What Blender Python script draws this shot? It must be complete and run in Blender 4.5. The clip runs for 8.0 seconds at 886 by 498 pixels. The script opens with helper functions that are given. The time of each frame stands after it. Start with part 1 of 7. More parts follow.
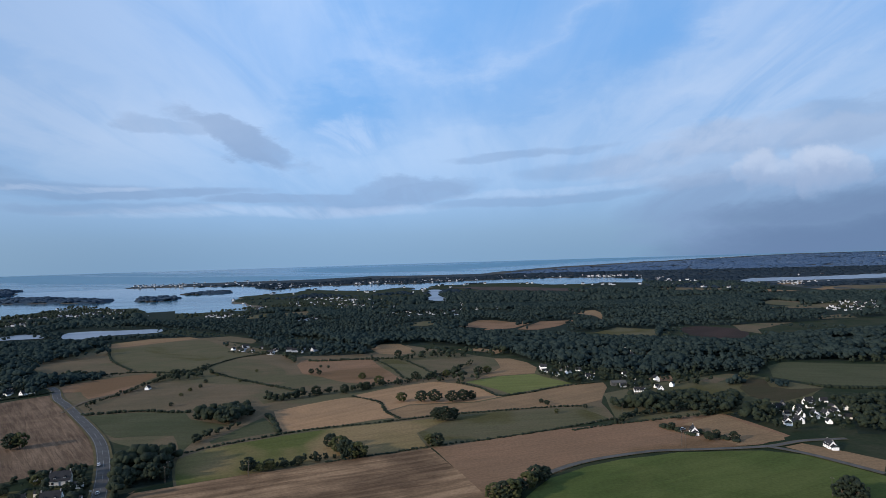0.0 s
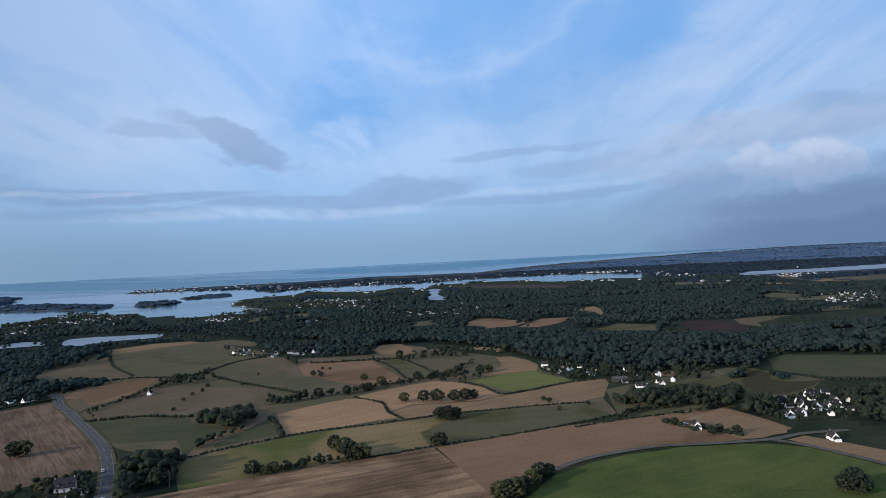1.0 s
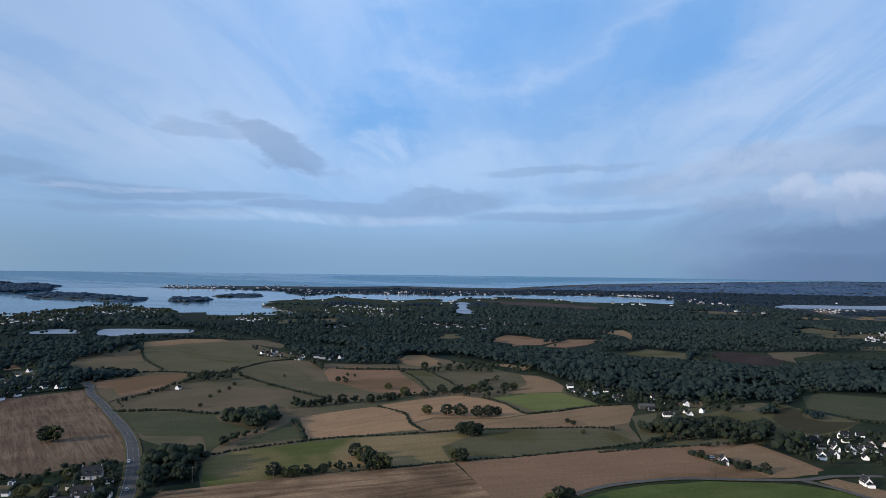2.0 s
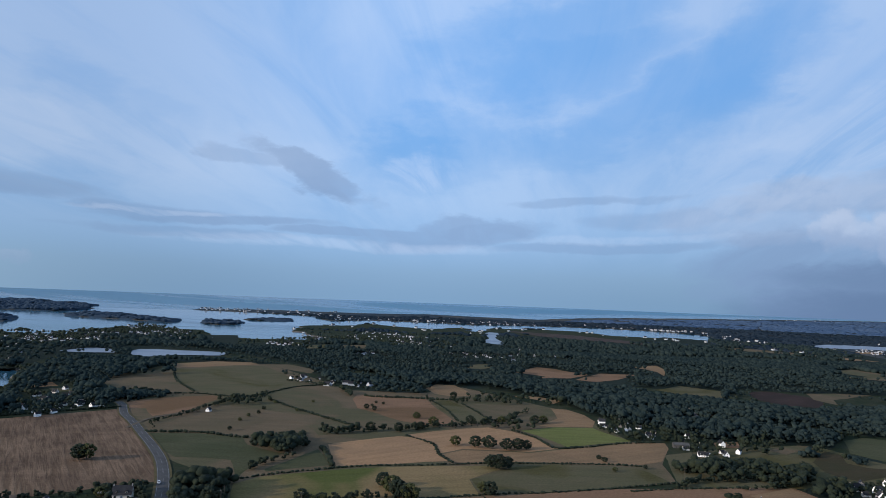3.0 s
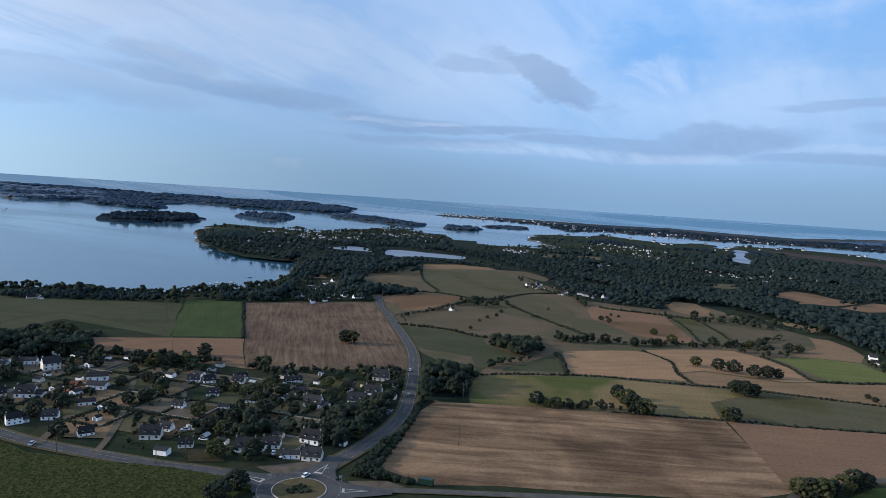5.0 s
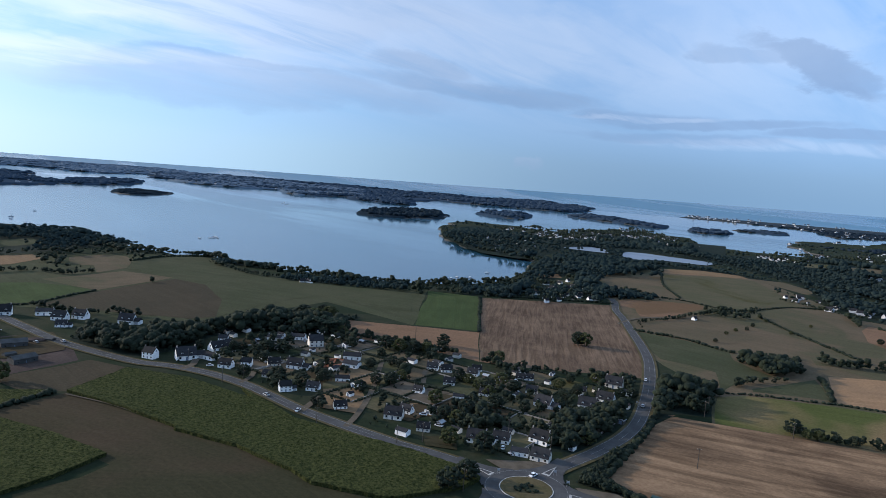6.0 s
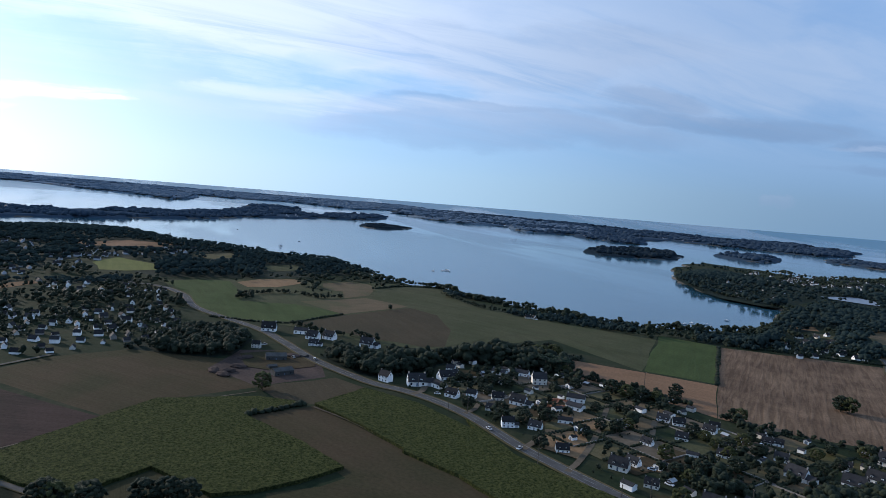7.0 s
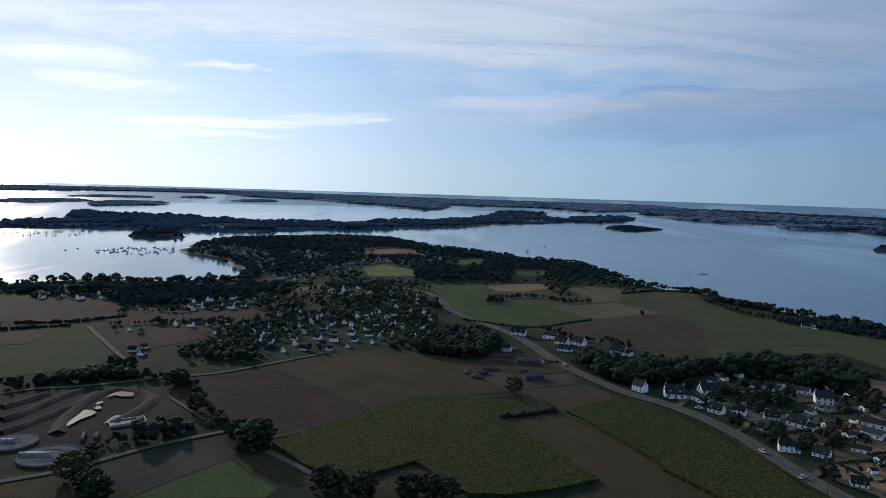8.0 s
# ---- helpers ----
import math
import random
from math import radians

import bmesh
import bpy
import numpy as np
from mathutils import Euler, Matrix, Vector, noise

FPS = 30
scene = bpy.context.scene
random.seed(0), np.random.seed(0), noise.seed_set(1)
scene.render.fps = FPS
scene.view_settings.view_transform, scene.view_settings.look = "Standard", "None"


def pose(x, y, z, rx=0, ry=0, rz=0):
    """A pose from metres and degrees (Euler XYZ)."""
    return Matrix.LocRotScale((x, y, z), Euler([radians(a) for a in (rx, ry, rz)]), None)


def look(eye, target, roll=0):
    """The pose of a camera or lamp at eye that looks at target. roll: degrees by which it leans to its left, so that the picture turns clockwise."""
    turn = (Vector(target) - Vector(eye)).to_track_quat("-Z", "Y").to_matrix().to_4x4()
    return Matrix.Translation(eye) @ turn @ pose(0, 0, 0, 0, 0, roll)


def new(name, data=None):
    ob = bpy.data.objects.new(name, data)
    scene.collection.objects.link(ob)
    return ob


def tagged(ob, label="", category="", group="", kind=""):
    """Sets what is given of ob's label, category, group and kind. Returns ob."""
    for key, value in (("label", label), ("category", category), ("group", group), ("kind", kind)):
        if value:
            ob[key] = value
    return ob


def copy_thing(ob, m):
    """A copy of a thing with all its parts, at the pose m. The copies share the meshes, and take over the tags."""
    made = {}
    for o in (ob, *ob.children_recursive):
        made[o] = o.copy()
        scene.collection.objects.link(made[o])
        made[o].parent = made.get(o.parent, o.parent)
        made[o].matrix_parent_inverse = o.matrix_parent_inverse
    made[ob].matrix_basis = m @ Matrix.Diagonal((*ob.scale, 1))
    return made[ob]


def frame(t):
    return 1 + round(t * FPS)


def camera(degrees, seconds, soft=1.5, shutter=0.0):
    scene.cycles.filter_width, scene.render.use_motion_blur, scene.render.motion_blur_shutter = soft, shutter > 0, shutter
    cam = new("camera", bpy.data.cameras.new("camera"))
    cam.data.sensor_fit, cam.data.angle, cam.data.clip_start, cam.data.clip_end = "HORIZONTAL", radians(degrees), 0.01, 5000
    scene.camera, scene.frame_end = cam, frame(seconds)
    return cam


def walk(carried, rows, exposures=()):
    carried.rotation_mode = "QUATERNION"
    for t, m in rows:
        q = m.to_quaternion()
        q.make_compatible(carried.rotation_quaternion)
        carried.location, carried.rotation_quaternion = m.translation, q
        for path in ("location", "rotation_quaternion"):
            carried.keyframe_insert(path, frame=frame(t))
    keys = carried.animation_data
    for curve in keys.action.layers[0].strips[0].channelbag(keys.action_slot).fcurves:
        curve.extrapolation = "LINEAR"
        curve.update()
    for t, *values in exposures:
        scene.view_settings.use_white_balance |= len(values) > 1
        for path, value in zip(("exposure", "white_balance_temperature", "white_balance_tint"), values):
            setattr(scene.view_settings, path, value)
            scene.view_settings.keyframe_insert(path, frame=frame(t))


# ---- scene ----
import collections

EYE = 115.0
cam = camera(67.1, 8.0, soft=0.8)
PATH = [
    (0.0, 0.00, 0.00, 114.92, -0.000, 0.920, 1.712),
    (0.5, -0.17, 0.02, 114.98, -0.203, 1.585, 1.388),
    (1.0, -0.60, -0.28, 115.21, -0.090, 0.843, 2.812),
    (1.5, -1.16, -0.66, 115.61, 0.664, -0.671, 1.122),
    (2.0, -1.82, -1.12, 116.22, 2.470, 1.974, -0.707),
    (2.2, -2.14, -1.25, 116.37, 3.345, 2.907, -0.954),
    (3.3, -4.33, -1.09, 116.31, 5.714, 4.401, -2.982),
    (3.5, -4.57, -0.85, 116.23, 5.880, 3.603, -3.998),
    (4.0, -5.11, -0.07, 115.99, 8.912, -0.300, -2.936),
    (4.2, -5.38, 0.28, 115.93, 11.861, -1.967, -2.389),
    (5.3, -8.61, 2.56, 116.67, 30.570, -4.890, -4.225),
    (5.5, -8.99, 3.05, 116.74, 34.777, -5.148, -4.203),
    (6.0, -9.92, 4.32, 116.85, 45.054, -5.840, -4.204),
    (6.5, -11.69, 5.25, 116.64, 55.761, -4.305, -4.771),
    (7.0, -14.22, 5.74, 116.23, 64.391, -4.129, -4.654),
    (7.5, -17.12, 5.93, 115.81, 76.127, -4.237, -5.475),
    (8.0, -20.31, 5.89, 115.83, 85.071, -4.944, -1.752),
]
walk(cam, [(t, pose(x, y, z, 90 + pitch, roll, yaw)) for t, x, y, z, yaw, pitch, roll in PATH], [(0.0, -0.2, 6450, 10), (2.0, -0.25, 6400, 10), (4.0, -0.30, 6350, 10), (5.5, -0.08, 6300, 10), (6.5, -0.16, 6180, 10), (7.5, -0.56, 6120, 10), (8.0, -0.82, 6220, 10)])

# ---- sky, sun ----
SUN_AZ, SUN_EL = -120.0, 17.0
sun = new("sun", bpy.data.lights.new("sun", "SUN"))
sun.data.energy, sun.data.angle, sun.data.color = 5.2, radians(2.5), (1.0, 0.87, 0.74)
sd = Vector((math.sin(radians(SUN_AZ)) * math.cos(radians(SUN_EL)), math.cos(radians(SUN_AZ)) * math.cos(radians(SUN_EL)), math.sin(radians(SUN_EL))))
sun.matrix_world = look(sd * 4000, (0, 0, 0))


class Tree:
    """Short hand for building a node tree."""

    def __init__(self, tree):
        self.t = tree
        tree.nodes.clear()

    def add(self, kind, *ins, **props):
        n = self.t.nodes.new(kind)
        for k, v in props.items():
            setattr(n, k, v)
        for i, v in enumerate(ins):
            if v is not None:
                self.put(n.inputs[i], v)
        return n

    def put(self, sock, v):
        if isinstance(v, bpy.types.NodeSocket):
            self.t.links.new(v, sock)
        elif isinstance(v, bpy.types.Node):
            self.t.links.new(v.outputs[0], sock)
        else:
            sock.default_value = v

    def math(self, op, a, b=0.0, clamp=False):
        return self.add("ShaderNodeMath", a, b, operation=op, use_clamp=clamp).outputs[0]

    def noise(self, vec, scale, detail=4.0, rough=0.5, dist=0.0):
        n = self.add("ShaderNodeTexNoise")
        self.put(n.inputs["Vector"], vec)
        for k, v in (("Scale", scale), ("Detail", detail), ("Roughness", rough), ("Distortion", dist)):
            n.inputs[k].default_value = v
        return n.outputs["Fac"]

    def span(self, v, a, b, c=0.0, d=1.0, kind="SMOOTHSTEP"):
        return self.add("ShaderNodeMapRange", v, a, b, c, d, interpolation_type=kind).outputs[0]

    def mix(self, fac, a, b, blend="MIX"):
        n = self.add("ShaderNodeMix", data_type="RGBA", blend_type=blend)
        self.put(n.inputs[0], fac)
        self.put(n.inputs[6], a)
        self.put(n.inputs[7], b)
        return n.outputs[2]

    def mapping(self, vec, rot=0.0, scale=(1, 1, 1), loc=(0, 0, 0)):
        n = self.add("ShaderNodeMapping")
        self.put(n.inputs[0], vec)
        n.inputs[1].default_value, n.inputs[2].default_value, n.inputs[3].default_value = loc, (0, 0, radians(rot)), scale
        return n.outputs[0]


def col(r, g, b):
    return (r, g, b, 1.0)


# soft shapes of the sky: bearing, height, half width, half height, tilt (degrees), strength
SKY_BLUE = []
SKY_WHITE = []
SKY_GREY = []
SKY_PUFF = []
SKY_DARK = [(38.0, 0.5, 20.0, 2.6, 2, 0.75), (34.0, 3.0, 10.0, 1.6, 3, 0.5)]
SKY_BLUE += [(3.8, 19.9, 8.3, 2.9, 10, 0.8), (10.2, 16.2, 8.3, 2.4, 25, 0.76), (-4.2, 12.3, 9.2, 2.7, 12, 0.72), (-32.0, 8.7, 3.4, 2.2, 0, 0.56), (19.6, 19.1, 5.3, 1.5, 10, 0.56), (19.3, 11.0, 3.9, 1.2, 10, 0.48), (-14.1, 10.9, 1.9, 1.0, 0, 0.32), (3.1, 22.7, 9.7, 2.4, 20, 0.64), (17.7, 19.2, 9.7, 2.9, 30, 0.72), (-34.8, 15.2, 2.9, 1.9, 0, 0.35), (-66.2, 8.6, 4.4, 0.6, 4, 0.8), (-6.6, 11.6, 6.3, 2.2, 0, 1), (-59.1, 4.1, 14.6, 1.5, 4, 0.5), (-98.6, 8.2, 14.6, 2.9, 2, 0.9), (-76.1, 9.0, 13.6, 0.8, 3, 0.9), (-74.9, 3.1, 29.1, 2.4, 2, 0.7)]
SKY_BLUE += [(-81.6, 9.4, 10.7, 0.8, 8, 0.9), (-31.0, 12.5, 3.4, 2.4, 0, 0.35), (-67.1, 8.7, 2.9, 0.4, 4, 0.6)]
SKY_GREY += [(-18.2, 9.9, 5.2, 1.15, -24, 0.8), (-24.0, 11.2, 2.9, 0.6, -10, 0.5), (-2.9, 5.8, 5.3, 1.0, 2, 0.7), (-11.5, 5.5, 6.8, 0.4, 2, 0.6), (-22.5, 5.8, 8.3, 0.4, 1, 0.6), (-28.1, 6.1, 4.9, 0.3, 0, 0.5), (27.6, 3.9, 12.1, 2.0, 3, 0.75), (15.2, 7.5, 7.3, 0.8, 3, 0.4), (5.9, 8.8, 5.8, 0.4, 3, 0.5), (8.1, 4.9, 9.7, 0.4, 2, 0.45), (25.1, 8.7, 11.2, 1.5, 6, 0.45), (29.1, 1.9, 11.2, 2.2, 2, 0.95), (21.6, 1.6, 7.8, 1.2, 2, 0.5)]
SKY_GREY += [(-47.3, 9.3, 5.3, 0.7, -4, 0.45), (-41.7, 7.6, 11.2, 0.8, -4, 0.5), (-26.8, 6.1, 5.8, 0.6, -1, 0.5), (-4.2, 5.7, 7.3, 1.2, 3, 0.6), (-61.1, 8.2, 7.3, 0.4, -2, 0.35), (-24.9, 4.7, 8.7, 0.4, 0, 0.4), (-62.0, 6.3, 16.0, 1.7, 0, 0.3), (-60.4, 12.5, 14.6, 2.4, 0, 0.3)]
SKY_WHITE += [(21.0, 8.6, 7.0, 1.7, 6, 0.45), (-7.6, 10.5, 5.8, 1.2, 5, 0.4), (25.2, 13.5, 12.1, 2.4, 18, 0.35), (-14.3, 4.4, 12.1, 0.4, 0, 0.35), (10.5, 5.6, 9.7, 0.3, 2, 0.25), (-53.2, 12.1, 19.4, 1.9, 3, 0.5), (-27.3, 6.2, 4.9, 0.2, 2, 0.4)]
SKY_WHITE += [(-115.2, 9.3, 5.8, 0.8, 0, 0.9), (-111.9, 7.5, 5.3, 0.5, 0, 0.9), (-103.0, 5.2, 9.7, 0.4, 2, 0.9), (-106.4, 4.1, 7.3, 0.3, 2, 0.8), (-103.4, 9.1, 2.4, 0.2, 0, 0.8), (-92.1, 5.5, 2.2, 0.2, 0, 0.7), (-77.4, 7.7, 6.3, 0.4, 2, 0.3), (-111.1, 12.1, 14.6, 1.2, 0, 0.6), (-81.1, 7.8, 4.4, 0.4, 6, 0.32), (-70.6, 7.4, 9.7, 0.5, 4, 0.28), (-96.0, 5.8, 4.4, 0.3, 2, 0.8), (-70.0, 12.1, 19.4, 1.9, 5, 0.5), (-76.7, 13.2, 29.1, 3.9, 0, 0.5), (-45.2, 11.6, 24.3, 2.9, -2, 0.35)]
SKY_PUFF += [(23.0, 8.4, 4.0, 0.9, 0, 0.4), (31.0, 8.8, 4.5, 1.0, 0, 0.45), (20.0, 6.0, 3.5, 0.5, 0, 0.35), (25.6, 6.6, 1.7, 1.0, 0, 0.85), (24.2, 6.4, 1.5, 0.6, 0, 0.7), (27.1, 6.1, 1.7, 0.7, 0, 0.75), (28.9, 6.4, 1.3, 1.1, 0, 0.85), (30.2, 6.7, 1.7, 1.2, 0, 0.95), (31.6, 6.1, 1.3, 0.8, 0, 0.7), (18.7, 6.8, 2.9, 0.9, 0, 0.4), (15.7, 7.4, 2.4, 0.8, 0, 0.3), (23.5, 9.7, 2.9, 0.6, -8, 0.3), (21.7, 7.2, 1.9, 0.7, 0, 0.4), (-37.8, 2.1, 1.2, 0.4, 0, 0.3)]


def build_sky():
    world = bpy.data.worlds.new("sky")
    scene.world = world
    world.use_nodes = True
    t = Tree(world.node_tree)
    view = t.add("ShaderNodeTexCoord").outputs["Generated"]
    xyz = t.add("ShaderNodeSeparateXYZ", view)
    sx, sy, sz = xyz.outputs[0], xyz.outputs[1], xyz.outputs[2]
    up = t.math("MAXIMUM", sz, 0.0)
    nishita = t.add("ShaderNodeTexSky", sky_type="NISHITA", sun_disc=False, sun_elevation=radians(SUN_EL), sun_rotation=radians(SUN_AZ), air_density=1.2, dust_density=1.5, ozone_density=2.0)
    dim = t.mix(1.0, nishita.outputs[0], col(0.07, 0.075, 0.09), "MULTIPLY")
    # bearing and height in degrees, stirred so that cloud edges fray
    az = t.math("MULTIPLY", t.math("ARCTAN2", sx, sy), 57.2958)
    el = t.math("MULTIPLY", t.math("ARCSINE", sz), 57.2958)
    stir = t.mapping(view, 0.0, (1.0, 1.0, 2.2))
    n1 = t.math("SUBTRACT", t.noise(stir, 3.2, 8.0, 0.58), 0.5)
    n2 = t.math("SUBTRACT", t.noise(t.mapping(view, 0.0, (1.0, 1.0, 2.5), (4.0, 1.0, 2.0)), 4.2, 8.0, 0.60), 0.5)
    azs = t.math("ADD", az, t.math("MULTIPLY", n1, 22.0))
    n2 = t.math("MULTIPLY", n2, t.span(up, 0.02, 0.25, 0.45, 1.0, "LINEAR"))
    els = t.math("ADD", el, t.math("MULTIPLY", n2, 10.0))
    elt = t.math("ADD", el, t.math("MULTIPLY", n2, 3.5))

    def shapes(items, edge=0.15, rim=2.1):
        total = None
        for a0, e0, wide, tall, tilt, k in items:
            c, s = math.cos(radians(tilt)), math.sin(radians(tilt))
            da, de = t.math("SUBTRACT", azs, a0), t.math("SUBTRACT", els if tall > 1.1 else elt, e0)
            u = t.math("ADD", t.math("MULTIPLY", da, c / wide), t.math("MULTIPLY", de, s / wide))
            v = t.math("ADD", t.math("MULTIPLY", da, -s / tall), t.math("MULTIPLY", de, c / tall))
            r = t.math("ADD", t.math("MULTIPLY", u, u), t.math("MULTIPLY", v, v))
            m = t.span(r, rim, edge, 0.0, k)
            total = m if total is None else t.math("MAXIMUM", total, m)
        return total

    def puffs(items):
        """Heaped clouds with billowing tops, lit above and grey beneath."""
        b1 = t.math("SUBTRACT", t.noise(view, 16.0, 6.0, 0.62), 0.5)
        b2 = t.math("SUBTRACT", t.noise(t.mapping(view, 0.0, (1, 1, 1), (7, 3, 1)), 20.0, 6.0, 0.62), 0.5)
        pa, pe = t.math("ADD", az, t.math("MULTIPLY", b1, 4.5)), t.math("ADD", el, t.math("MULTIPLY", b2, 2.6))
        total, bright = None, None
        for a0, e0, wide, tall, tilt, k in items:
            u = t.math("DIVIDE", t.math("SUBTRACT", pa, a0), wide)
            v = t.math("DIVIDE", t.math("SUBTRACT", pe, e0), tall)
            low = t.math("MULTIPLY", t.math("MINIMUM", v, 0.0), 0.55)
            w = t.math("ADD", t.math("MAXIMUM", v, 0.0), low)
            m = t.span(t.math("ADD", t.math("MULTIPLY", u, u), t.math("MULTIPLY", w, w)), 1.7, 0.3, 0.0, k)
            top = t.math("MULTIPLY", m, t.span(v, -1.1, 0.5))
            total = m if total is None else t.math("MAXIMUM", total, m)
            bright = top if bright is None else t.math("MAXIMUM", bright, top)
        return total, bright

    # clear sky from the horizon's haze to the blue overhead
    near = t.add("ShaderNodeVectorMath", view, tuple(sd), operation="DOT_PRODUCT").outputs["Value"]
    level = t.math("SQRT", t.math("MAXIMUM", t.math("SUBTRACT", 1.0, t.math("MULTIPLY", sz, sz)), 0.0001))
    toward = t.math("DIVIDE", t.add("ShaderNodeVectorMath", view, (math.sin(radians(SUN_AZ)), math.cos(radians(SUN_AZ)), 0.0), operation="DOT_PRODUCT").outputs["Value"], level)
    haze = t.mix(t.span(toward, -0.15, 0.75), col(0.22, 0.37, 0.57), col(0.50, 0.72, 0.92))
    high = t.mix(t.span(up, 0.04, 0.30, kind="LINEAR"), t.mix(t.span(up, 0.0, 0.12), haze, t.mix(t.span(toward, -0.1, 0.75), col(0.29, 0.47, 0.74), col(0.42, 0.68, 1.0))), t.mix(t.span(toward, 0.1, 0.9), col(0.165, 0.41, 0.84), col(0.27, 0.52, 0.92)))
    clear = t.mix(0.12, high, dim)
    # the thin cloud sheet, seen as a flat layer overhead
    deep = t.math("ADD", up, 0.16)
    flat = t.add("ShaderNodeCombineXYZ", t.math("DIVIDE", sx, deep), t.math("DIVIDE", sy, deep), 0.0)
    lane = t.mapping(flat, 4.0)
    veil = t.noise(t.mapping(lane, 0.0, (1.5, 0.42, 1.0), (0.35, 0.2, 0)), 0.85, 6.0, 0.52, 0.7)
    wisp = t.noise(t.mapping(lane, 0.0, (2.3, 0.5, 1.0), (3.1, 0.4, 0)), 1.9, 9.0, 0.64, 0.9)
    cover = t.math("ADD", t.math("MULTIPLY", veil, 0.7), t.math("MULTIPLY", wisp, 0.3))
    thick = t.math("MULTIPLY", t.span(cover, 0.33, 0.58, 0.35, 1.0), t.span(up, 0.03, 0.16))
    gaps = t.math("MULTIPLY", shapes(SKY_BLUE), t.span(cover, 0.75, 0.40, 0.5, 1.0))
    thick = t.math("MULTIPLY", thick, t.math("SUBTRACT", 1.0, gaps), True)
    white = t.mix(t.span(up, 0.05, 0.35), col(0.385, 0.545, 0.79), col(0.39, 0.55, 0.84))
    white = t.mix(t.span(toward, 0.0, 0.9), white, col(0.58, 0.69, 0.90))
    sky = t.mix(thick, clear, white)
    sky = t.mix(t.math("MULTIPLY", shapes(SKY_GREY, 0.45, 1.6), t.span(wisp, 0.3, 0.62, 0.7, 1.0)), sky, col(0.225, 0.335, 0.54))
    sky = t.mix(t.math("MULTIPLY", shapes(SKY_WHITE, 0.05, 2.2), t.span(wisp, 0.34, 0.60, 0.25, 1.0)), sky, t.mix(t.span(toward, 0.3, 0.9), col(0.56, 0.67, 0.88), col(0.98, 1.03, 1.10)))
    sky = t.mix(shapes(SKY_DARK, 0.1, 1.5), sky, col(0.115, 0.185, 0.335))
    heap, lit = puffs(SKY_PUFF)
    sky = t.mix(heap, sky, t.mix(lit, col(0.34, 0.44, 0.64), col(0.52, 0.61, 0.79)))
    # haze and thin cloud lit through towards the sun
    veiled = t.math("ADD", t.span(toward, -0.82, -0.37, 1.20, 1.32), t.span(toward, -0.37, 0.15, 0.0, -0.24))
    veiled = t.math("ADD", veiled, t.math("ADD", t.span(toward, 0.20, 0.80, 0.0, 0.30), t.span(toward, 0.80, 1.0, 0.0, 0.30)))
    sky = t.mix(1.0, sky, t.add("ShaderNodeCombineColor", t.math("MULTIPLY", veiled, 0.985), veiled, veiled), "MULTIPLY")
    glow = t.math("MULTIPLY", t.math("POWER", t.span(toward, 0.55, 1.0, kind="LINEAR"), 2.6), t.span(up, 0.30, 0.0, 0.10, 1.0))
    sky = t.mix(t.math("MULTIPLY", glow, 0.50), sky, col(2.3, 2.4, 2.45))
    back = t.add("ShaderNodeBackground", sky, 1.0)
    t.add("ShaderNodeOutputWorld", back)


build_sky()


# ---- materials ----
def ground_material(name, a, b, wide=60.0, fine=2.5, rough=0.95, stripe=0.0, stripe_step=6.0, angle=0.0, patch=None, bump=0.3, tracks=True, run=0.012):
    """Soil, stubble or grass: two tones in broad patches, a fine grain, and rows that run along the angle."""
    m = bpy.data.materials.new(name)
    m.use_nodes = True
    t = Tree(m.node_tree)
    here = t.add("ShaderNodeNewGeometry").outputs["Position"]
    broad = t.span(t.noise(here, 1.0 / wide, 5.0, 0.6, 0.5), 0.35, 0.65)
    c = t.mix(broad, col(*a), col(*b))
    if patch:
        c = t.mix(t.math("MULTIPLY", t.span(t.noise(here, 0.4 / wide, 3.0, 0.5, 0.8), 0.48, 0.60), 0.85), c, col(*patch))
    grain = t.noise(here, 1.0 / fine, 4.0, 0.65)
    c = t.mix(0.45, c, t.mix(t.span(grain, 0.25, 0.75, kind="LINEAR"), col(0.35, 0.35, 0.35), col(1.35, 1.35, 1.35)), "MULTIPLY")
    height = grain
    if stripe:
        rows = t.mapping(t.mapping(here, -angle), 0.0, (run, 1.0 / stripe_step, run))
        line = t.span(t.noise(rows, 1.0, 5.0, 0.65, 0.15 if tracks else 0.6), 0.36, 0.64)
        c = t.mix(stripe, c, t.mix(line, col(0.45, 0.43, 0.42), col(1.45, 1.45, 1.45)), "MULTIPLY")
        tram = t.add("ShaderNodeTexWave", t.mapping(t.mapping(here, -angle), 0.0, (0.001, 1.0, 1.0)), 0.085, 0.8, 1.0, 1.0, bands_direction="Y")
        c = t.mix(t.math("MULTIPLY", t.span(tram.outputs["Fac"], 0.90, 1.0), stripe * (0.8 if tracks else 0.0)), c, col(*[v * 1.7 for v in b]))
        height = t.math("ADD", grain, line)
    p = t.add("ShaderNodeBsdfPrincipled", c)
    p.inputs["Roughness"].default_value = rough
    p.inputs["Specular IOR Level"].default_value = 0.03
    n = t.add("ShaderNodeBump")
    n.inputs["Strength"].default_value, n.inputs["Distance"].default_value = bump, 0.5
    t.put(n.inputs["Height"], height)
    t.put(p.inputs["Normal"], n)
    t.add("ShaderNodeOutputMaterial", p)
    return m


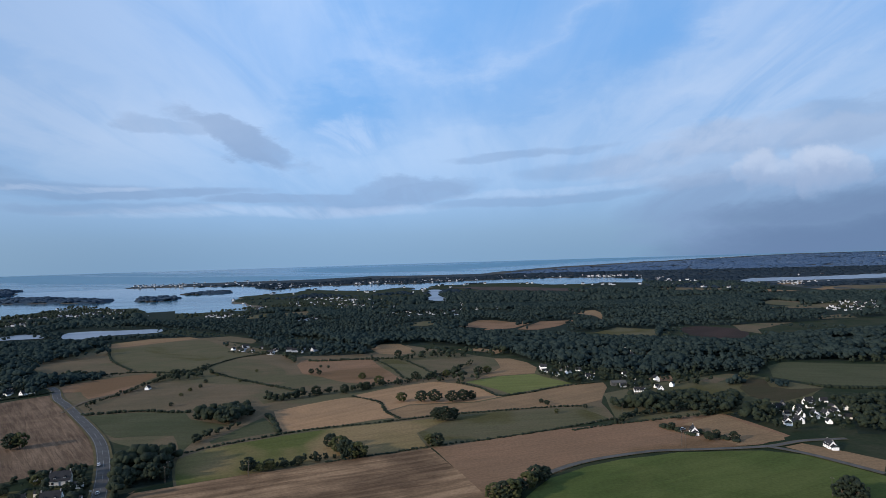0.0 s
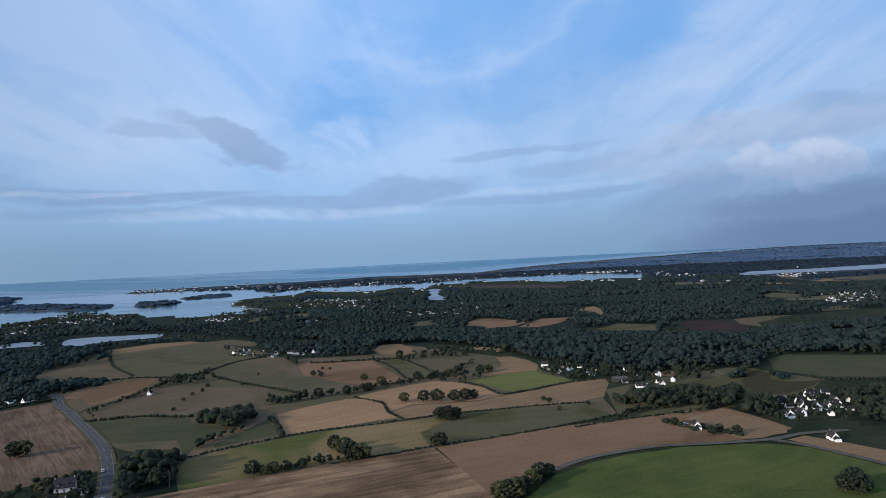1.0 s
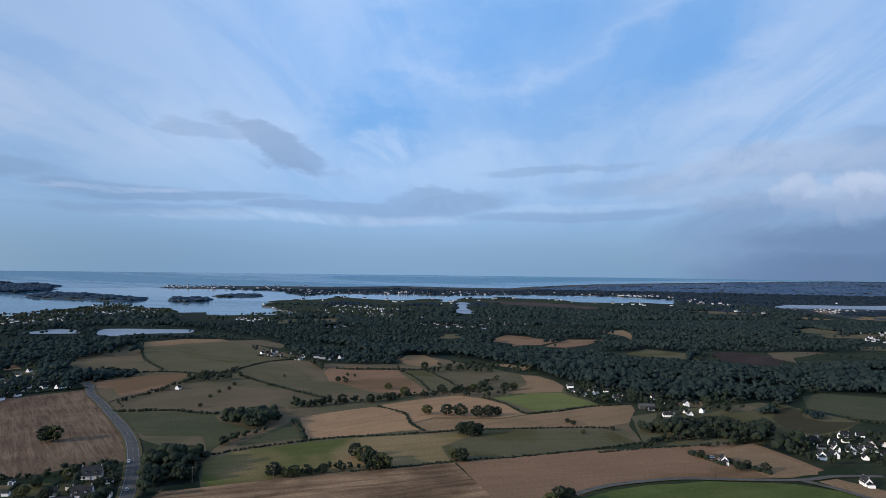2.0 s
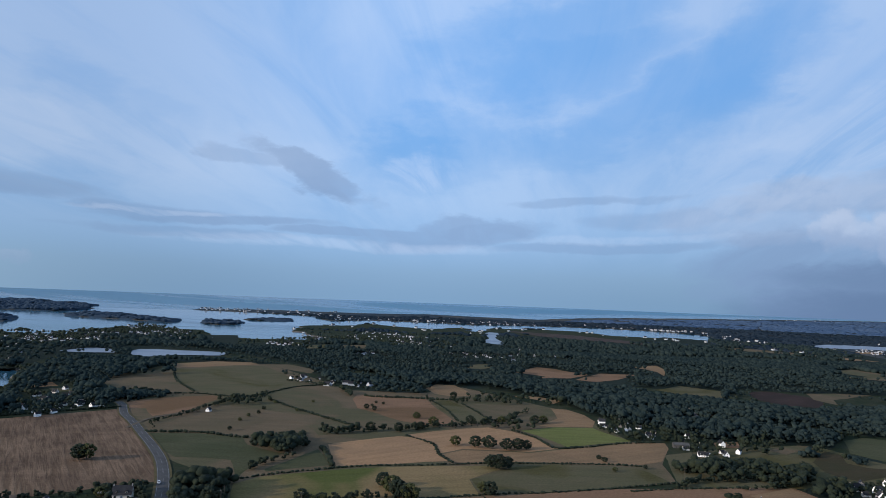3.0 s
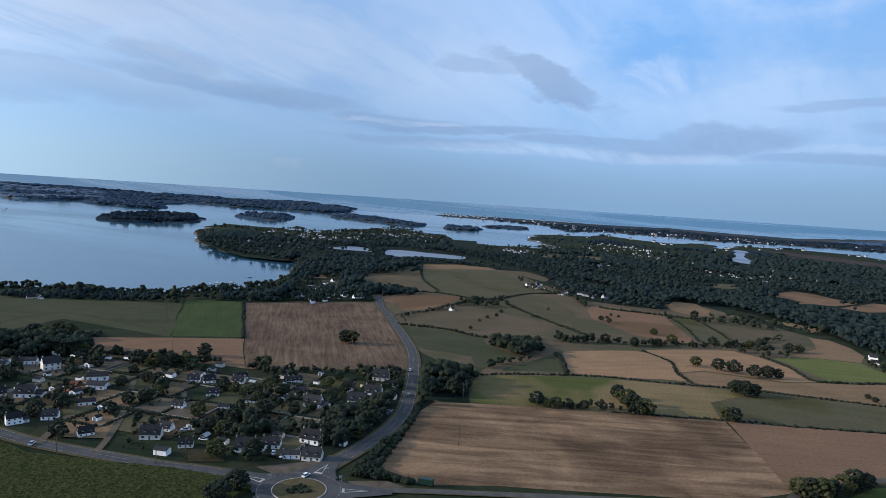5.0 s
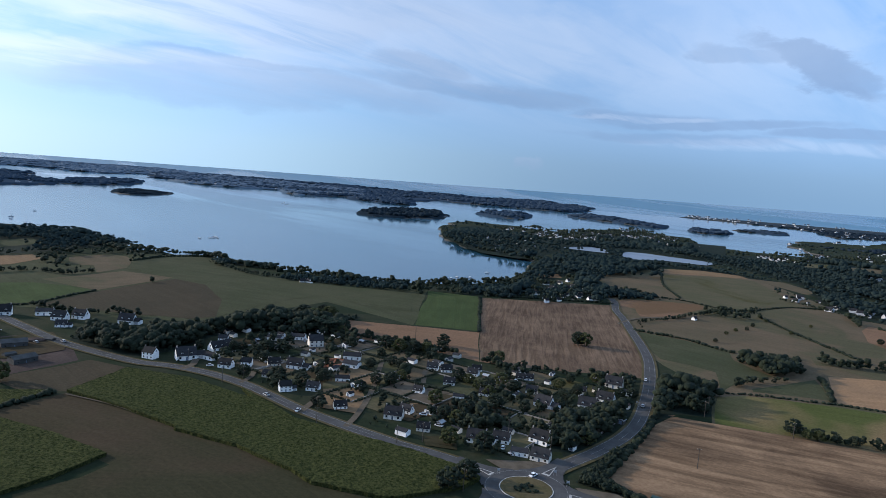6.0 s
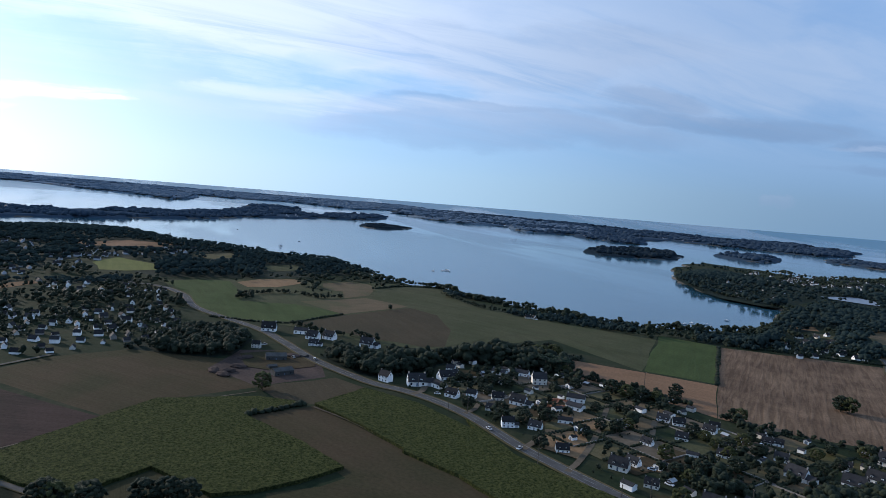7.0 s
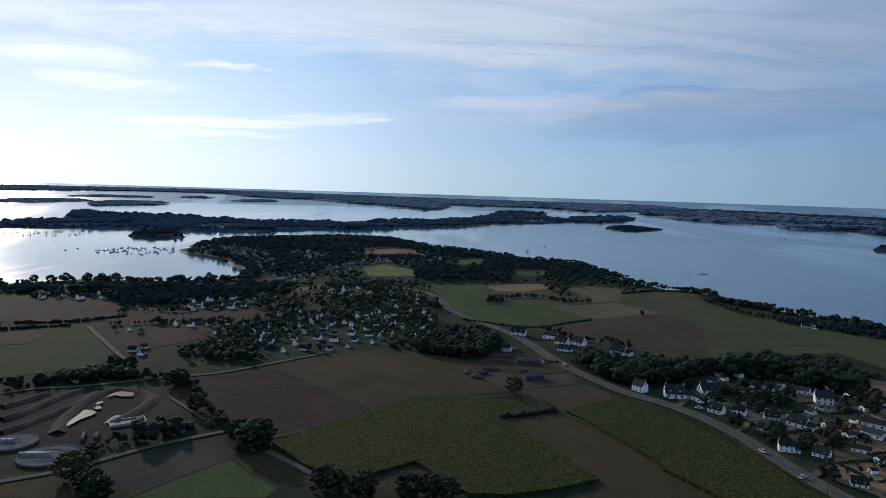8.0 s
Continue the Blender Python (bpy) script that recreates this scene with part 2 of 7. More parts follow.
def plain_material(name, a, b=None, scale=0.6, rough=0.8, metal=0.0, bump=0.1, spec=0.3, per_object=0.0, per_island=0.0, thin=0.0, relief=0.1, upturn=0.0):
    """A surface with a base colour, weathering between two tones, and a little relief."""
    m = bpy.data.materials.new(name)
    m.use_nodes = True
    t = Tree(m.node_tree)
    here = t.add("ShaderNodeNewGeometry").outputs["Position"]
    n1 = t.noise(here, scale, 5.0, 0.6)
    n2 = t.noise(here, scale * 9.0, 3.0, 0.6)
    c = t.mix(t.span(n1, 0.3, 0.7), col(*a), col(*(b or [v * 0.75 for v in a])))
    c = t.mix(0.5, c, t.mix(n2, col(0.6, 0.6, 0.6), col(1.4, 1.4, 1.4)), "MULTIPLY")
    if per_object:
        r = t.add("ShaderNodeObjectInfo").outputs["Random"]
        c = t.mix(per_object, c, t.mix(r, col(0.25, 0.25, 0.25), col(1.6, 1.6, 1.6)), "MULTIPLY")
    if per_island:
        r = t.add("ShaderNodeNewGeometry").outputs["Random Per Island"]
        c = t.mix(per_island, c, t.mix(r, col(0.35, 0.4, 0.4), col(1.6, 1.5, 1.4)), "MULTIPLY")
    p = t.add("ShaderNodeBsdfPrincipled", c)
    p.inputs["Roughness"].default_value, p.inputs["Metallic"].default_value = rough, metal
    p.inputs["Specular IOR Level"].default_value = spec
    n = t.add("ShaderNodeBump")
    n.inputs["Strength"].default_value, n.inputs["Distance"].default_value = bump, relief
    t.put(n.inputs["Height"], n2)
    if upturn:
        lean = t.add("ShaderNodeVectorMath", t.add("ShaderNodeNewGeometry").outputs["Normal"], (0.0, 0.0, upturn), operation="ADD").outputs[0]
        t.put(n.inputs["Normal"], t.add("ShaderNodeVectorMath", lean, operation="NORMALIZE").outputs[0])
    t.put(p.inputs["Normal"], n)
    if thin:
        # leaves let light through
        p = t.add("ShaderNodeMixShader", thin, p, t.add("ShaderNodeBsdfTranslucent", t.mix(1.0, c, col(1.5, 1.7, 1.1), "MULTIPLY")))
    t.add("ShaderNodeOutputMaterial", p)
    return m


def water_material(name, body, ripple=0.12, rough=0.11, size=14.0, gloss=0.5):
    m = bpy.data.materials.new(name)
    m.use_nodes = True
    t = Tree(m.node_tree)
    here = t.add("ShaderNodeNewGeometry").outputs["Position"]
    long = t.noise(t.mapping(here, 20.0, (0.4, 1.0, 1.0)), 1.0 / size, 5.0, 0.6, 0.4)
    slick = t.span(t.noise(t.mapping(here, 30.0, (0.25, 1.0, 1.0)), 1.0 / 420.0, 4.0, 0.55, 0.8), 0.4, 0.62)
    p = t.add("ShaderNodeBsdfPrincipled", t.mix(slick, col(*body), col(*[v * 1.3 for v in body])))
    t.put(p.inputs["Roughness"], t.span(slick, 0.0, 1.0, rough, rough * 1.9))
    p.inputs["IOR"].default_value = 1.33
    p.inputs["Specular IOR Level"].default_value = gloss
    n = t.add("ShaderNodeBump")
    n.inputs["Strength"].default_value, n.inputs["Distance"].default_value = ripple, 1.2
    t.put(n.inputs["Height"], long)
    t.put(p.inputs["Normal"], n)
    t.add("ShaderNodeOutputMaterial", p)
    return m


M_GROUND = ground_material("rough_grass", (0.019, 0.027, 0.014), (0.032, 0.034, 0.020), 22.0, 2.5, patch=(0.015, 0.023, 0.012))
# far ground: distance haze mixed into the colour as blue-grey
M_FAR_GROUND = ground_material("hazed_coast_land", (0.024, 0.036, 0.048), (0.038, 0.047, 0.052), 120.0, 20.0, patch=(0.062, 0.062, 0.058))
M_VERGE = ground_material("dry_verge", (0.093, 0.074, 0.040), (0.072, 0.062, 0.030), 12.0, 1.2)
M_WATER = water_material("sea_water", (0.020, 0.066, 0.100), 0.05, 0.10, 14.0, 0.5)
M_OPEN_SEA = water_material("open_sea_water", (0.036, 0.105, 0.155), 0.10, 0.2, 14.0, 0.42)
M_POND = water_material("pond_water", (0.035, 0.037, 0.04), 0.05, 0.35, 14.0, 0.09)
M_LAGOON = water_material("lagoon_water", (0.13, 0.155, 0.19), 0.05, 0.35, 14.0, 0.5)
M_SHORE = plain_material("shore_mud", (0.055, 0.050, 0.044), (0.026, 0.025, 0.022), 0.03)
M_ASPHALT = plain_material("asphalt", (0.072, 0.071, 0.071), (0.051, 0.050, 0.050), 0.15, 0.95, spec=0.05)
M_LANE = plain_material("worn_lane", (0.090, 0.085, 0.078), (0.062, 0.058, 0.052), 0.15, 0.95, spec=0.05)
M_TRACK = plain_material("gravel", (0.105, 0.086, 0.064), (0.070, 0.056, 0.040), 0.2, 0.95, spec=0.05)
M_PAINT = plain_material("road_paint", (0.26, 0.26, 0.25), (0.11, 0.11, 0.105), 0.25)
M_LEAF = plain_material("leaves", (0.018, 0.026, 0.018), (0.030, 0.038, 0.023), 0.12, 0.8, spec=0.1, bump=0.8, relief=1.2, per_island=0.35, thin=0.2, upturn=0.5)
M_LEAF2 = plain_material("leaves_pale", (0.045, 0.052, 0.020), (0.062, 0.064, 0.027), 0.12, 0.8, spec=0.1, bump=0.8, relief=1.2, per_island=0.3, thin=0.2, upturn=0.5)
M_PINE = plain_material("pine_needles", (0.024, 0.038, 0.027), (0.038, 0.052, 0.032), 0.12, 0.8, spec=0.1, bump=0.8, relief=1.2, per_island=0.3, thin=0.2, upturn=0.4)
# distant foliage: aerial haze is painted in as blue-grey base colour
M_FAR_LEAF = plain_material("haze_tinted_woods", (0.020, 0.032, 0.033), (0.032, 0.045, 0.041), 0.03, 0.9, spec=0.0, bump=0.7, relief=2.0, per_island=0.35, thin=0.2, upturn=0.9)
M_HAZE_LEAF = plain_material("hazed_far_woods", (0.017, 0.028, 0.041), (0.027, 0.039, 0.053), 0.005, 0.95, spec=0.0, bump=0.6, relief=8.0, per_island=0.15, thin=0.2, upturn=0.9)
M_HAZE_FAR = plain_material("hazed_horizon_woods", (0.040, 0.070, 0.124), (0.060, 0.094, 0.152), 0.006, 0.95, spec=0.0, bump=0.12, relief=8.0, per_island=0.1, upturn=1.0)
# island woods: blue tint in the colour stands in for haze
M_ISLE = plain_material("hazed_isle_woods", (0.017, 0.027, 0.036), (0.027, 0.038, 0.048), 0.01, 0.95, spec=0.0, bump=0.8, relief=6.0, per_island=0.15, thin=0.2, upturn=0.9)
# wood floor: the shade under the trees is painted into this dark colour
M_UNDER = ground_material("shaded_undergrowth", (0.013, 0.020, 0.016), (0.019, 0.025, 0.018), 20.0, 2.0)
# peninsulas and outer islands: paler and bluer, haze put into the colour
M_ISLE_PALE = plain_material("hazed_peninsula_woods", (0.095, 0.128, 0.165), (0.125, 0.155, 0.19), 0.006, 0.95, spec=0.0, bump=0.15, relief=6.0, per_island=0.06, upturn=1.0)
M_ISLE_FAR = plain_material("hazed_outer_isle_woods", (0.034, 0.054, 0.082), (0.050, 0.072, 0.100), 0.008, 0.95, spec=0.0, bump=0.15, relief=6.0, per_island=0.05, thin=0.2, upturn=1.0)
M_MAIZE = plain_material("maize_leaves", (0.013, 0.018, 0.006), (0.056, 0.060, 0.021), 0.9, 0.9, spec=0.02, bump=0.8, relief=0.3)
M_BARK = plain_material("bark", (0.09, 0.07, 0.05), None, 1.0)
M_WALL = plain_material("white_render", (0.88, 0.87, 0.85), (0.80, 0.78, 0.75), 0.3, 0.85, per_object=0.06)
M_WALL2 = plain_material("cream_render", (0.66, 0.61, 0.54), (0.54, 0.51, 0.46), 0.3, 0.85, per_object=0.2)
M_STONE = plain_material("granite", (0.24, 0.22, 0.20), (0.17, 0.16, 0.15), 0.8, 0.85)
# walls of far houses: white render dimmed to a duller grey
M_FAR_WALL = plain_material("dim_far_wall", (0.46, 0.47, 0.49), (0.36, 0.37, 0.39), 0.1, 0.9, spec=0.1)
M_SLATE = plain_material("slate", (0.030, 0.030, 0.032), (0.020, 0.020, 0.022), 0.5, 0.8, spec=0.10, per_object=0.4)
M_GLASS = plain_material("window_glass", (0.02, 0.025, 0.03), None, 1.0, 0.1, spec=0.8)
M_DOOR = plain_material("painted_door", (0.12, 0.16, 0.22), None, 1.0, 0.5, per_object=0.5)
M_CHIMNEY = plain_material("chimney_stone", (0.22, 0.20, 0.18), (0.30, 0.28, 0.26), 0.8)
M_BRICK = plain_material("orange_brick", (0.42, 0.17, 0.09), (0.30, 0.13, 0.08), 0.8, 0.9)
M_WOOD = plain_material("weathered_pole", (0.075, 0.064, 0.052), (0.05, 0.043, 0.036), 0.8, 0.9)
M_HULL = plain_material("white_hull", (0.55, 0.56, 0.58), (0.30, 0.31, 0.34), 0.5, 0.4, per_object=0.7)
M_CAR = plain_material("car_paint", (0.55, 0.55, 0.56), (0.5, 0.5, 0.51), 0.5, 0.3, spec=0.6, per_object=0.8)
M_TYRE = plain_material("tyre_rubber", (0.02, 0.02, 0.02), None, 2.0, 0.8)
M_SIGN = plain_material("sign_face", (0.36, 0.37, 0.38), (0.28, 0.29, 0.31), 0.5, 0.5)
M_GREENBOX = plain_material("green_steel", (0.010, 0.036, 0.026), None, 1.0, 0.5)
# concrete of the works, set much darker than M_CONC
M_TANK = plain_material("dark_concrete", (0.11, 0.108, 0.103), (0.07, 0.068, 0.063), 0.3, 0.9, spec=0.1)
M_SLUDGE = plain_material("settled_sludge", (0.10, 0.103, 0.106), (0.06, 0.062, 0.065), 0.25, 0.95, spec=0.02)
M_SHEET = plain_material("fibre_cement_sheet", (0.075, 0.074, 0.072), (0.052, 0.051, 0.048), 0.3, 0.9, spec=0.1)
M_METAL = plain_material("grey_metal", (0.35, 0.36, 0.38), (0.28, 0.29, 0.3), 0.4, 0.45, 0.4)
M_CONC = plain_material("concrete", (0.38, 0.37, 0.35), (0.27, 0.26, 0.24), 0.3, 0.9)
FIELD_LOOK = {
    "fallow": ((0.056, 0.044, 0.028), (0.047, 0.039, 0.025), 0.10, 6.0),
    "clover": ((0.040, 0.056, 0.021), (0.050, 0.065, 0.025), 0.15, 10.0),
    # spoil, rust: soil tones darkened to imitate cloud shade over the left-hand land
    "spoil": ((0.026, 0.022, 0.021), (0.017, 0.015, 0.016), 0.2, 9.0),
    "rust": ((0.042, 0.028, 0.024), (0.029, 0.021, 0.018), 0.12, 6.0),
    "ploughed": ((0.092, 0.061, 0.041), (0.140, 0.094, 0.062), 0.5, 3.0),
    "brown": ((0.178, 0.105, 0.063), (0.158, 0.096, 0.058), 0.10, 6.0),
    "umber": ((0.052, 0.038, 0.023), (0.044, 0.036, 0.020), 0.10, 6.0),
    "dun": ((0.112, 0.083, 0.052), (0.092, 0.073, 0.045), 0.12, 7.0),
    "earth": ((0.066, 0.048, 0.041), (0.046, 0.036, 0.033), 0.2, 9.0),
    "tan": ((0.190, 0.121, 0.068), (0.160, 0.105, 0.060), 0.14, 7.0),
    "orange": ((0.262, 0.158, 0.086), (0.225, 0.139, 0.078), 0.15, 7.0),
    "stubble": ((0.110, 0.070, 0.042), (0.205, 0.130, 0.076), 0.6, 9.0),
    "mixed": ((0.180, 0.126, 0.064), (0.150, 0.111, 0.053), 0.14, 7.0),
    "olive": ((0.076, 0.070, 0.038), (0.088, 0.076, 0.044), 0.12, 8.0),
    "green": ((0.021, 0.034, 0.015), (0.026, 0.038, 0.017), 0.12, 8.0),
    "grass": ((0.048, 0.052, 0.027), (0.060, 0.060, 0.033), 0.12, 8.0),
    "meadow": ((0.054, 0.070, 0.020), (0.072, 0.084, 0.026), 0.18, 14.0),
    "lime": ((0.100, 0.108, 0.035), (0.116, 0.120, 0.042), 0.15, 7.0),
    "scrub": ((0.028, 0.029, 0.024), (0.038, 0.036, 0.030), 0.1, 5.0),
}
FIELD_WORDS = {
    "fallow": "dull brown fallow field", "clover": "deep green clover field with faint rows", "spoil": "dark disturbed earth with vehicle tracks", "rust": "dark rust-brown tilled field",
    "ploughed": "harvested brown field with pale straw rows", "brown": "bare reddish-brown ploughed field", "umber": "dark brown tilled field",
    "dun": "dry grey-brown grazed field", "earth": "disturbed bare earth ground with tracks", "tan": "pale tan stubble field", "orange": "golden orange stubble field",
    "stubble": "brown stubble field with pale straw swaths", "mixed": "half-green half-straw meadow beside hedges", "olive": "dull olive-green pasture field",
    "green": "deep green crop field", "grass": "short green grass field", "meadow": "bright green crop field with faint rows", "lime": "bright yellow-green crop field", "scrub": "rough dry scrub field",
}
FIELD_PATCH = {"mixed": (0.050, 0.068, 0.016), "scrub": (0.052, 0.043, 0.031), "umber": (0.034, 0.033, 0.017), "brown": (0.112, 0.068, 0.036), "dun": (0.070, 0.066, 0.036), "olive": (0.058, 0.052, 0.020)}

# ---- the plan, in metres from the first eye ----
MAIN = [(-783, -411), (-835, -345), (-829, -245), (-865, -171), (-960, -185), (-1095, -230), (-1175, -325), (-1325, -350), (-1440, -320), (-1375, -195), (-1515, -95), (-1485, 20), (-1320, 85), (-1220, 180), (-1135, 245), (-1020, 310), (-890, 335), (-791, 389), (-743, 405), (-674, 429), (-592, 462), (-558, 508), (-540, 542), (-526, 582), (-523, 626), (-546, 684), (-595, 785), (-655, 870), (-705, 895), (-785, 890)]
MAIN += [(-875, 930), (-1030, 1035), (-1215, 1215), (-1415, 1515), (-1315, 1525), (-1235, 1555), (-1120, 1510), (-1055, 1555), (-1100, 1760), (-1150, 1955), (-1050, 2000), (-895, 1950), (-770, 1730), (-630, 1660), (-510, 1725), (-490, 1810), (-590, 1995), (-720, 2265), (-720, 2680), (-640, 2640), (-580, 2980), (-420, 2760), (-300, 2680), (-180, 2920), (-100, 2600), (-40, 2980), (160, 3100), (360, 3040), (440, 2740), (620, 2720)]
MAIN += [(720, 2600), (840, 2700), (1772, 3133), (3090, 5143), (4635, 7714), (7624, 11741), (12302, 18238), (19918, 11500), (11817, -2083), (4499, -7794), (-1562, -8863), (-6363, -6363), (-4974, -3355)]
STRIP = [(-820, 3200), (-680, 3460), (-380, 3540), (-140, 3440), (80, 3600), (340, 3720), (640, 3720), (860, 3520), (960, 3160), (2131, 3618), (3492, 5482), (5174, 7967), (8108, 12021), (12022, 17824), (9858, 18541), (7890, 16178), (6005, 13745), (4665, 12347), (3426, 10241), (3063, 10147), (1963, 8372), (1439, 7767), (874, 6642)]
STRIP += [(280, 5120), (-140, 5180), (-600, 5460), (-960, 4940), (-1380, 4820), (-1780, 4700), (-2020, 4360), (-1920, 4040), (-1520, 4000), (-1120, 3820)]
FAR_COUNTRY = [(840, 2690), (930, 3130), (1000, 3300), (2100, 3750), (3492, 5600), (5174, 7967), (8108, 12021), (12744, 18542), (16185, 15629), (1510, 1458), (786, 2161)]
ISLANDS = []
ISLANDS.append(([(-1780, 1980), (-1605, 1910), (-1525, 1915), (-1700, 2200), (-1860, 2380), (-1920, 2200)], 10))
ISLANDS.append(([(-1720, 2520), (-1580, 2480), (-1400, 2440), (-1220, 2340), (-1220, 2420), (-1320, 2600), (-1620, 2820), (-1880, 2940), (-1860, 2760)], 8))
ISLANDS.append(([(-1080, 2360), (-1000, 2340), (-980, 2440), (-1040, 2600), (-1140, 2660), (-1160, 2540)], 8))
ISLANDS.append(([(-1140, 2900), (-1000, 2840), (-960, 3000), (-1040, 3220), (-1140, 3120)], 4))
ISLANDS.append(([(-1665, 1295), (-1540, 1255), (-1490, 1335), (-1500, 1480), (-1595, 1600), (-1780, 1760), (-1880, 1680), (-1810, 1470)], 10))
ISLANDS.append(([(-4380, 1760), (-4200, 1840), (-3680, 1780), (-3420, 1760), (-3520, 2160), (-2940, 1860), (-2740, 1880), (-2860, 2180), (-2520, 1940), (-2420, 1960), (-2300, 1920), (-2220, 2000), (-2540, 2300), (-2880, 2820), (-2600, 2820), (-2500, 2820), (-2320, 2880), (-2120, 2940), (-2060, 2960), (-2220, 3440), (-2700, 4200), (-3680, 4980), (-3720, 4260), (-4300, 4240), (-4460, 4000), (-5460, 4160), (-6400, 3860), (-7160, 3500), (-6260, 2520)], 12))
ISLANDS.append(([(-1680, -895), (-1730, -790), (-1800, -630), (-1725, -525), (-1790, -375), (-1895, -180), (-2100, 40), (-2310, 275), (-2580, 440), (-2700, 640), (-2920, 800), (-2900, 940), (-3260, 1220), (-3700, 1380), (-3760, 1220), (-3260, 900), (-3540, 780), (-4100, 980), (-4340, 880), (-4080, 700), (-3300, 540), (-2780, 280), (-2280, -145), (-2215, -410), (-2440, -680), (-2540, -1040), (-2800, -1180), (-2005, -920), (-1890, -1010)], 10))
ISLANDS.append(([(-1520, -540), (-1485, -495), (-1485, -450), (-1540, -435), (-1670, -505), (-1665, -570)], 8))
ISLANDS.append(([(-2335, 805), (-2245, 815), (-2275, 885), (-2420, 1020), (-2620, 1020), (-2620, 920)], 5))
ISLANDS.append(([(-3320, -1380), (-3420, -1320), (-3800, -1200), (-4360, -1380), (-4300, -1660), (-3960, -1640)], 4))
ISLANDS.append(([(-3440, -1860), (-3580, -1760), (-4060, -1680), (-4480, -1940), (-4240, -2160), (-3900, -2100)], 3))
ISLANDS.append(([(-5180, -2300), (-5220, -2020), (-5400, -1800), (-6000, -2040), (-6180, -2480)], 2))
ISLANDS.append(([(-5740, -1660), (-5800, -1460), (-6820, -1780), (-6300, -1760)], 2))
ISLANDS.append(([(-5060, -1100), (-4900, -920), (-5280, -820), (-6020, -1040), (-5520, -1120)], 3))
ISLANDS.append(([(-6980, -3760), (-9040, -3500), (-9580, -2200), (-7540, -1540), (-6880, -1180), (-6580, -760), (-5720, -380), (-4920, 80), (-4280, 300), (-4800, 420), (-6100, 560), (-5540, 800), (-5820, 1380), (-4800, 1560), (-5620, 2240), (-4560, 1860), (-3740, 1700), (-3400, 1780), (-3300, 2020), (-2840, 1800), (-2840, 1980), (-2940, 2220), (-2820, 2240), (-4120, 3260), (-5100, 3240), (-6480, 3220), (-9700, 3940), (-10100, 2760), (-10160, 1020), (-11900, -800), (-14260, -3280), (-13020, -5040), (-12000, -6480)], 12))
PONDS = []
PONDS.append([(-785, 1135), (-780, 1215), (-755, 1220), (-700, 1185), (-690, 1145), (-740, 1130), (-765, 1125)])
PONDS.append([(-675, 1175), (-690, 1230), (-655, 1250), (-600, 1250), (-530, 1250), (-510, 1185), (-550, 1170), (-585, 1150), (-605, 1105), (-645, 1125)])
PONDS.append([(-65, 1985), (-40, 2140), (-60, 2460), (-40, 2580), (0, 2480), (-20, 2200), (10, 1920), (-20, 1865)])
PONDS.append([(-337, -141), (-342, -139), (-348, -138), (-355, -135), (-360, -136), (-362, -142), (-356, -142), (-346, -142)])
PONDS.append([(-382, -140), (-386, -137), (-384, -132), (-385, -127), (-391, -129), (-393, -136), (-390, -139)])
PONDS.append([(-343, -125), (-344, -122), (-350, -122), (-354, -121), (-354, -124), (-349, -125)])
PONDS.append([(-365, -139), (-363, -136), (-365, -135), (-369, -138)])
PONDS.append([(-370, -140), (-373, -138), (-376, -139), (-374, -141)])
PONDS.append([(1080, 2500), (1280, 2760), (1420, 2760), (1560, 2760), (1920, 2860), (1680, 2500), (1380, 2460), (1260, 2480), (1100, 2440)])
ROADS = []
ROADS.append(([(-157, 209), (-160.6, 229.7), (-160.7, 248.1), (-160.5, 266.9), (-162.6, 291.9), (-168.0, 314.9), (-177.8, 340.2), (-195.0, 378.2), (-213.7, 415.0), (-233.6, 449.3), (-257.1, 482.7), (-287.2, 522.3), (-323.5, 570.2), (-349.2, 601.3), (-376, 644), (-391, 661)], 7.4, 'main'))
ROADS.append(([(-157, 209), (-172.0, 207.8), (-181.2, 207.2), (-192.0, 205.2), (-204.9, 201.4), (-217.6, 197.2), (-232.2, 194.1), (-247.4, 190.8), (-263.8, 187.8), (-281.7, 185.1), (-303.2, 184.0), (-325.6, 182.3), (-345.2, 178.3), (-362.1, 172.4), (-379.2, 163.4), (-400, 149), (-457, 130), (-517, 120), (-561, 111), (-656, 73), (-729, 67), (-787, 47), (-815, 14)], 6.8, 'main'))
ROADS.append(([(-157, 209), (-143, 217), (-132, 224), (-117, 234), (7, 300), (20, 319), (54, 357), (78, 375), (109, 387), (124, 390), (149, 390), (186, 392), (211, 401), (239, 403)], 3.8, 'lane'))
ROADS.append(([(186, 392), (199, 378), (211, 357), (220, 339)], 4, 'lane'))
ROADS.append(([(-309, -43), (-294, -29), (-277, -13)], 2.6, 'lane'))
ROADS.append(([(-280, -138), (-289, -121), (-299, -110), (-312, -97), (-324, -81), (-333, -67)], 2.6, 'lane'))
ROADS.append(([(-384, -107), (-366, -93), (-349, -80)], 1.8, 'track'))
ROADS.append(([(-390, -197), (-399, -184), (-405, -160), (-420, -128), (-432, -96), (-446, -78), (-463, -59), (-491, -28)], 2.4, 'lane'))
ROADS.append(([(-565, -226), (-515, -194), (-463, -160)], 2.6, 'lane'))
ROADS.append(([(-300, 291), (-276, 266), (-267, 261), (-253, 270)], 3, 'drive'))
ROADS.append(([(-248, 190), (-259, 206), (-284, 235), (-332, 283)], 3, 'drive'))
ROADS.append(([(-275, 182), (-282, 193), (-289, 204)], 3.5, 'drive'))
ROADS.append(([(-331, 181), (-337, 191), (-351, 202)], 3, 'drive'))
ROADS.append(([(-370, 166), (-375, 175), (-386, 182)], 4, 'drive'))
ROADS.append(([(-312, 541), (-315, 588), (-297, 626), (-283, 648)], 3, 'track'))
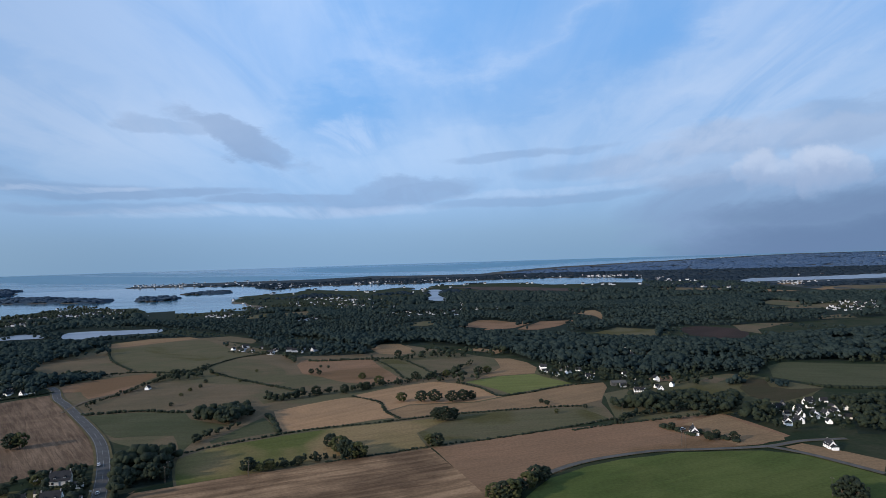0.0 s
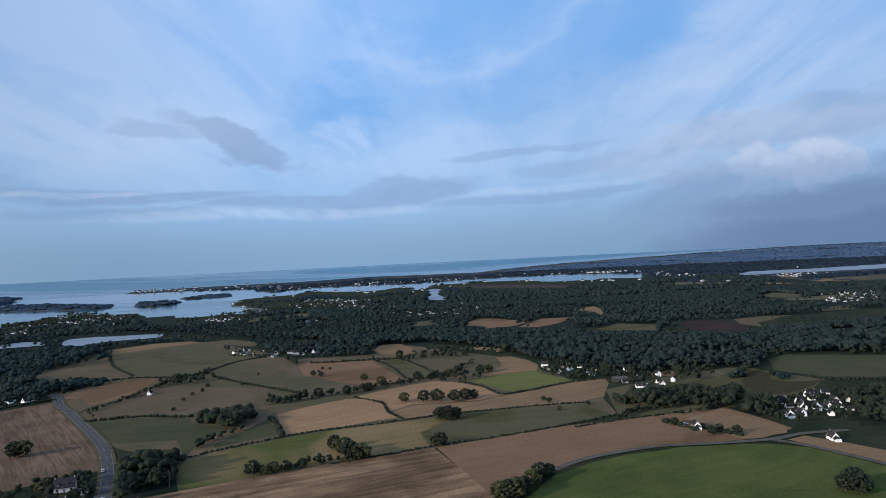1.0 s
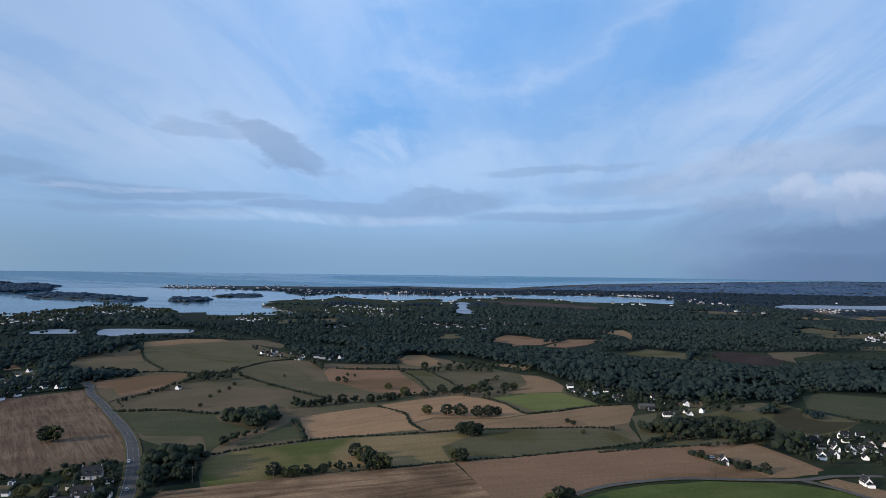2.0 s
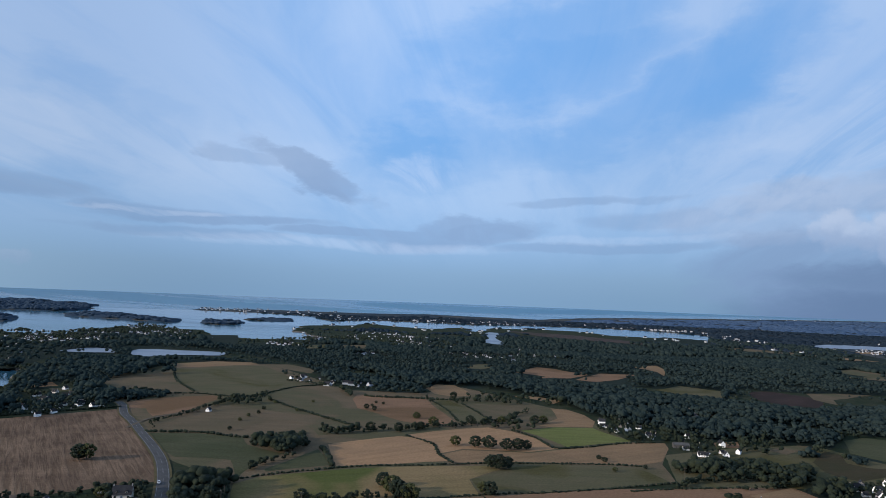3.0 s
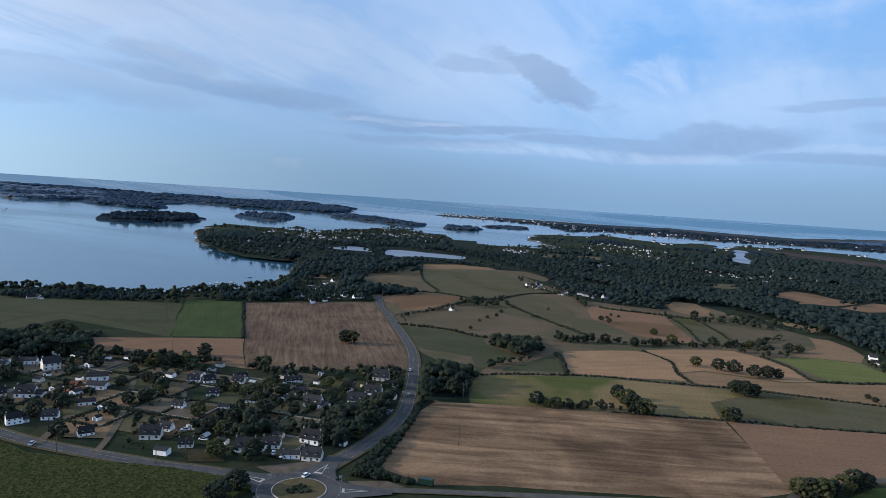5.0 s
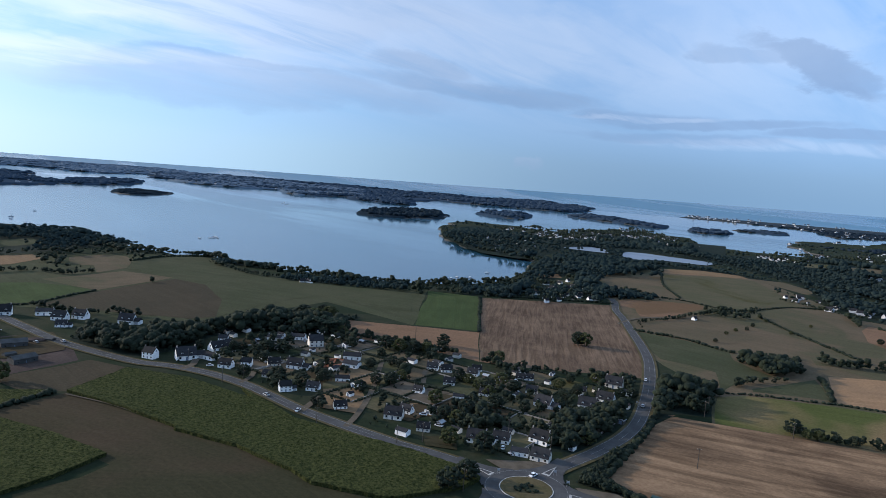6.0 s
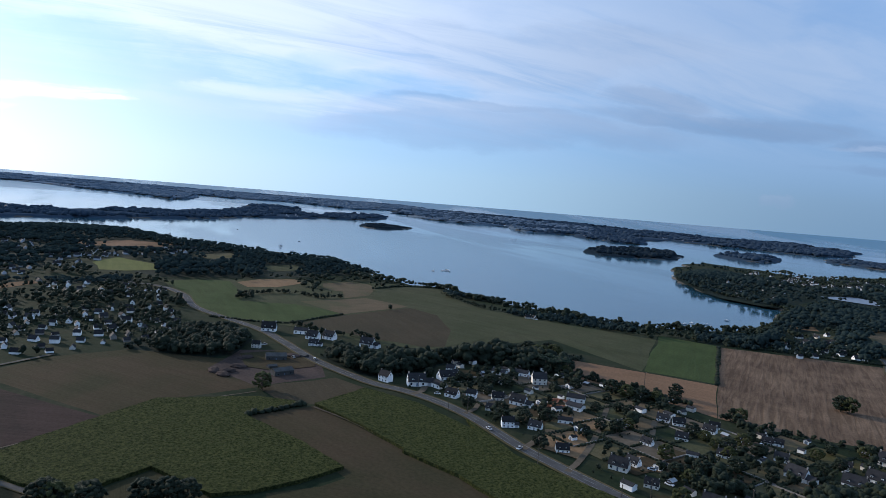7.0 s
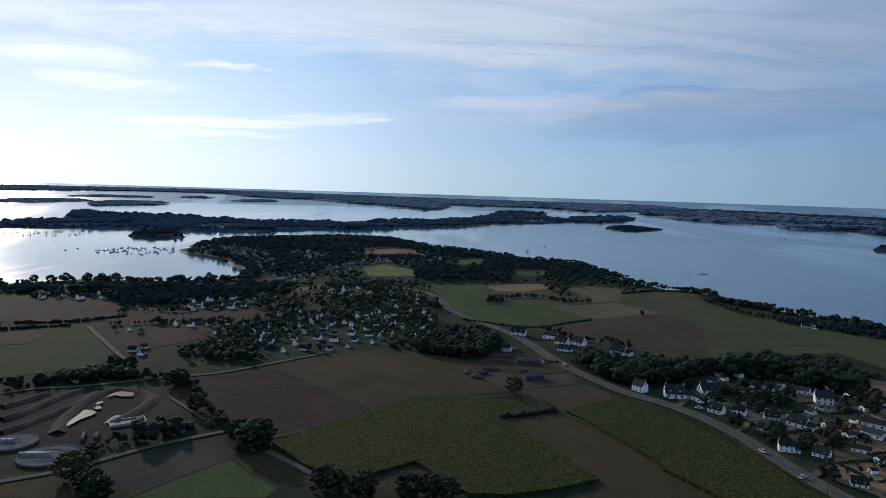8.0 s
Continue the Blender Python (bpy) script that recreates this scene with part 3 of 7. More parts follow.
ROADS.append(([(-157, 209), (-157, 192), (-156, 179)], 6.0, 'main'))
ROADS.append(([(-358.1, 103.5), (-335.5, 114.5), (-311.3, 122.7), (-288.5, 128.6)], 1.1, 'track'))
ROADS.append(([(-325.0, -43.8), (-347.7, -8.8), (-375.4, 32.6), (-391.1, 79.3)], 0.8, 'track'))
RING = [(-157, 209)]
FIELDS = []
FIELDS.append(('ploughed', -53, [(-456, 518), (-368, 623), (-292, 525), (-228, 433), (-210, 397), (-247, 365), (-276, 341), (-292, 332)]))
FIELDS.append(('brown', 39, [(-438, 325), (-350, 397), (-292, 332), (-309, 329), (-348, 314), (-387, 295)]))
FIELDS.append(('clover', -47, [(-510, 493), (-462, 521), (-353, 400), (-394, 368)]))
FIELDS.append(('rust', 63, [(-422, -116), (-446, -78), (-442, -67), (-401, -31), (-360, 5), (-349, -14), (-324, -44), (-337, -67), (-375, -96)]))
FIELDS.append(('umber', 38, [(-449, -64), (-486, -28), (-501, 16), (-475, 59), (-468, 74), (-400, 81), (-385, 27), (-362, 5)]))
FIELDS.append(('fallow', 0, [(-402, 81), (-413, 132), (-388, 143), (-363, 105), (-379, 87)]))
FIELDS.append(('earth', 0, [(-446, 59), (-492, 86), (-488, 122), (-447, 132), (-415, 126), (-402, 81), (-429, 68)]))
FIELDS.append(('umber', 0, [(-257, 62), (-247, 91), (-233, 123), (-190, 154), (-166, 136), (-228, 56)]))
FIELDS.append(('umber', 20, [(-351, 67), (-359, 104), (-325, 118), (-290, 128), (-261, 126), (-262, 95), (-275, 95), (-308, 85)]))
FIELDS.append(('umber', 49, [(-267, 92), (-283, 126), (-222, 143), (-257, 65)]))
FIELDS.append(('umber', 17, [(-297, 120), (-286, 126), (-256, 139), (-223, 145), (-209, 145), (-253, 103)]))
FIELDS.append(('umber', 0, [(-276, -3), (-294, 22), (-264, 43), (-264, 0)]))
FIELDS.append(('clover', 0, [(-266, -84), (-281, -73), (-300, -57), (-286, -46), (-273, -33), (-265, -36)]))
FIELDS.append(('scrub', 0, [(-293, -108), (-328, -67), (-309, -57), (-300, -58), (-282, -74), (-267, -85)]))
FIELDS.append(('umber', 0, [(-302, -55), (-308, -43), (-279, -15), (-273, -33), (-287, -46)]))
FIELDS.append(('spoil', 111, [(-388, -196), (-396, -183), (-402, -159), (-406, -126), (-383, -114), (-337, -106), (-322, -117), (-310, -129), (-310, -154)]))
FIELDS.append(('umber', 0, [(-286, -141), (-290, -115), (-266, -103), (-267, -131)]))
FIELDS.append(('stubble', 23, [(-165, 343), (-109, 370), (-54, 394), (-11, 410), (7, 360), (19, 321), (-5, 296), (-92, 257), (-119, 240), (-144, 246), (-162, 317), (-163, 348)]))
FIELDS.append(('brown', 19, [(-10, 411), (62, 441), (148, 466), (195, 475), (203, 449), (211, 414), (186, 398), (151, 393), (117, 390), (81, 377), (57, 356), (31, 337), (20, 319), (7, 360)]))
FIELDS.append(('meadow', 26, [(52, 348), (75, 366), (97, 377), (132, 387), (180, 385), (200, 374), (218, 337), (199, 307), (36, 321)]))
FIELDS.append(('meadow', 26, [(218, 337), (199, 307), (36, 321), (5, 298), (157, 243), (242, 262)]))
FIELDS.append(('tan', 0, [(196, 391), (209, 397), (224, 378), (235, 361), (221, 341), (207, 369)]))
FIELDS.append(('dun', 0, [(-500, 810), (-480, 860), (-460, 905), (-415, 835), (-357, 757), (-378, 739), (-410, 772), (-437, 774), (-445, 751), (-458, 755)]))
FIELDS.append(('olive', 30, [(-480, 950), (-455, 990), (-430, 1040), (-380, 1055), (-335, 990), (-290, 915), (-255, 865), (-281, 790), (-278, 753), (-306, 743), (-328, 746), (-355, 758), (-415, 835)]))
FIELDS.append(('tan', 30, [(-520, 1025), (-480, 1090), (-420, 1100), (-395, 1075), (-440, 1025), (-485, 975)]))
FIELDS.append(('dun', 0, [(-390, 1080), (-350, 1095), (-285, 1030), (-285, 985), (-340, 1030)]))
FIELDS.append(('dun', 20, [(-273, 772), (-262, 819), (-241, 850), (-219, 863), (-194, 812), (-168, 749), (-150, 694), (-124, 672), (-96, 638), (-78, 625), (-106, 600), (-127, 602), (-146, 615), (-177, 647), (-213, 687), (-241, 720)]))
FIELDS.append(('brown', -10, [(-172, 797), (-142, 803), (-113, 798), (-88, 787), (-72, 733), (-50, 669), (-43, 649), (-67, 626), (-96, 641), (-125, 676), (-151, 702), (-169, 759)]))
FIELDS.append(('olive', 0, [(-81, 786), (-65, 794), (-47, 758), (-27, 716), (-11, 671), (-20, 653), (-41, 650), (-55, 691), (-72, 745)]))
FIELDS.append(('dun', 0, [(-44, 782), (-5, 779), (20, 766), (28, 731), (13, 691), (-3, 661), (-11, 677), (-27, 727)]))
FIELDS.append(('tan', 0, [(-99, 884), (-90, 930), (-65, 930), (-44, 879), (-37, 834), (-60, 822), (-83, 836)]))
FIELDS.append(('tan', 0, [(12, 855), (44, 857), (73, 833), (61, 804), (42, 831)]))
FIELDS.append(('tan', 0, [(55, 767), (73, 764), (88, 733), (94, 696), (87, 662), (49, 654), (22, 634), (39, 662), (57, 702)]))
FIELDS.append(('lime', 6, [(17, 626), (49, 651), (87, 659), (94, 640), (113, 605), (82, 585), (54, 565), (44, 586), (31, 608)]))
FIELDS.append(('orange', 44, [(-136, 525), (-121, 541), (-103, 558), (-86, 571), (-73, 569), (-54, 543), (-48, 514), (-39, 493), (-56, 486), (-75, 475), (-98, 467), (-113, 459), (-121, 480)]))
FIELDS.append(('orange', 41, [(-81, 578), (-59, 601), (-35, 620), (-12, 633), (9, 620), (28, 596), (40, 568), (46, 557), (23, 540), (-3, 538), (-30, 536), (-46, 517), (-53, 544)]))
FIELDS.append(('tan', 35, [(-45, 513), (-30, 532), (-3, 534), (23, 536), (51, 557), (81, 578), (111, 597), (141, 604), (139, 581), (122, 532), (102, 516), (76, 513), (47, 509), (14, 504), (-19, 493), (-34, 491)]))
FIELDS.append(('mixed', 24, [(-163, 403), (-154, 421), (-138, 433), (-111, 450), (-82, 464), (-47, 476), (-11, 486), (5, 487), (-10, 465), (-21, 447), (-13, 413), (-29, 406), (-46, 400), (-87, 383), (-117, 367), (-144, 354), (-157, 385)]))
FIELDS.append(('olive', 9, [(7, 487), (38, 502), (75, 507), (95, 506), (103, 498), (114, 472), (85, 455), (47, 437), (12, 422), (-12, 414), (-20, 446), (-8, 465)]))
FIELDS.append(('grass', 0, [(-288, 527), (-272, 532), (-246, 537), (-208, 531), (-195, 508), (-175, 494), (-159, 486), (-168, 467), (-168, 449), (-163, 403), (-188, 459), (-207, 461), (-227, 457), (-252, 484)]))
FIELDS.append(('brown', 0, [(-382, 649), (-379, 682), (-359, 708), (-323, 734), (-307, 722), (-306, 667), (-304, 636), (-311, 614), (-320, 598), (-346, 634), (-362, 630)]))
FIELDS.append(('dun', 15, [(-308, 564), (-299, 591), (-291, 609), (-263, 612), (-252, 643), (-255, 721), (-236, 700), (-179, 632), (-144, 604), (-135, 590), (-155, 584), (-182, 605), (-216, 608), (-219, 564), (-228, 543), (-260, 545), (-286, 544)]))
FIELDS.append(('grass', 0, [(-157, 441), (-149, 467), (-144, 488), (-139, 506), (-129, 488), (-118, 461), (-138, 448), (-154, 435)]))
FIELDS.append(('olive', 0, [(-164, 580), (-140, 590), (-124, 589), (-136, 570), (-152, 555)]))
FIELDS.append(('brown', 0, [(-550, 740), (-540, 770), (-515, 745), (-533, 720)]))
FIELDS.append(('dun', 0, [(-510, 723), (-484, 739), (-472, 717), (-490, 700)]))
FIELDS.append(('olive', 0, [(-450, 1500), (-420, 1580), (-385, 1500), (-420, 1430)]))
FIELDS.append(('dun', 0, [(-390, 1565), (-330, 1625), (-300, 1520), (-355, 1490)]))
FIELDS.append(('olive', 0, [(-105, 1180), (-40, 1260), (15, 1270), (-35, 1165)]))
FIELDS.append(('brown', 0, [(20, 1145), (65, 1255), (95, 1235), (115, 1200), (135, 1175), (75, 1095)]))
FIELDS.append(('brown', 0, [(55, 1070), (105, 1165), (145, 1200), (145, 1155), (110, 1090)]))
FIELDS.append(('brown', 0, [(115, 1070), (170, 1190), (235, 1195), (185, 1100), (145, 1055)]))
FIELDS.append(('tan', 0, [(250, 1350), (315, 1410), (310, 1305), (280, 1195), (285, 1270)]))
FIELDS.append(('tan', 20, [(157, 449), (174, 461), (193, 475), (198, 442), (207, 415), (203, 405), (181, 398), (171, 397), (168, 406), (162, 416), (166, 435)]))
FIELDS.append(('umber', 10, [(245, 561), (276, 609), (283, 597), (272, 564), (282, 551), (310, 551), (274, 520), (254, 507), (244, 512), (239, 529)]))
FIELDS.append(('dun', 0, [(225, 597), (243, 618), (263, 628), (273, 625), (235, 585)]))
FIELDS.append(('grass', -19, [(318, 663), (346, 685), (387, 667), (442, 648), (372, 547), (324, 560), (312, 572), (302, 589), (295, 606)]))
FIELDS.append(('olive', 0, [(122, 464), (138, 476), (151, 480), (164, 481), (142, 465)]))
FIELDS.append(('dun', 0, [(159, 509), (188, 526), (212, 529), (192, 512), (166, 500)]))
FIELDS.append(('brown', 0, [(186, 619), (210, 628), (204, 602), (183, 600)]))
FIELDS.append(('olive', 0, [(220, 990), (270, 1055), (320, 1010), (295, 935), (250, 945)]))
FIELDS.append(('rust', 0, [(360, 1025), (395, 1040), (430, 995), (425, 930), (395, 885), (355, 890), (340, 935)]))
FIELDS.append(('dun', 0, [(445, 1035), (495, 1055), (545, 1050), (455, 975), (435, 920), (425, 965)]))
FIELDS.append(('tan', 0, [(920, 1960), (1040, 1980), (1160, 2000), (1100, 1880), (1000, 1840), (880, 1860)]))
FIELDS.append(('tan', 0, [(1100, 2280), (1240, 2340), (1180, 2140), (1080, 2140)]))
FIELDS.append(('dun', 0, [(1140, 2020), (1380, 2100), (1360, 1980), (1280, 1840), (1080, 1840)]))
FIELDS.append(('dun', 0, [(670, 1460), (760, 1545), (785, 1425), (710, 1365)]))
FIELDS.append(('dun', 0, [(755, 1385), (860, 1425), (845, 1325), (750, 1275), (625, 1340)]))
FIELDS.append(('dun', 0, [(630, 1140), (700, 1160), (675, 1095), (610, 1090)]))
FIELDS.append(('dun', 0, [(640, 2220), (780, 2200), (900, 2060), (900, 1940), (720, 2060)]))
# greyish marsh strip along the channel, given the earth look
FIELDS.append(('earth', 0, [(20, 2800), (260, 2660), (440, 2380), (500, 2160), (340, 2260), (140, 2440)]))
FIELDS.append(('olive', 0, [(470, 785), (500, 800), (515, 785), (485, 765)]))
FIELDS.append(('clover', 0, [(-829, 52), (-844, 92), (-838, 127), (-783, 127), (-698, 118), (-679, 168), (-653, 189), (-625, 201), (-607, 171), (-590, 144), (-593, 117), (-610, 94), (-630, 76), (-729, 74)]))
FIELDS.append(('tan', 0, [(-829, 134), (-858, 166), (-864, 212), (-830, 214), (-793, 174), (-793, 140)]))
FIELDS.append(('dun', 0, [(-833, 240), (-848, 281), (-830, 301), (-798, 296), (-741, 269), (-719, 233), (-766, 245), (-785, 227)]))
FIELDS.append(('dun', 80, [(-696, 178), (-707, 217), (-721, 259), (-695, 274), (-667, 288), (-645, 244), (-625, 203), (-653, 191)]))
FIELDS.append(('grass', 28, [(-789, 295), (-788, 331), (-751, 370), (-693, 379), (-636, 360), (-613, 392), (-549, 436), (-506, 466), (-435, 401), (-477, 379), (-527, 376), (-526, 336), (-509, 293), (-486, 245), (-548, 281), (-621, 301), (-667, 292), (-698, 277), (-737, 269)]))
FIELDS.append(('fallow', 0, [(-578, 144), (-617, 198), (-639, 241), (-660, 287), (-618, 299), (-548, 280), (-486, 244), (-488, 224), (-505, 210), (-519, 193), (-539, 181), (-561, 159)]))
FIELDS.append(('grass', 0, [(-830, 342), (-830, 380), (-810, 400), (-776, 376), (-797, 335)]))
FIELDS.append(('lime', 0, [(-990, -25), (-1055, 5), (-990, 50), (-925, 50), (-910, 15), (-915, -15)]))
FIELDS.append(('brown', 0, [(-1245, -70), (-1340, 20), (-1295, 95), (-1235, 70), (-1215, -25)]))
FIELDS.append(('brown', 0, [(-743, -128), (-778, -107), (-813, -72), (-796, -64), (-758, -91), (-741, -107)]))
FIELDS.append(('rust', 0, [(-682, -397), (-692, -362), (-699, -334), (-692, -299), (-690, -253), (-616, -221), (-588, -214), (-579, -257), (-582, -337)]))
FIELDS.append(('rust', 0, [(-623, -224), (-629, -184), (-641, -137), (-658, -110), (-620, -89), (-591, -102), (-583, -156), (-564, -205), (-596, -214)]))
FIELDS.append(('umber', 0, [(-534, -299), (-539, -278), (-554, -262), (-527, -243), (-506, -242), (-495, -277)]))
FIELDS.append(('green', 0, [(-489, -273), (-493, -254), (-502, -238), (-524, -239), (-555, -252), (-565, -230), (-506, -191), (-460, -162), (-440, -182), (-413, -228)]))
FIELDS.append(('rust', 0, [(-561, -219), (-549, -201), (-565, -151), (-555, -130), (-527, -127), (-494, -157), (-473, -162), (-506, -184)]))
FIELDS.append(('olive', 0, [(-1125, 110), (-1175, 175), (-1115, 185), (-1065, 130)]))
FIELDS.append(('grass', 0, [(-1000, 190), (-1025, 250), (-970, 250), (-935, 195)]))
PASTURES = []
PASTURES.append(('dun', [(-514, 837), (-519, 1023), (-385, 1082), (-264, 934), (-191, 831), (-97, 838), (-52, 911), (58, 769), (95, 680), (112, 602), (141, 595), (120, 522), (117, 470), (-12, 410), (-145, 353), (-165, 402), (-229, 452), (-299, 539), (-386, 651)]))
PASTURES.append(('olive', [(129, 556), (235, 624), (281, 620), (311, 553), (264, 501), (197, 474), (115, 453)]))
PASTURES.append(('grass', [(-829, 52), (-853, 129), (-858, 240), (-836, 351), (-804, 399), (-693, 379), (-613, 392), (-512, 494), (-394, 366), (-502, 358), (-487, 280), (-472, 234), (-504, 187), (-571, 142), (-627, 75)]))
PASTURES.append(('umber', [(-360, 104), (-325, 118), (-222, 145), (-190, 154), (-166, 136), (-228, 56), (-262, 60), (-262, 95), (-308, 85), (-351, 67)]))
CROPS = []
CROPS.append([(-316, -42), (-337, -24), (-385, 27), (-379, 77), (-364, 100), (-351, 66), (-308, 85), (-276, 95), (-267, 74), (-263, 55), (-264, 40), (-295, 21), (-277, -5), (-291, -24)])
CROPS.append([(-361, 105), (-384, 142), (-350, 162), (-303, 173), (-321, 177), (-268, 176), (-240, 185), (-210, 196), (-181, 203), (-173, 200), (-172, 189), (-176, 177), (-182, 160), (-209, 145), (-223, 145), (-256, 139), (-287, 126), (-289, 128), (-326, 118)])
VILLAGE = [(-413, 167), (-408, 191), (-438, 219), (-436, 248), (-394, 303), (-317, 336), (-271, 341), (-212, 389), (-184, 346), (-170, 299), (-166, 251), (-167, 235), (-188, 218), (-220, 206), (-253, 195), (-282, 185), (-338, 190), (-373, 178), (-397, 160)]
WOODS = []
WOODS.append((11, 1.0, [(-493, 199), (-482, 215), (-478, 243), (-500, 279), (-483, 312), (-438, 347), (-392, 294), (-417, 273), (-430, 240), (-432, 216), (-414, 185), (-437, 176)]))
WOODS.append((12, 1.0, [(-205, 404), (-192, 430), (-176, 427), (-149, 362), (-164, 350), (-163, 320), (-181, 349)]))
WOODS.append((11, 1.0, [(-197, 513), (-199, 548), (-167, 565), (-148, 516), (-151, 481), (-163, 475)]))
WOODS.append((10, 1.0, [(-662, 363), (-618, 424), (-599, 459), (-556, 508), (-515, 463), (-512, 419), (-556, 381), (-616, 352)]))
WOODS.append((9, 1.0, [(-777, 381), (-712, 437), (-692, 418), (-750, 374)]))
WOODS.append((10, 1.0, [(-526, 556), (-499, 564), (-493, 617), (-532, 688), (-479, 642), (-444, 557), (-478, 514)]))
WOODS.append((8, 0.8, [(-236, 248), (-238, 272), (-209, 264), (-196, 266), (-174, 278), (-168, 254), (-175, 247), (-194, 263), (-206, 235), (-213, 227)]))
WOODS.append((8, 0.8, [(-206, 294), (-193, 352), (-184, 346), (-170, 299), (-166, 261), (-166, 247)]))
WOODS.append((9, 1.0, [(-484, 12), (-535, 21), (-580, 46), (-560, 101), (-523, 99), (-491, 65), (-455, 53), (-454, 23)]))
WOODS.append((9, 0.9, [(-455, 130), (-504, 160), (-471, 191), (-457, 230), (-432, 216), (-410, 181), (-403, 143), (-434, 131)]))
WOODS.append((9, 0.8, [(-417, 240), (-444, 292), (-445, 325), (-400, 296), (-405, 274)]))
WOODS.append((11, 0.8, [(-357, -104), (-341, -68), (-326, -64), (-316, -94), (-316, -108)]))
WOODS.append((9, 0.8, [(-508, -146), (-520, -101), (-463, -67), (-462, -96), (-462, -121)]))
WOODS.append((9, 0.8, [(-398, -196), (-427, -185), (-440, -145), (-419, -138), (-396, -183)]))
WOODS.append((9, 0.8, [(-763, -400), (-780, -373), (-800, -286), (-830, -167), (-818, -73), (-855, 22), (-806, 21), (-787, -70), (-708, -141), (-651, -233), (-724, -266), (-723, -345), (-719, -376)]))
WOODS.append((9, 0.8, [(-1290, -355), (-1460, -350), (-1540, -320), (-1670, -105), (-1655, 20), (-1455, 90), (-1310, 195), (-1225, 265), (-1140, 345), (-945, 355), (-880, 215), (-871, 139), (-859, 50), (-910, 20), (-1050, 60), (-1075, -30), (-995, -60), (-895, -80), (-881, -171), (-970, -180)]))
WOODS.append((10, 0.9, [(-1095, 1110), (-1165, 1275), (-985, 1305), (-950, 1520), (-810, 1725), (-715, 1775), (-490, 1220), (-540, 1275), (-660, 1285), (-770, 1140), (-680, 905), (-760, 875), (-840, 895)]))
WOODS.append((10, 1.0, [(-985, 990), (-1120, 1120), (-1255, 1375), (-1045, 1385), (-665, 885), (-680, 860), (-755, 855), (-840, 895)]))
WOODS.append((10, 0.9, [(-655, 875), (-735, 1090), (-640, 1095), (-580, 1160), (-510, 965), (-485, 805), (-525, 785), (-506, 676), (-473, 585), (-555, 720)]))
WOODS.append((10, 0.9, [(-527, -139), (-544, -114), (-530, -82), (-487, -63), (-463, -85), (-474, -113)]))
WOODS.append((9, 0.9, [(-609, -247), (-621, -226), (-592, -210), (-581, -231)]))
WOODS.append((9, 0.9, [(-422, -215), (-439, -194), (-446, -164), (-444, -145), (-424, -139), (-407, -176), (-398, -202)]))
WOODS.append((9, 0.4, [(-472, 589), (-473, 706), (-452, 752), (-377, 649), (-386, 578), (-418, 543), (-450, 540)]))
WOODS.append((10, 1, [(-444, 740), (-377, 726), (-368, 686), (-397, 674)]))
WOODS.append((10, 0.8, [(-715, 1080), (-580, 1080), (-425, 975), (-455, 885), (-495, 830), (-423, 728), (-385, 653), (-420, 631)]))
WOODS.append((9, 1, [(-443, 731), (-375, 730), (-351, 677), (-395, 660)]))
WOODS.append((9, 0.8, [(-890, 1345), (-685, 1235), (-435, 1125), (-295, 1065), (-115, 935), (-89, 821), (-159, 825), (-230, 890), (-310, 1050), (-415, 1080), (-550, 1050), (-740, 1115)]))
WOODS.append((9, 0.8, [(-1180, 1780), (-615, 1435), (-465, 1795), (-70, 1730), (300, 1675), (830, 1780), (1075, 1635), (725, 1105), (485, 1035), (355, 1050), (290, 900), (220, 1005), (100, 1060), (-90, 1070), (-270, 1040), (-555, 1300), (-1020, 1540)]))
WOODS.append((10, 1.0, [(-325, 1185), (-85, 1055), (10, 1085), (175, 985), (285, 890), (410, 880), (625, 950), (440, 671), (336, 699), (285, 616), (237, 640), (189, 624), (160, 654), (142, 674), (94, 739), (64, 838), (-20, 915), (-95, 873)]))
WOODS.append((10, 0.9, [(125, 498), (128, 528), (168, 555), (207, 561), (212, 537), (238, 556), (228, 513), (197, 471), (155, 476)]))
WOODS.append((6, 0.28, [(204, 443), (245, 507), (281, 514), (288, 477), (251, 419), (214, 419)]))
WOODS.append((9, 0.7, [(195, 466), (234, 513), (247, 507), (218, 452), (205, 446)]))
WOODS.append((9, 0.7, [(299, 524), (346, 528), (267, 410), (253, 414), (273, 453), (290, 501)]))
WOODS.append((8, 0.9, [(-240, 88), (-244, 98), (-239, 111), (-229, 121), (-217, 120), (-209, 115), (-231, 86)]))
WOODS.append((10, 1, [(243, 608), (274, 627), (252, 567), (225, 558)]))
WOODS.append((10, 1, [(288, 601), (313, 591), (296, 560), (273, 561)]))
WOODS.append((9, 0.7, [(660, 2820), (1120, 2400), (1015, 1540), (830, 1780), (300, 1675), (-70, 1730), (-335, 1740), (10, 2265), (400, 2215)]))
WOODS.append((3.4, 1.3, [(-165, 306), (-157, 270), (-153, 246), (-149, 231), (-138, 233), (-122, 240), (-119, 246), (-133, 243), (-146, 247), (-152, 272), (-160, 308)]))
WOODS.append((10, 1.0, [(-512, 12), (-551, 26), (-575, 46), (-593, 67), (-587, 91), (-555, 101), (-519, 98), (-480, 80), (-467, 54), (-459, 31), (-473, 16)]))
HEDGES = []
HEDGES.append((3, [(141, 443), (148, 432), (153, 420)]))
HEDGES.append((3, [(160, 425), (166, 414), (174, 404)]))
HEDGES.append((3, [(-144, 246), (-153, 284), (-163, 320), (-170, 340)]))
HEDGES.append((3, [(-145, 240), (-135, 238), (-124, 238)]))
HEDGES.append((4, [(-291, 333), (-271, 341), (-240, 362), (-210, 387)]))
HEDGES.append((3, [(-317, 336), (-360, 314), (-394, 303)]))
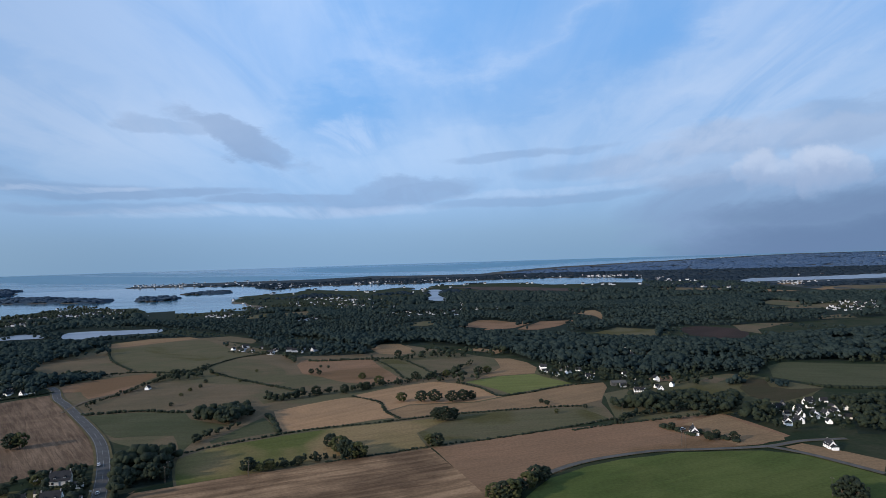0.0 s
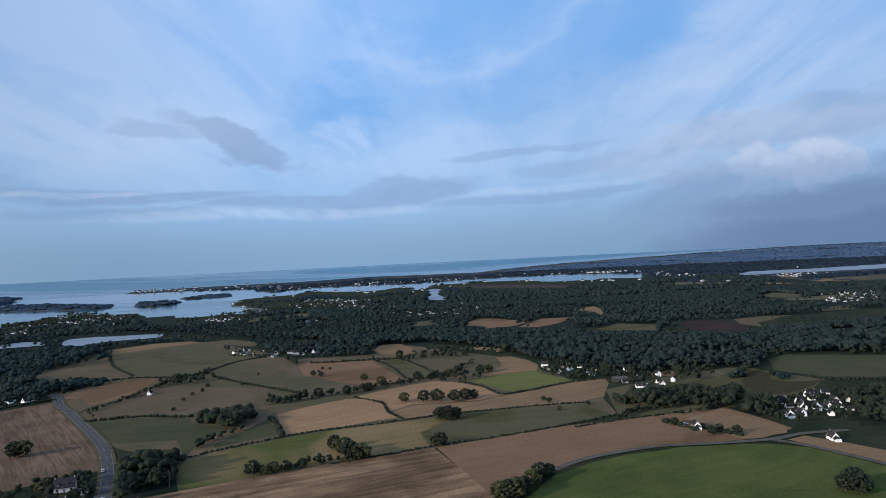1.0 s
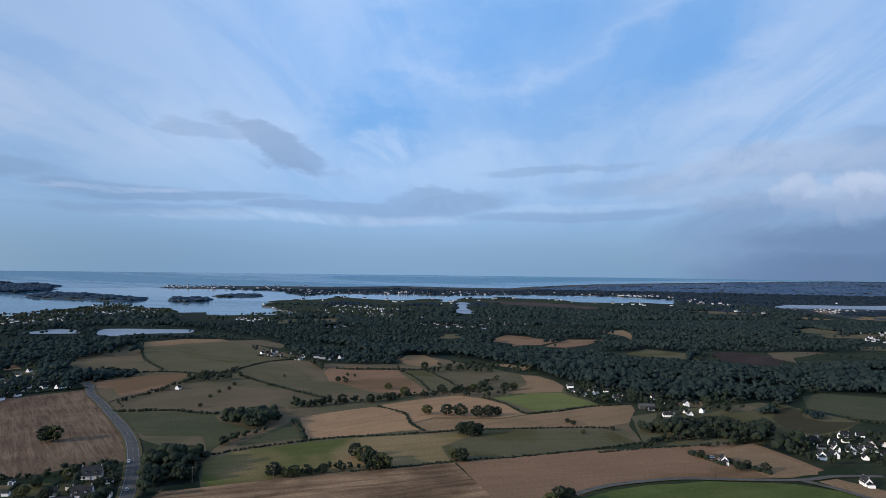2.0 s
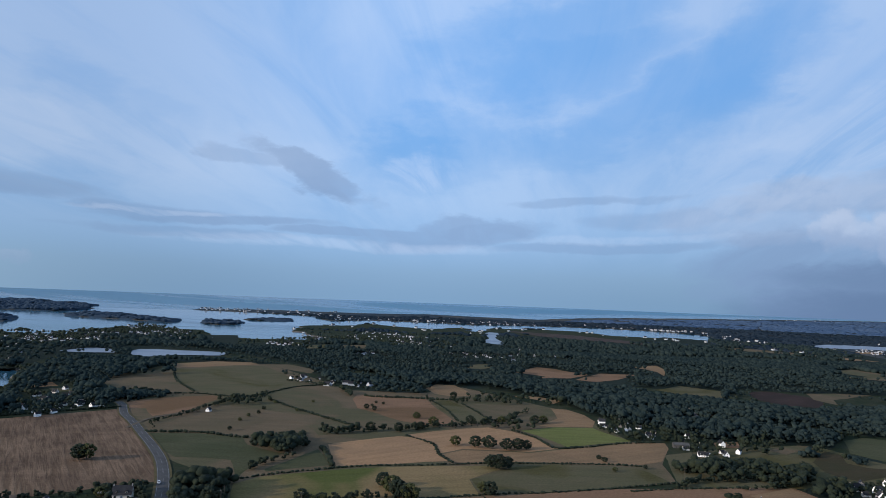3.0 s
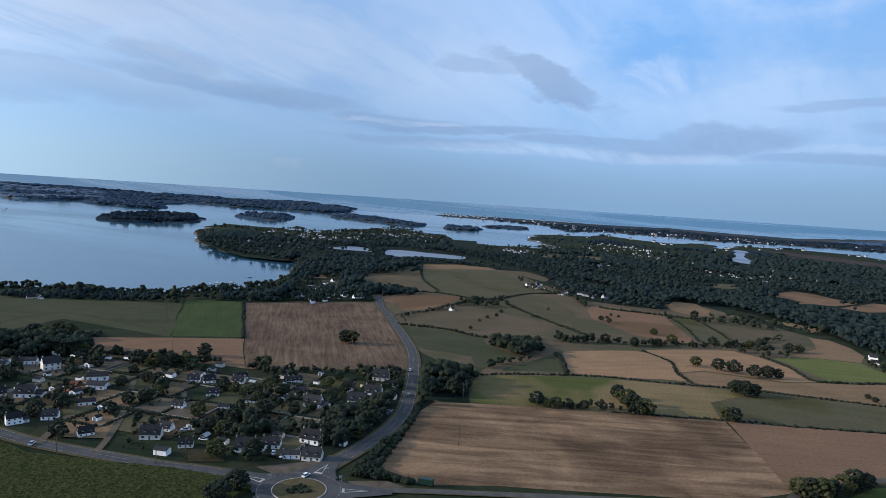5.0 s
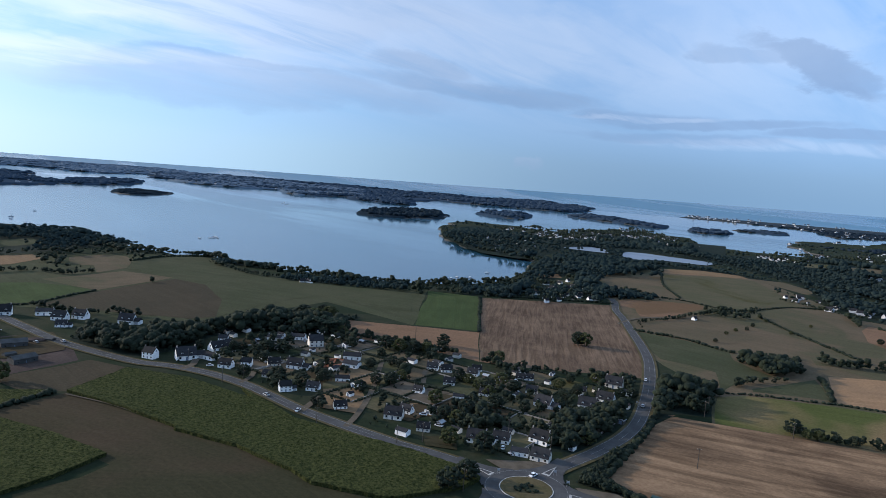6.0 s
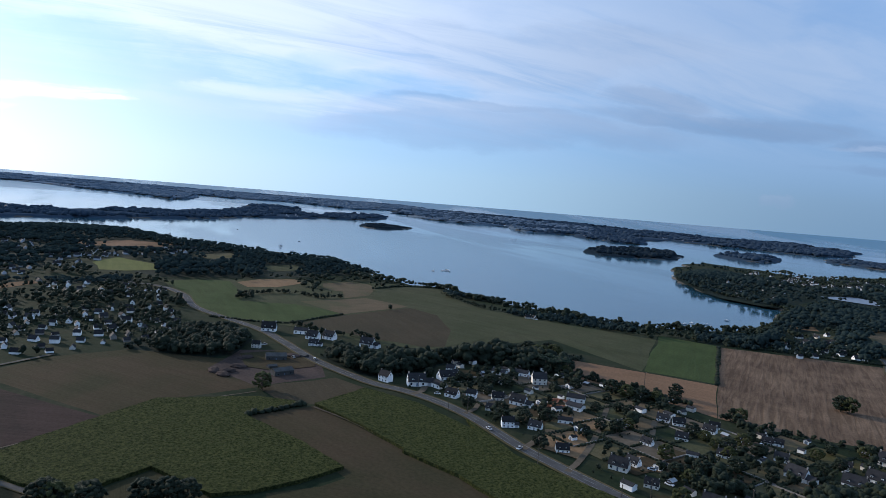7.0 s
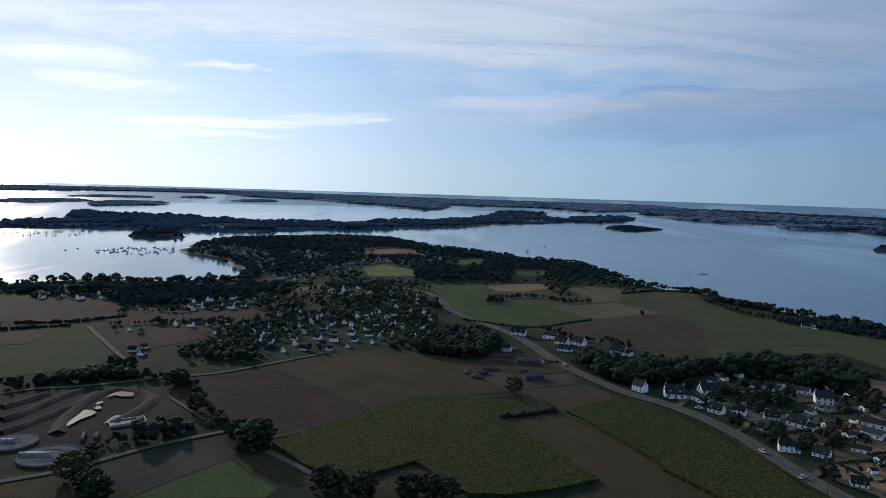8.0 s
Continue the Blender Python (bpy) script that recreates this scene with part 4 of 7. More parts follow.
HEDGES.append((2, [(-457, 517), (-351, 397)]))
HEDGES.append((2.5, [(-448, 551), (-373, 634)]))
HEDGES.append((3, [(-351, 67), (-363, 100)]))
HEDGES.append((7, [(-895, 330), (-795, 391), (-723, 395), (-660, 433), (-580, 461)]))
HEDGES.append((5, [(-740, 370), (-655, 376), (-624, 421)]))
HEDGES.append((3, [(-577, -286), (-584, -246), (-611, -216)]))
HEDGES.append((5, [(-422, -138), (-411, -106), (-353, -76), (-319, -48)]))
HEDGES.append((4, [(-287, -114), (-316, -115), (-323, -98)]))
HEDGES.append((5, [(-271, -18), (-270, -9), (-264, 2)]))
HEDGES.append((2, [(-399, 706), (-371, 732), (-347, 741), (-317, 737), (-288, 733), (-274, 761), (-263, 824), (-242, 856), (-221, 868)]))
HEDGES.append((2, [(-460, 915), (-415, 835), (-356, 757)]))
HEDGES.append((2.2, [(-255, 726), (-219, 687), (-176, 644), (-140, 611), (-127, 599)]))
HEDGES.append((6, [(-201, 837), (-175, 780)]))
HEDGES.append((7, [(-152, 566), (-135, 568), (-122, 579), (-104, 590), (-85, 598), (-71, 610), (-61, 623)]))
HEDGES.append((6.5, [(-61, 623), (-46, 624), (-33, 638), (-9, 652), (10, 670)]))
HEDGES.append((1.4, [(-168, 409), (-155, 424), (-139, 436), (-119, 450), (-105, 459), (-88, 467), (-67, 473), (-27, 487)]))
HEDGES.append((1.4, [(-27, 487), (5, 497), (38, 504), (75, 511), (102, 512)]))
HEDGES.append((1.3, [(-71, 387), (-46, 398), (-29, 405), (-7, 415), (26, 426)]))
HEDGES.append((1.3, [(33, 429), (47, 435), (85, 453), (117, 470)]))
HEDGES.append((1.5, [(-81, 575), (-64, 558), (-54, 544), (-47, 513), (-36, 490)]))
HEDGES.append((1.8, [(9, 625), (28, 599), (39, 568), (47, 558), (70, 569), (101, 591), (131, 603)]))
HEDGES.append((1.2, [(-81, 781), (-59, 723), (-42, 656)]))
HEDGES.append((1.5, [(-45, 768), (-27, 719), (-10, 665)]))
HEDGES.append((4, [(-4, 655), (10, 694), (28, 731)]))
HEDGES.append((3, [(-137, 510), (-127, 489), (-116, 460)]))
HEDGES.append((5.5, [(-166, 437), (-161, 455), (-154, 470), (-150, 484)]))
HEDGES.append((2.5, [(-290, 531), (-271, 535), (-247, 540), (-225, 534), (-205, 530)]))
HEDGES.append((4, [(-305, 565), (-301, 594), (-295, 618), (-297, 647), (-291, 676)]))
HEDGES.append((5, [(-291, 676), (-289, 703), (-275, 735), (-275, 777)]))
HEDGES.append((3, [(-160, 788), (-139, 785), (-112, 789), (-78, 788), (-51, 792)]))
HEDGES.append((4, [(-107, 381), (-94, 382), (-85, 388), (-76, 392), (-62, 393), (-49, 396)]))
HEDGES.append((4, [(-285, 885), (-245, 870), (-202, 848), (-151, 854), (-104, 835)]))
HEDGES.append((6, [(-411, 704), (-407, 733), (-381, 732)]))
HEDGES.append((5, [(116, 457), (133, 474), (156, 483), (179, 489), (206, 498)]))
HEDGES.append((4, [(157, 462), (175, 468), (196, 481)]))
HEDGES.append((1.4, [(83, 442), (108, 453), (137, 461), (159, 468)]))
HEDGES.append((3, [(308, 565), (319, 551), (354, 542)]))
HEDGES.append((2, [(-616, 79), (-591, 116), (-585, 143), (-604, 171), (-622, 200)]))
HEDGES.append((6, [(-711, 115), (-744, 145), (-748, 184), (-720, 202), (-722, 231)]))
HEDGES.append((3, [(-793, 295), (-816, 343), (-804, 395)]))
HEDGES.append((4, [(-572, -210), (-584, -170), (-588, -116)]))
HEDGES.append((3, [(-542, -296), (-560, -265), (-568, -243)]))
HEDGES.append((5, [(-629, -227), (-636, -171)]))
HEDGES.append((5, [(-578, 144), (-542, 158), (-530, 178), (-512, 194)]))
TREES = []
TREES += [(-284, 435, 11), (-280, 438, 12)]
TREES += [(-112, 373, 9)]
TREES += [(-73, 417, 9), (-66, 406, 9), (-61, 399, 9), (-56, 396, 9), (-53, 395, 9)]
TREES += [(-7, 414, 8), (-11, 417, 8)]
TREES += [(-7, 480, 10), (-2, 479, 10), (4, 481, 10)]
TREES += [(-105, 373, 5), (-100, 376, 5), (-93, 380, 5), (-86, 384, 5), (-76, 389, 5)]
TREES += [(21, 318, 9), (25, 317, 9), (29, 318, 9), (33, 324, 9), (39, 334, 9), (44, 341, 9), (48, 343, 9)]
TREES += [(-21, 545, 9), (-10, 543, 9), (4, 541, 9), (13, 544, 9), (20, 547, 9)]
TREES += [(-63, 625, 8), (-114, 585, 8), (-90, 589, 8), (-72, 604, 8), (-30, 648, 8), (0, 656, 8)]
TREES += [(-141, 700, 6), (-131, 691, 6), (-83, 657, 6)]
TREES += [(-37, 547, 8), (-57, 804, 8), (32, 663, 8), (41, 671, 8)]
TREES += [(-320, 325, 8), (-284, 342, 8), (-334, 340, 8)]
TREES += [(-347, 298, 9), (-338, 302, 9), (-330, 308, 9), (-324, 315, 9)]
TREES += [(-395, 83, 12), (-312, -51, 12), (-314, -47, 12), (-321, -57, 12)]
TREES += [(-277, -107, 10), (-268, -100, 10), (-263, -95, 10), (-282, -113, 10), (-269, -11, 10), (-271, -14, 10), (-264, 0, 10), (-262, 17, 10), (-263, 25, 10), (-262, 32, 10)]
TREES += [(-363, -88, 9), (-407, -109, 9), (-407, -113, 9), (-440, -158, 9), (-440, -148, 9)]
TREES += [(-340, 188, 7), (-285, 227, 7), (-333, 282, 7), (-318, 261, 7), (-362, 280, 7), (-399, 283, 7), (-395, 290, 7), (-393, 295, 7)]
TREES += [(-248, 248, 7), (-230, 237, 7), (-223, 238, 7), (-228, 251, 7), (-252, 286, 7), (-241, 283, 7), (-250, 304, 7), (-248, 290, 7), (-226, 271, 7), (-291, 243, 7), (-285, 249, 7), (-289, 261, 7), (-306, 276, 7), (-314, 275, 7), (-271, 289, 7), (-263, 290, 7)]
TREES += [(-393, 210, 7), (-389, 214, 7), (-378, 218, 7), (-379, 226, 7), (-373, 234, 7), (-327, 202, 7), (-314, 195, 7), (-279, 196, 7), (-310, 221, 7), (-310, 207, 7), (-406, 194, 7), (-360, 212, 7)]
TREES += [(-219, 307, 6), (-213, 315, 6), (-214, 329, 6), (-230, 346, 6), (-205, 339, 6), (-197, 348, 6), (-227, 330, 6), (-239, 301, 6), (-255, 316, 6), (-223, 362, 6), (-192, 353, 6), (-213, 279, 6)]
TREES += [(-177, 196, 8), (-175, 184, 8), (-195, 227, 8), (-206, 216, 8), (-180, 262, 8), (-179, 291, 8), (-168, 269, 8)]
TREES += [(-446, 310, 10), (-440, 317, 10), (-443, 303, 10), (-452, 301, 10), (-448, 317, 10)]
TREES += [(145, 435, 5), (166, 415, 5), (174, 408, 5), (159, 409, 5)]
TREES += [(184, 309, 10), (179, 307, 10), (184, 303, 10)]
TREES += [(-800, -384, 9), (-803, -367, 9), (-814, -356, 9), (-817, -333, 9), (-823, -320, 9), (-821, -303, 9), (-821, -230, 9), (-849, -205, 9)]
TREES += [(-237, 598, 3.5), (-238, 621, 3.5), (-234, 637, 3.5), (-238, 662, 3.5), (-240, 702, 3.5), (-204, 721, 3.5), (-204, 663, 3.5), (-129, 733, 3.5), (-138, 716, 3.5), (-138, 738, 3.5), (-86, 669, 3.5), (-229, 556, 3.5), (74, 527, 3.5), (77, 519, 3.5), (80, 491, 3.5), (104, 505, 3.5), (-11, 496, 3.5)]
HOUSES = []
HOUSES.append(('cottage', 1.55, 16, -389, 177))
HOUSES.append(('modern', 1.22, 67, -383, 189))
HOUSES.append(('cottage', 1.26, -8, -398, 201))
HOUSES.append(('tall', 0.79, 44, -415, 214))
HOUSES.append(('cottage', 0.83, -12, -406, 212))
HOUSES.append(('cottage', 1.1, 54, -362, 189))
HOUSES.append(('tall', 0.81, 47, -358, 200))
HOUSES.append(('cottage', 1.02, 21, -351, 214))
HOUSES.append(('cottage', 0.83, 48, -334, 200))
HOUSES.append(('cottage', 1.31, 60, -340, 222))
HOUSES.append(('tall', 0.87, 25, -308, 195))
HOUSES.append(('cottage', 0.97, 56, -301, 208))
HOUSES.append(('tall', 1.25, 25, -377, 261))
HOUSES.append(('modern', 0.98, 42, -306, 231))
HOUSES.append(('modern', 1.21, 66, -325, 252))
HOUSES.append(('modern', 1.34, 48, -339, 263))
HOUSES.append(('cottage', 0.9, 30, -270, 203))
HOUSES.append(('tall', 1.05, 57, -401, 161))
HOUSES.append(('cottage', 1.58, 18, -554, 118))
HOUSES.append(('modern', 1.39, 29, -543, 142))
HOUSES.append(('cottage', 1.39, 46, -522, 146))
HOUSES.append(('cottage', 0.99, 27, -501, 141))
HOUSES.append(('cottage', 1.37, 47, -521, 159))
HOUSES.append(('cottage', 1.47, 50, -493, 181))
HOUSES.append(('tall', 0.82, 31, -498, 98))
HOUSES.append(('cottage', 0.83, 59, -251, 324))
HOUSES.append(('cottage', 0.83, 59, -248, 328))
HOUSES.append(('cottage', 0.95, 60, -231, 309))
HOUSES.append(('cottage', 1.31, 79, -213, 296))
HOUSES.append(('cottage', 1.35, 65, -197, 314))
HOUSES.append(('cottage', 1.32, 82, -197, 332))
HOUSES.append(('cottage', 0.83, 59, -215, 335))
HOUSES.append(('cottage', 1.42, 69, -210, 363))
HOUSES.append(('cottage', 0.92, 51, -268, 279))
# a white caravan, stood in for by a small modern house
HOUSES.append(('modern', 0.73, 54, -248, 266))
HOUSES.append(('cottage', 0.83, 66, -267, 254))
HOUSES.append(('cottage', 1.29, 75, -183, 253))
HOUSES.append(('cottage', 1.08, 59, -194, 238))
HOUSES.append(('modern', 0.94, 59, -180, 234))
HOUSES.append(('cottage', 1.14, 71, -171, 237))
HOUSES.append(('cottage', 1.24, 57, -201, 229))
HOUSES.append(('cottage', 0.86, 57, -225, 218))
HOUSES.append(('cottage', 0.87, 60, -243, 282))
HOUSES.append(('cottage', 0.84, 52, -257, 312))
HOUSES.append(('cottage', 0.96, 61, -273, 305))
HOUSES.append(('cottage', 1.23, 59, -245, 217))
HOUSES.append(('cottage', 0.92, 70, -247, 227))
HOUSES.append(('modern', 1.18, 47, -403, 246))
HOUSES.append(('modern', 1.19, 47, -398, 261))
HOUSES.append(('cottage', 0.97, 51, -295, 292))
HOUSES.append(('cottage', 0.96, 41, -287, 296))
HOUSES.append(('cottage', 0.83, 54, -278, 314))
HOUSES.append(('cottage', 1.0, None, 156, 426))
HOUSES.append(('cottage', 1.0, None, 236, 480))
HOUSES.append(('cottage', 1.0, None, 224, 443))
HOUSES.append(('cottage', 1.0, None, 243, 462))
HOUSES.append(('cottage', 1.0, None, 232, 444))
HOUSES.append(('cottage', 1.0, None, 251, 459))
HOUSES.append(('cottage', 1.0, None, 258, 458))
HOUSES.append(('cottage', 1.0, None, 267, 496))
HOUSES.append(('cottage', 1.0, None, 267, 462))
HOUSES.append(('cottage', 1.0, None, 284, 477))
HOUSES.append(('cottage', 0.95, None, 220, 387))
HOUSES.append(('cottage', 0.8, None, 97, 665))
HOUSES.append(('cottage', 0.8, None, 117, 655))
HOUSES.append(('cottage', 0.8, None, 134, 633))
HOUSES.append(('cottage', 0.8, None, 159, 559))
HOUSES.append(('cottage', 0.8, None, 180, 565))
HOUSES.append(('barn', 0.9, None, 151, 590))
HOUSES.append(('cottage', 0.8, None, -284, 637))
HOUSES.append(('cottage', 0.8, None, -290, 915))
HOUSES.append(('cottage', 0.8, None, -225, 890))
HOUSES.append(('cottage', 0.8, None, -175, 890))
HOUSES.append(('cottage', 0.8, None, -165, 900))
HOUSES.append(('cottage', 0.9, None, -428, 659))
HOUSES.append(('cottage', 0.9, None, -396, 627))
HOUSES.append(('cottage', 0.9, None, -476, 730))
HOUSES.append(('cottage', 0.9, None, -423, 688))
HOUSES.append(('cottage', 0.85, None, -485, 670))
HOUSES.append(('cottage', 0.85, None, -456, 646))
HOUSES.append(('cottage', 0.85, None, -432, 627))
HOUSES.append(('cottage', 0.85, None, -458, 685))
HOUSES.append(('cottage', 0.85, None, -494, 751))
HOUSES.append(('cottage', 0.85, None, -415, 636))
HOUSES.append(('cottage', 0.85, None, -394, 634))
HOUSES.append(('cottage', 0.85, None, -490, 722))
HOUSES.append(('cottage', 0.85, None, -446, 619))
HOUSES.append(('cottage', 0.85, None, -482, 693))
HOUSES.append(('cottage', 0.85, None, -430, 675))
HOUSES.append(('barn', 0.95, 10, -463, 105))
HOUSES.append(('barn', 0.45, -16, -442, 98))
HOUSES.append(('barn', 0.9, -14, -426, 101))
HOUSES.append(('barn', 0.45, 54, -467, 125))
HOUSES.append(('cottage', 0.8, None, -601, 397))
HOUSES.append(('cottage', 0.8, None, -597, 402))
HOUSES.append(('cottage', 0.8, None, -478, -155))
HOUSES.append(('cottage', 0.8, None, -487, -164))
TOWNS = []
TOWNS.append((12, [(95, 700), (126, 713), (144, 656), (133, 621), (96, 649)]))
TOWNS.append((9, [(161, 637), (184, 624), (196, 575), (157, 550), (146, 571)]))
TOWNS.append((12, [(238, 489), (279, 510), (288, 477), (263, 442), (221, 433)]))
TOWNS.append((7, [(-315, 945), (-275, 960), (-165, 935), (-170, 890), (-255, 900)]))
TOWNS.append((90, [(-1045, 1180), (-1040, 1360), (-1010, 1615), (-965, 1810), (-860, 1835), (-855, 1605), (-890, 1320), (-930, 1175)]))
TOWNS.append((28, [(-467, 615), (-457, 725), (-393, 635), (-409, 565)]))
TOWNS.append((26, [(-665, 1595), (-515, 1810), (-385, 2140), (-175, 1860), (-385, 1660), (-510, 1495)]))
TOWNS.append((26, [(-380, 1995), (-180, 2035), (-90, 1640), (-255, 1615)]))
TOWNS.append((22, [(-160, 1495), (-10, 1605), (155, 1635), (15, 1355)]))
TOWNS.append((10, [(-315, 1390), (-275, 1430), (-250, 1370), (-290, 1330)]))
TOWNS.append((30, [(725, 1300), (915, 1385), (830, 1255), (700, 1210)]))
TOWNS.append((22, [(1120, 2400), (1440, 2440), (1260, 2180), (1040, 2070)]))
TOWNS.append((8, [(218, 857), (265, 803), (217, 779)]))
TOWNS.append((26, [(-1050, 1080), (-1120, 1285), (-1040, 1360), (-770, 1025), (-720, 915), (-825, 920)]))
TOWNS.append((60, [(-1190, 1415), (-1240, 1640), (-1125, 1615), (-1120, 1860), (-1200, 2160), (-1000, 1980), (-825, 1795), (-735, 1565), (-885, 1460), (-930, 1315), (-1010, 1215)]))
TOWNS.append((14, [(-550, 1560), (-530, 1660), (-445, 1575), (-465, 1460), (-510, 1460)]))
TOWNS.append((30, [(-460, 2100), (-440, 2360), (-300, 2120), (-180, 1980), (-200, 1840), (-360, 2040)]))
TOWNS.append((30, [(-150, 1490), (-90, 1580), (-25, 1515), (45, 1720), (65, 1590), (-35, 1395), (-125, 1380)]))
TOWNS.append((10, [(75, 1650), (130, 1590), (185, 1570), (110, 1465)]))
TOWNS.append((12, [(-290, 905), (-245, 890), (-205, 885), (-165, 935), (-169, 868), (-219, 856)]))
TOWNS.append((24, [(820, 1485), (895, 1485), (965, 1495), (885, 1335), (815, 1355), (785, 1400)]))
TOWNS.append((16, [(1220, 2460), (1340, 2460), (1180, 2140), (1120, 2180)]))
TOWNS.append((12, [(900, 2680), (1040, 2640), (940, 2360), (820, 2300)]))
TOWNS.append((8, [(201, 796), (241, 796), (236, 758), (199, 762)]))
TOWNS.append((115, [(-543, -125), (-588, -111), (-614, -97), (-643, -86), (-631, -54), (-654, -14), (-682, 19), (-668, 44), (-612, 56), (-557, 47), (-519, 16), (-511, -9), (-490, -40), (-489, -75), (-510, -107)]))
TOWNS.append((6, [(-738, -133), (-730, -102), (-678, -97), (-686, -120)]))
TOWNS.append((30, [(-804, -72), (-818, 7), (-758, 52), (-691, 45), (-705, 8), (-729, -40)]))
TOWNS.append((26, [(-720, -201), (-734, -170), (-692, -127), (-655, -119), (-642, -168)]))
TOWNS.append((10, [(-586, -182), (-597, -160), (-595, -112), (-576, -113), (-566, -168)]))
TOWNS.append((16, [(-719, -346), (-736, -330), (-727, -270), (-692, -262), (-692, -331)]))
TOWNS.append((6, [(-557, -204), (-565, -186), (-544, -178), (-543, -197)]))
TOWNS.append((3, [(-490, -163), (-499, -158), (-481, -150), (-473, -155)]))
TOWNS.append((20, [(-1350, -175), (-1310, -100), (-1105, -95), (-1055, -130)]))
TOWNS.append((55, [(-1105, -95), (-1210, -35), (-1175, 25), (-1245, 120), (-1145, 120), (-1105, 45), (-1000, -25), (-900, -45), (-955, -85)]))
TOWNS.append((18, [(-1375, -330), (-1340, -225), (-1090, -160), (-945, -155), (-1165, -230)]))
TOWNS.append((18, [(-945, -155), (-1020, -95), (-842, -75), (-859, -133)]))
POLES = []
LAMPS = []
CARS = []
BOATS = []
YACHTS = []
PINES = []
SIGNS = []
BOAT_AREAS = []
HEAPS = []
PALLETS = []
POLES += [(-379, 174), (-337, 174), (-333, 184), (-257, 180), (-220, 197), (-171, 188), (-195, 244), (-171, 244), (-362, 339)]
POLES += [(-152, 359), (139, 400), (-124, 288), (124, 476)]
POLES += [(139, 393), (177, 311), (-109, 365)]
POLES += [(-215, 208), (-154, 368)]
CARS += [(-162, 220), (-180, 343), (-205, 393), (-182, 231)]
CARS += [(-277, 183)]
CARS += [(-305, 182), (-457, 130)]
CARS += [(-715, 1615)]
BOATS += [(-582, 588), (-577, 596), (-582, 613), (-568, 609), (-573, 627), (-595, 685), (-559, 618), (-1050, 520), (-1045, 520), (-2110, 1305), (-2085, 1305), (-1075, 1070)]
BOATS += [(-1040, 515), (-1030, 515), (-2050, 1260), (-1990, 1235), (-1030, 485)]
BOATS += [(-1035, 505), (-1035, 510), (-2050, 1260), (-2000, 1250), (-1830, 285), (-1525, 375), (-1195, -530), (-1230, -525), (-1755, -280), (-1490, -580)]
YACHTS += [(-1580, 105), (-1460, 125), (-1440, 135), (-1420, 150), (-1415, 160), (-1395, 175), (-1395, 195), (-1390, 305), (-1270, 300), (-1270, 305)]
YACHTS += [(-1345, 295), (-1425, 115), (-1405, 130), (-1395, 145)]
BOAT_AREAS.append((46, [(-1595, -850), (-1670, -715), (-1545, -630), (-1455, -675), (-1470, -780)]))
BOAT_AREAS.append((62, [(-1235, -510), (-1290, -430), (-1275, -355), (-1200, -340), (-1140, -385), (-1160, -465)]))
PINES += [(-409, 283), (-404, 284), (-400, 286), (-398, 289), (-396, 292), (-395, 296), (-411, 292), (-407, 294), (-403, 296)]
SIGNS += [(-172, 210), (-157, 228), (-148, 224), (-183, 342)]
SIGNS += [(-183, 342)]
HEAPS += [(-439, 62), (-436, 69), (-446, 78), (-429, 66), (-468, 86), (-469, 118)]
PALLETS += [(-334, 235), (-331, 236), (-330, 238), (-327, 239), (-326, 241), (-322, 242), (-337, 239), (-334, 243), (-329, 245), (-331, 232)]
CONTAINER = []
CONTAINER += [(-118, 241)]
SLABS = []
SLABS.append(('brick', [(-343, 242), (-341, 252), (-336, 255), (-328, 250), (-331, 241), (-335, 238)]))
SLABS.append(('brown', [(-481, 84), (-488, 118), (-462, 132), (-440, 126), (-433, 98), (-446, 82)]))
SLABS.append(('brown', [(-494, 121), (-486, 132), (-455, 130), (-447, 116)]))
SLABS.append(('yard', [(-185, 217), (-168, 236), (-158, 233), (-164, 223), (-173, 215)]))
SLABS.append(('yard', [(-146, 226), (-133, 235), (-123, 234), (-138, 222)]))
SLABS.append(('tan', [(-298, 214), (-291, 226), (-261, 204), (-273, 197)]))
SLABS.append(('tan', [(-256, 237), (-246, 250), (-232, 238), (-241, 226)]))
SLABS.append(('brown', [(-320, 210), (-312, 222), (-298, 212), (-305, 204)]))
SLABS.append(('brown', [(-219, 212), (-211, 225), (-199, 214), (-211, 206)]))
SLABS.append(('tan', [(-309, 238), (-307, 253), (-291, 243), (-298, 229)]))
SLABS.append(('brown', [(-261, 261), (-245, 270), (-242, 265), (-253, 253)]))
BANKS = []
BANKS.append([(-331, -166), (-347, -159), (-370, -151), (-392, -148)])
BANKS.append([(-349, -175), (-362, -169), (-382, -165), (-397, -159)])
BANKS.append([(-368, -185), (-377, -179), (-390, -174)])
BANKS.append([(-331, -141), (-351, -146), (-373, -148), (-390, -146), (-399, -138), (-392, -123), (-383, -116), (-374, -115), (-359, -117), (-346, -121)])
SLABS.append(('tan', [(-299, 213), (-290, 231), (-273, 222), (-259, 205), (-276, 195)]))
SLABS.append(('brown', [(-337, 229), (-327, 242), (-308, 225), (-322, 216)]))
SLABS.append(('brown', [(-349, 244), (-341, 259), (-322, 244), (-330, 232)]))
SLABS.append(('tan', [(-319, 238), (-308, 251), (-294, 238), (-304, 225)]))
SLABS.append(('brown', [(-254, 238), (-245, 251), (-233, 241), (-243, 230)]))

# ---- laying out ----
WATER = -3.0
NEAR, REACH = 2200.0, 2200.0


def lay(x, y, h=0.0):
    """A place of the plan in the scene. Past NEAR the land is drawn together towards a rising rim, so that the coast and the horizon keep their bearings within reach of the lens."""
    d = math.hypot(x, y)
    if d <= NEAR:
        return Vector((x, y, h))
    k = (NEAR + REACH * (1 - NEAR / d)) / d
    return Vector((x * k, y * k, EYE - (EYE - h) * k))


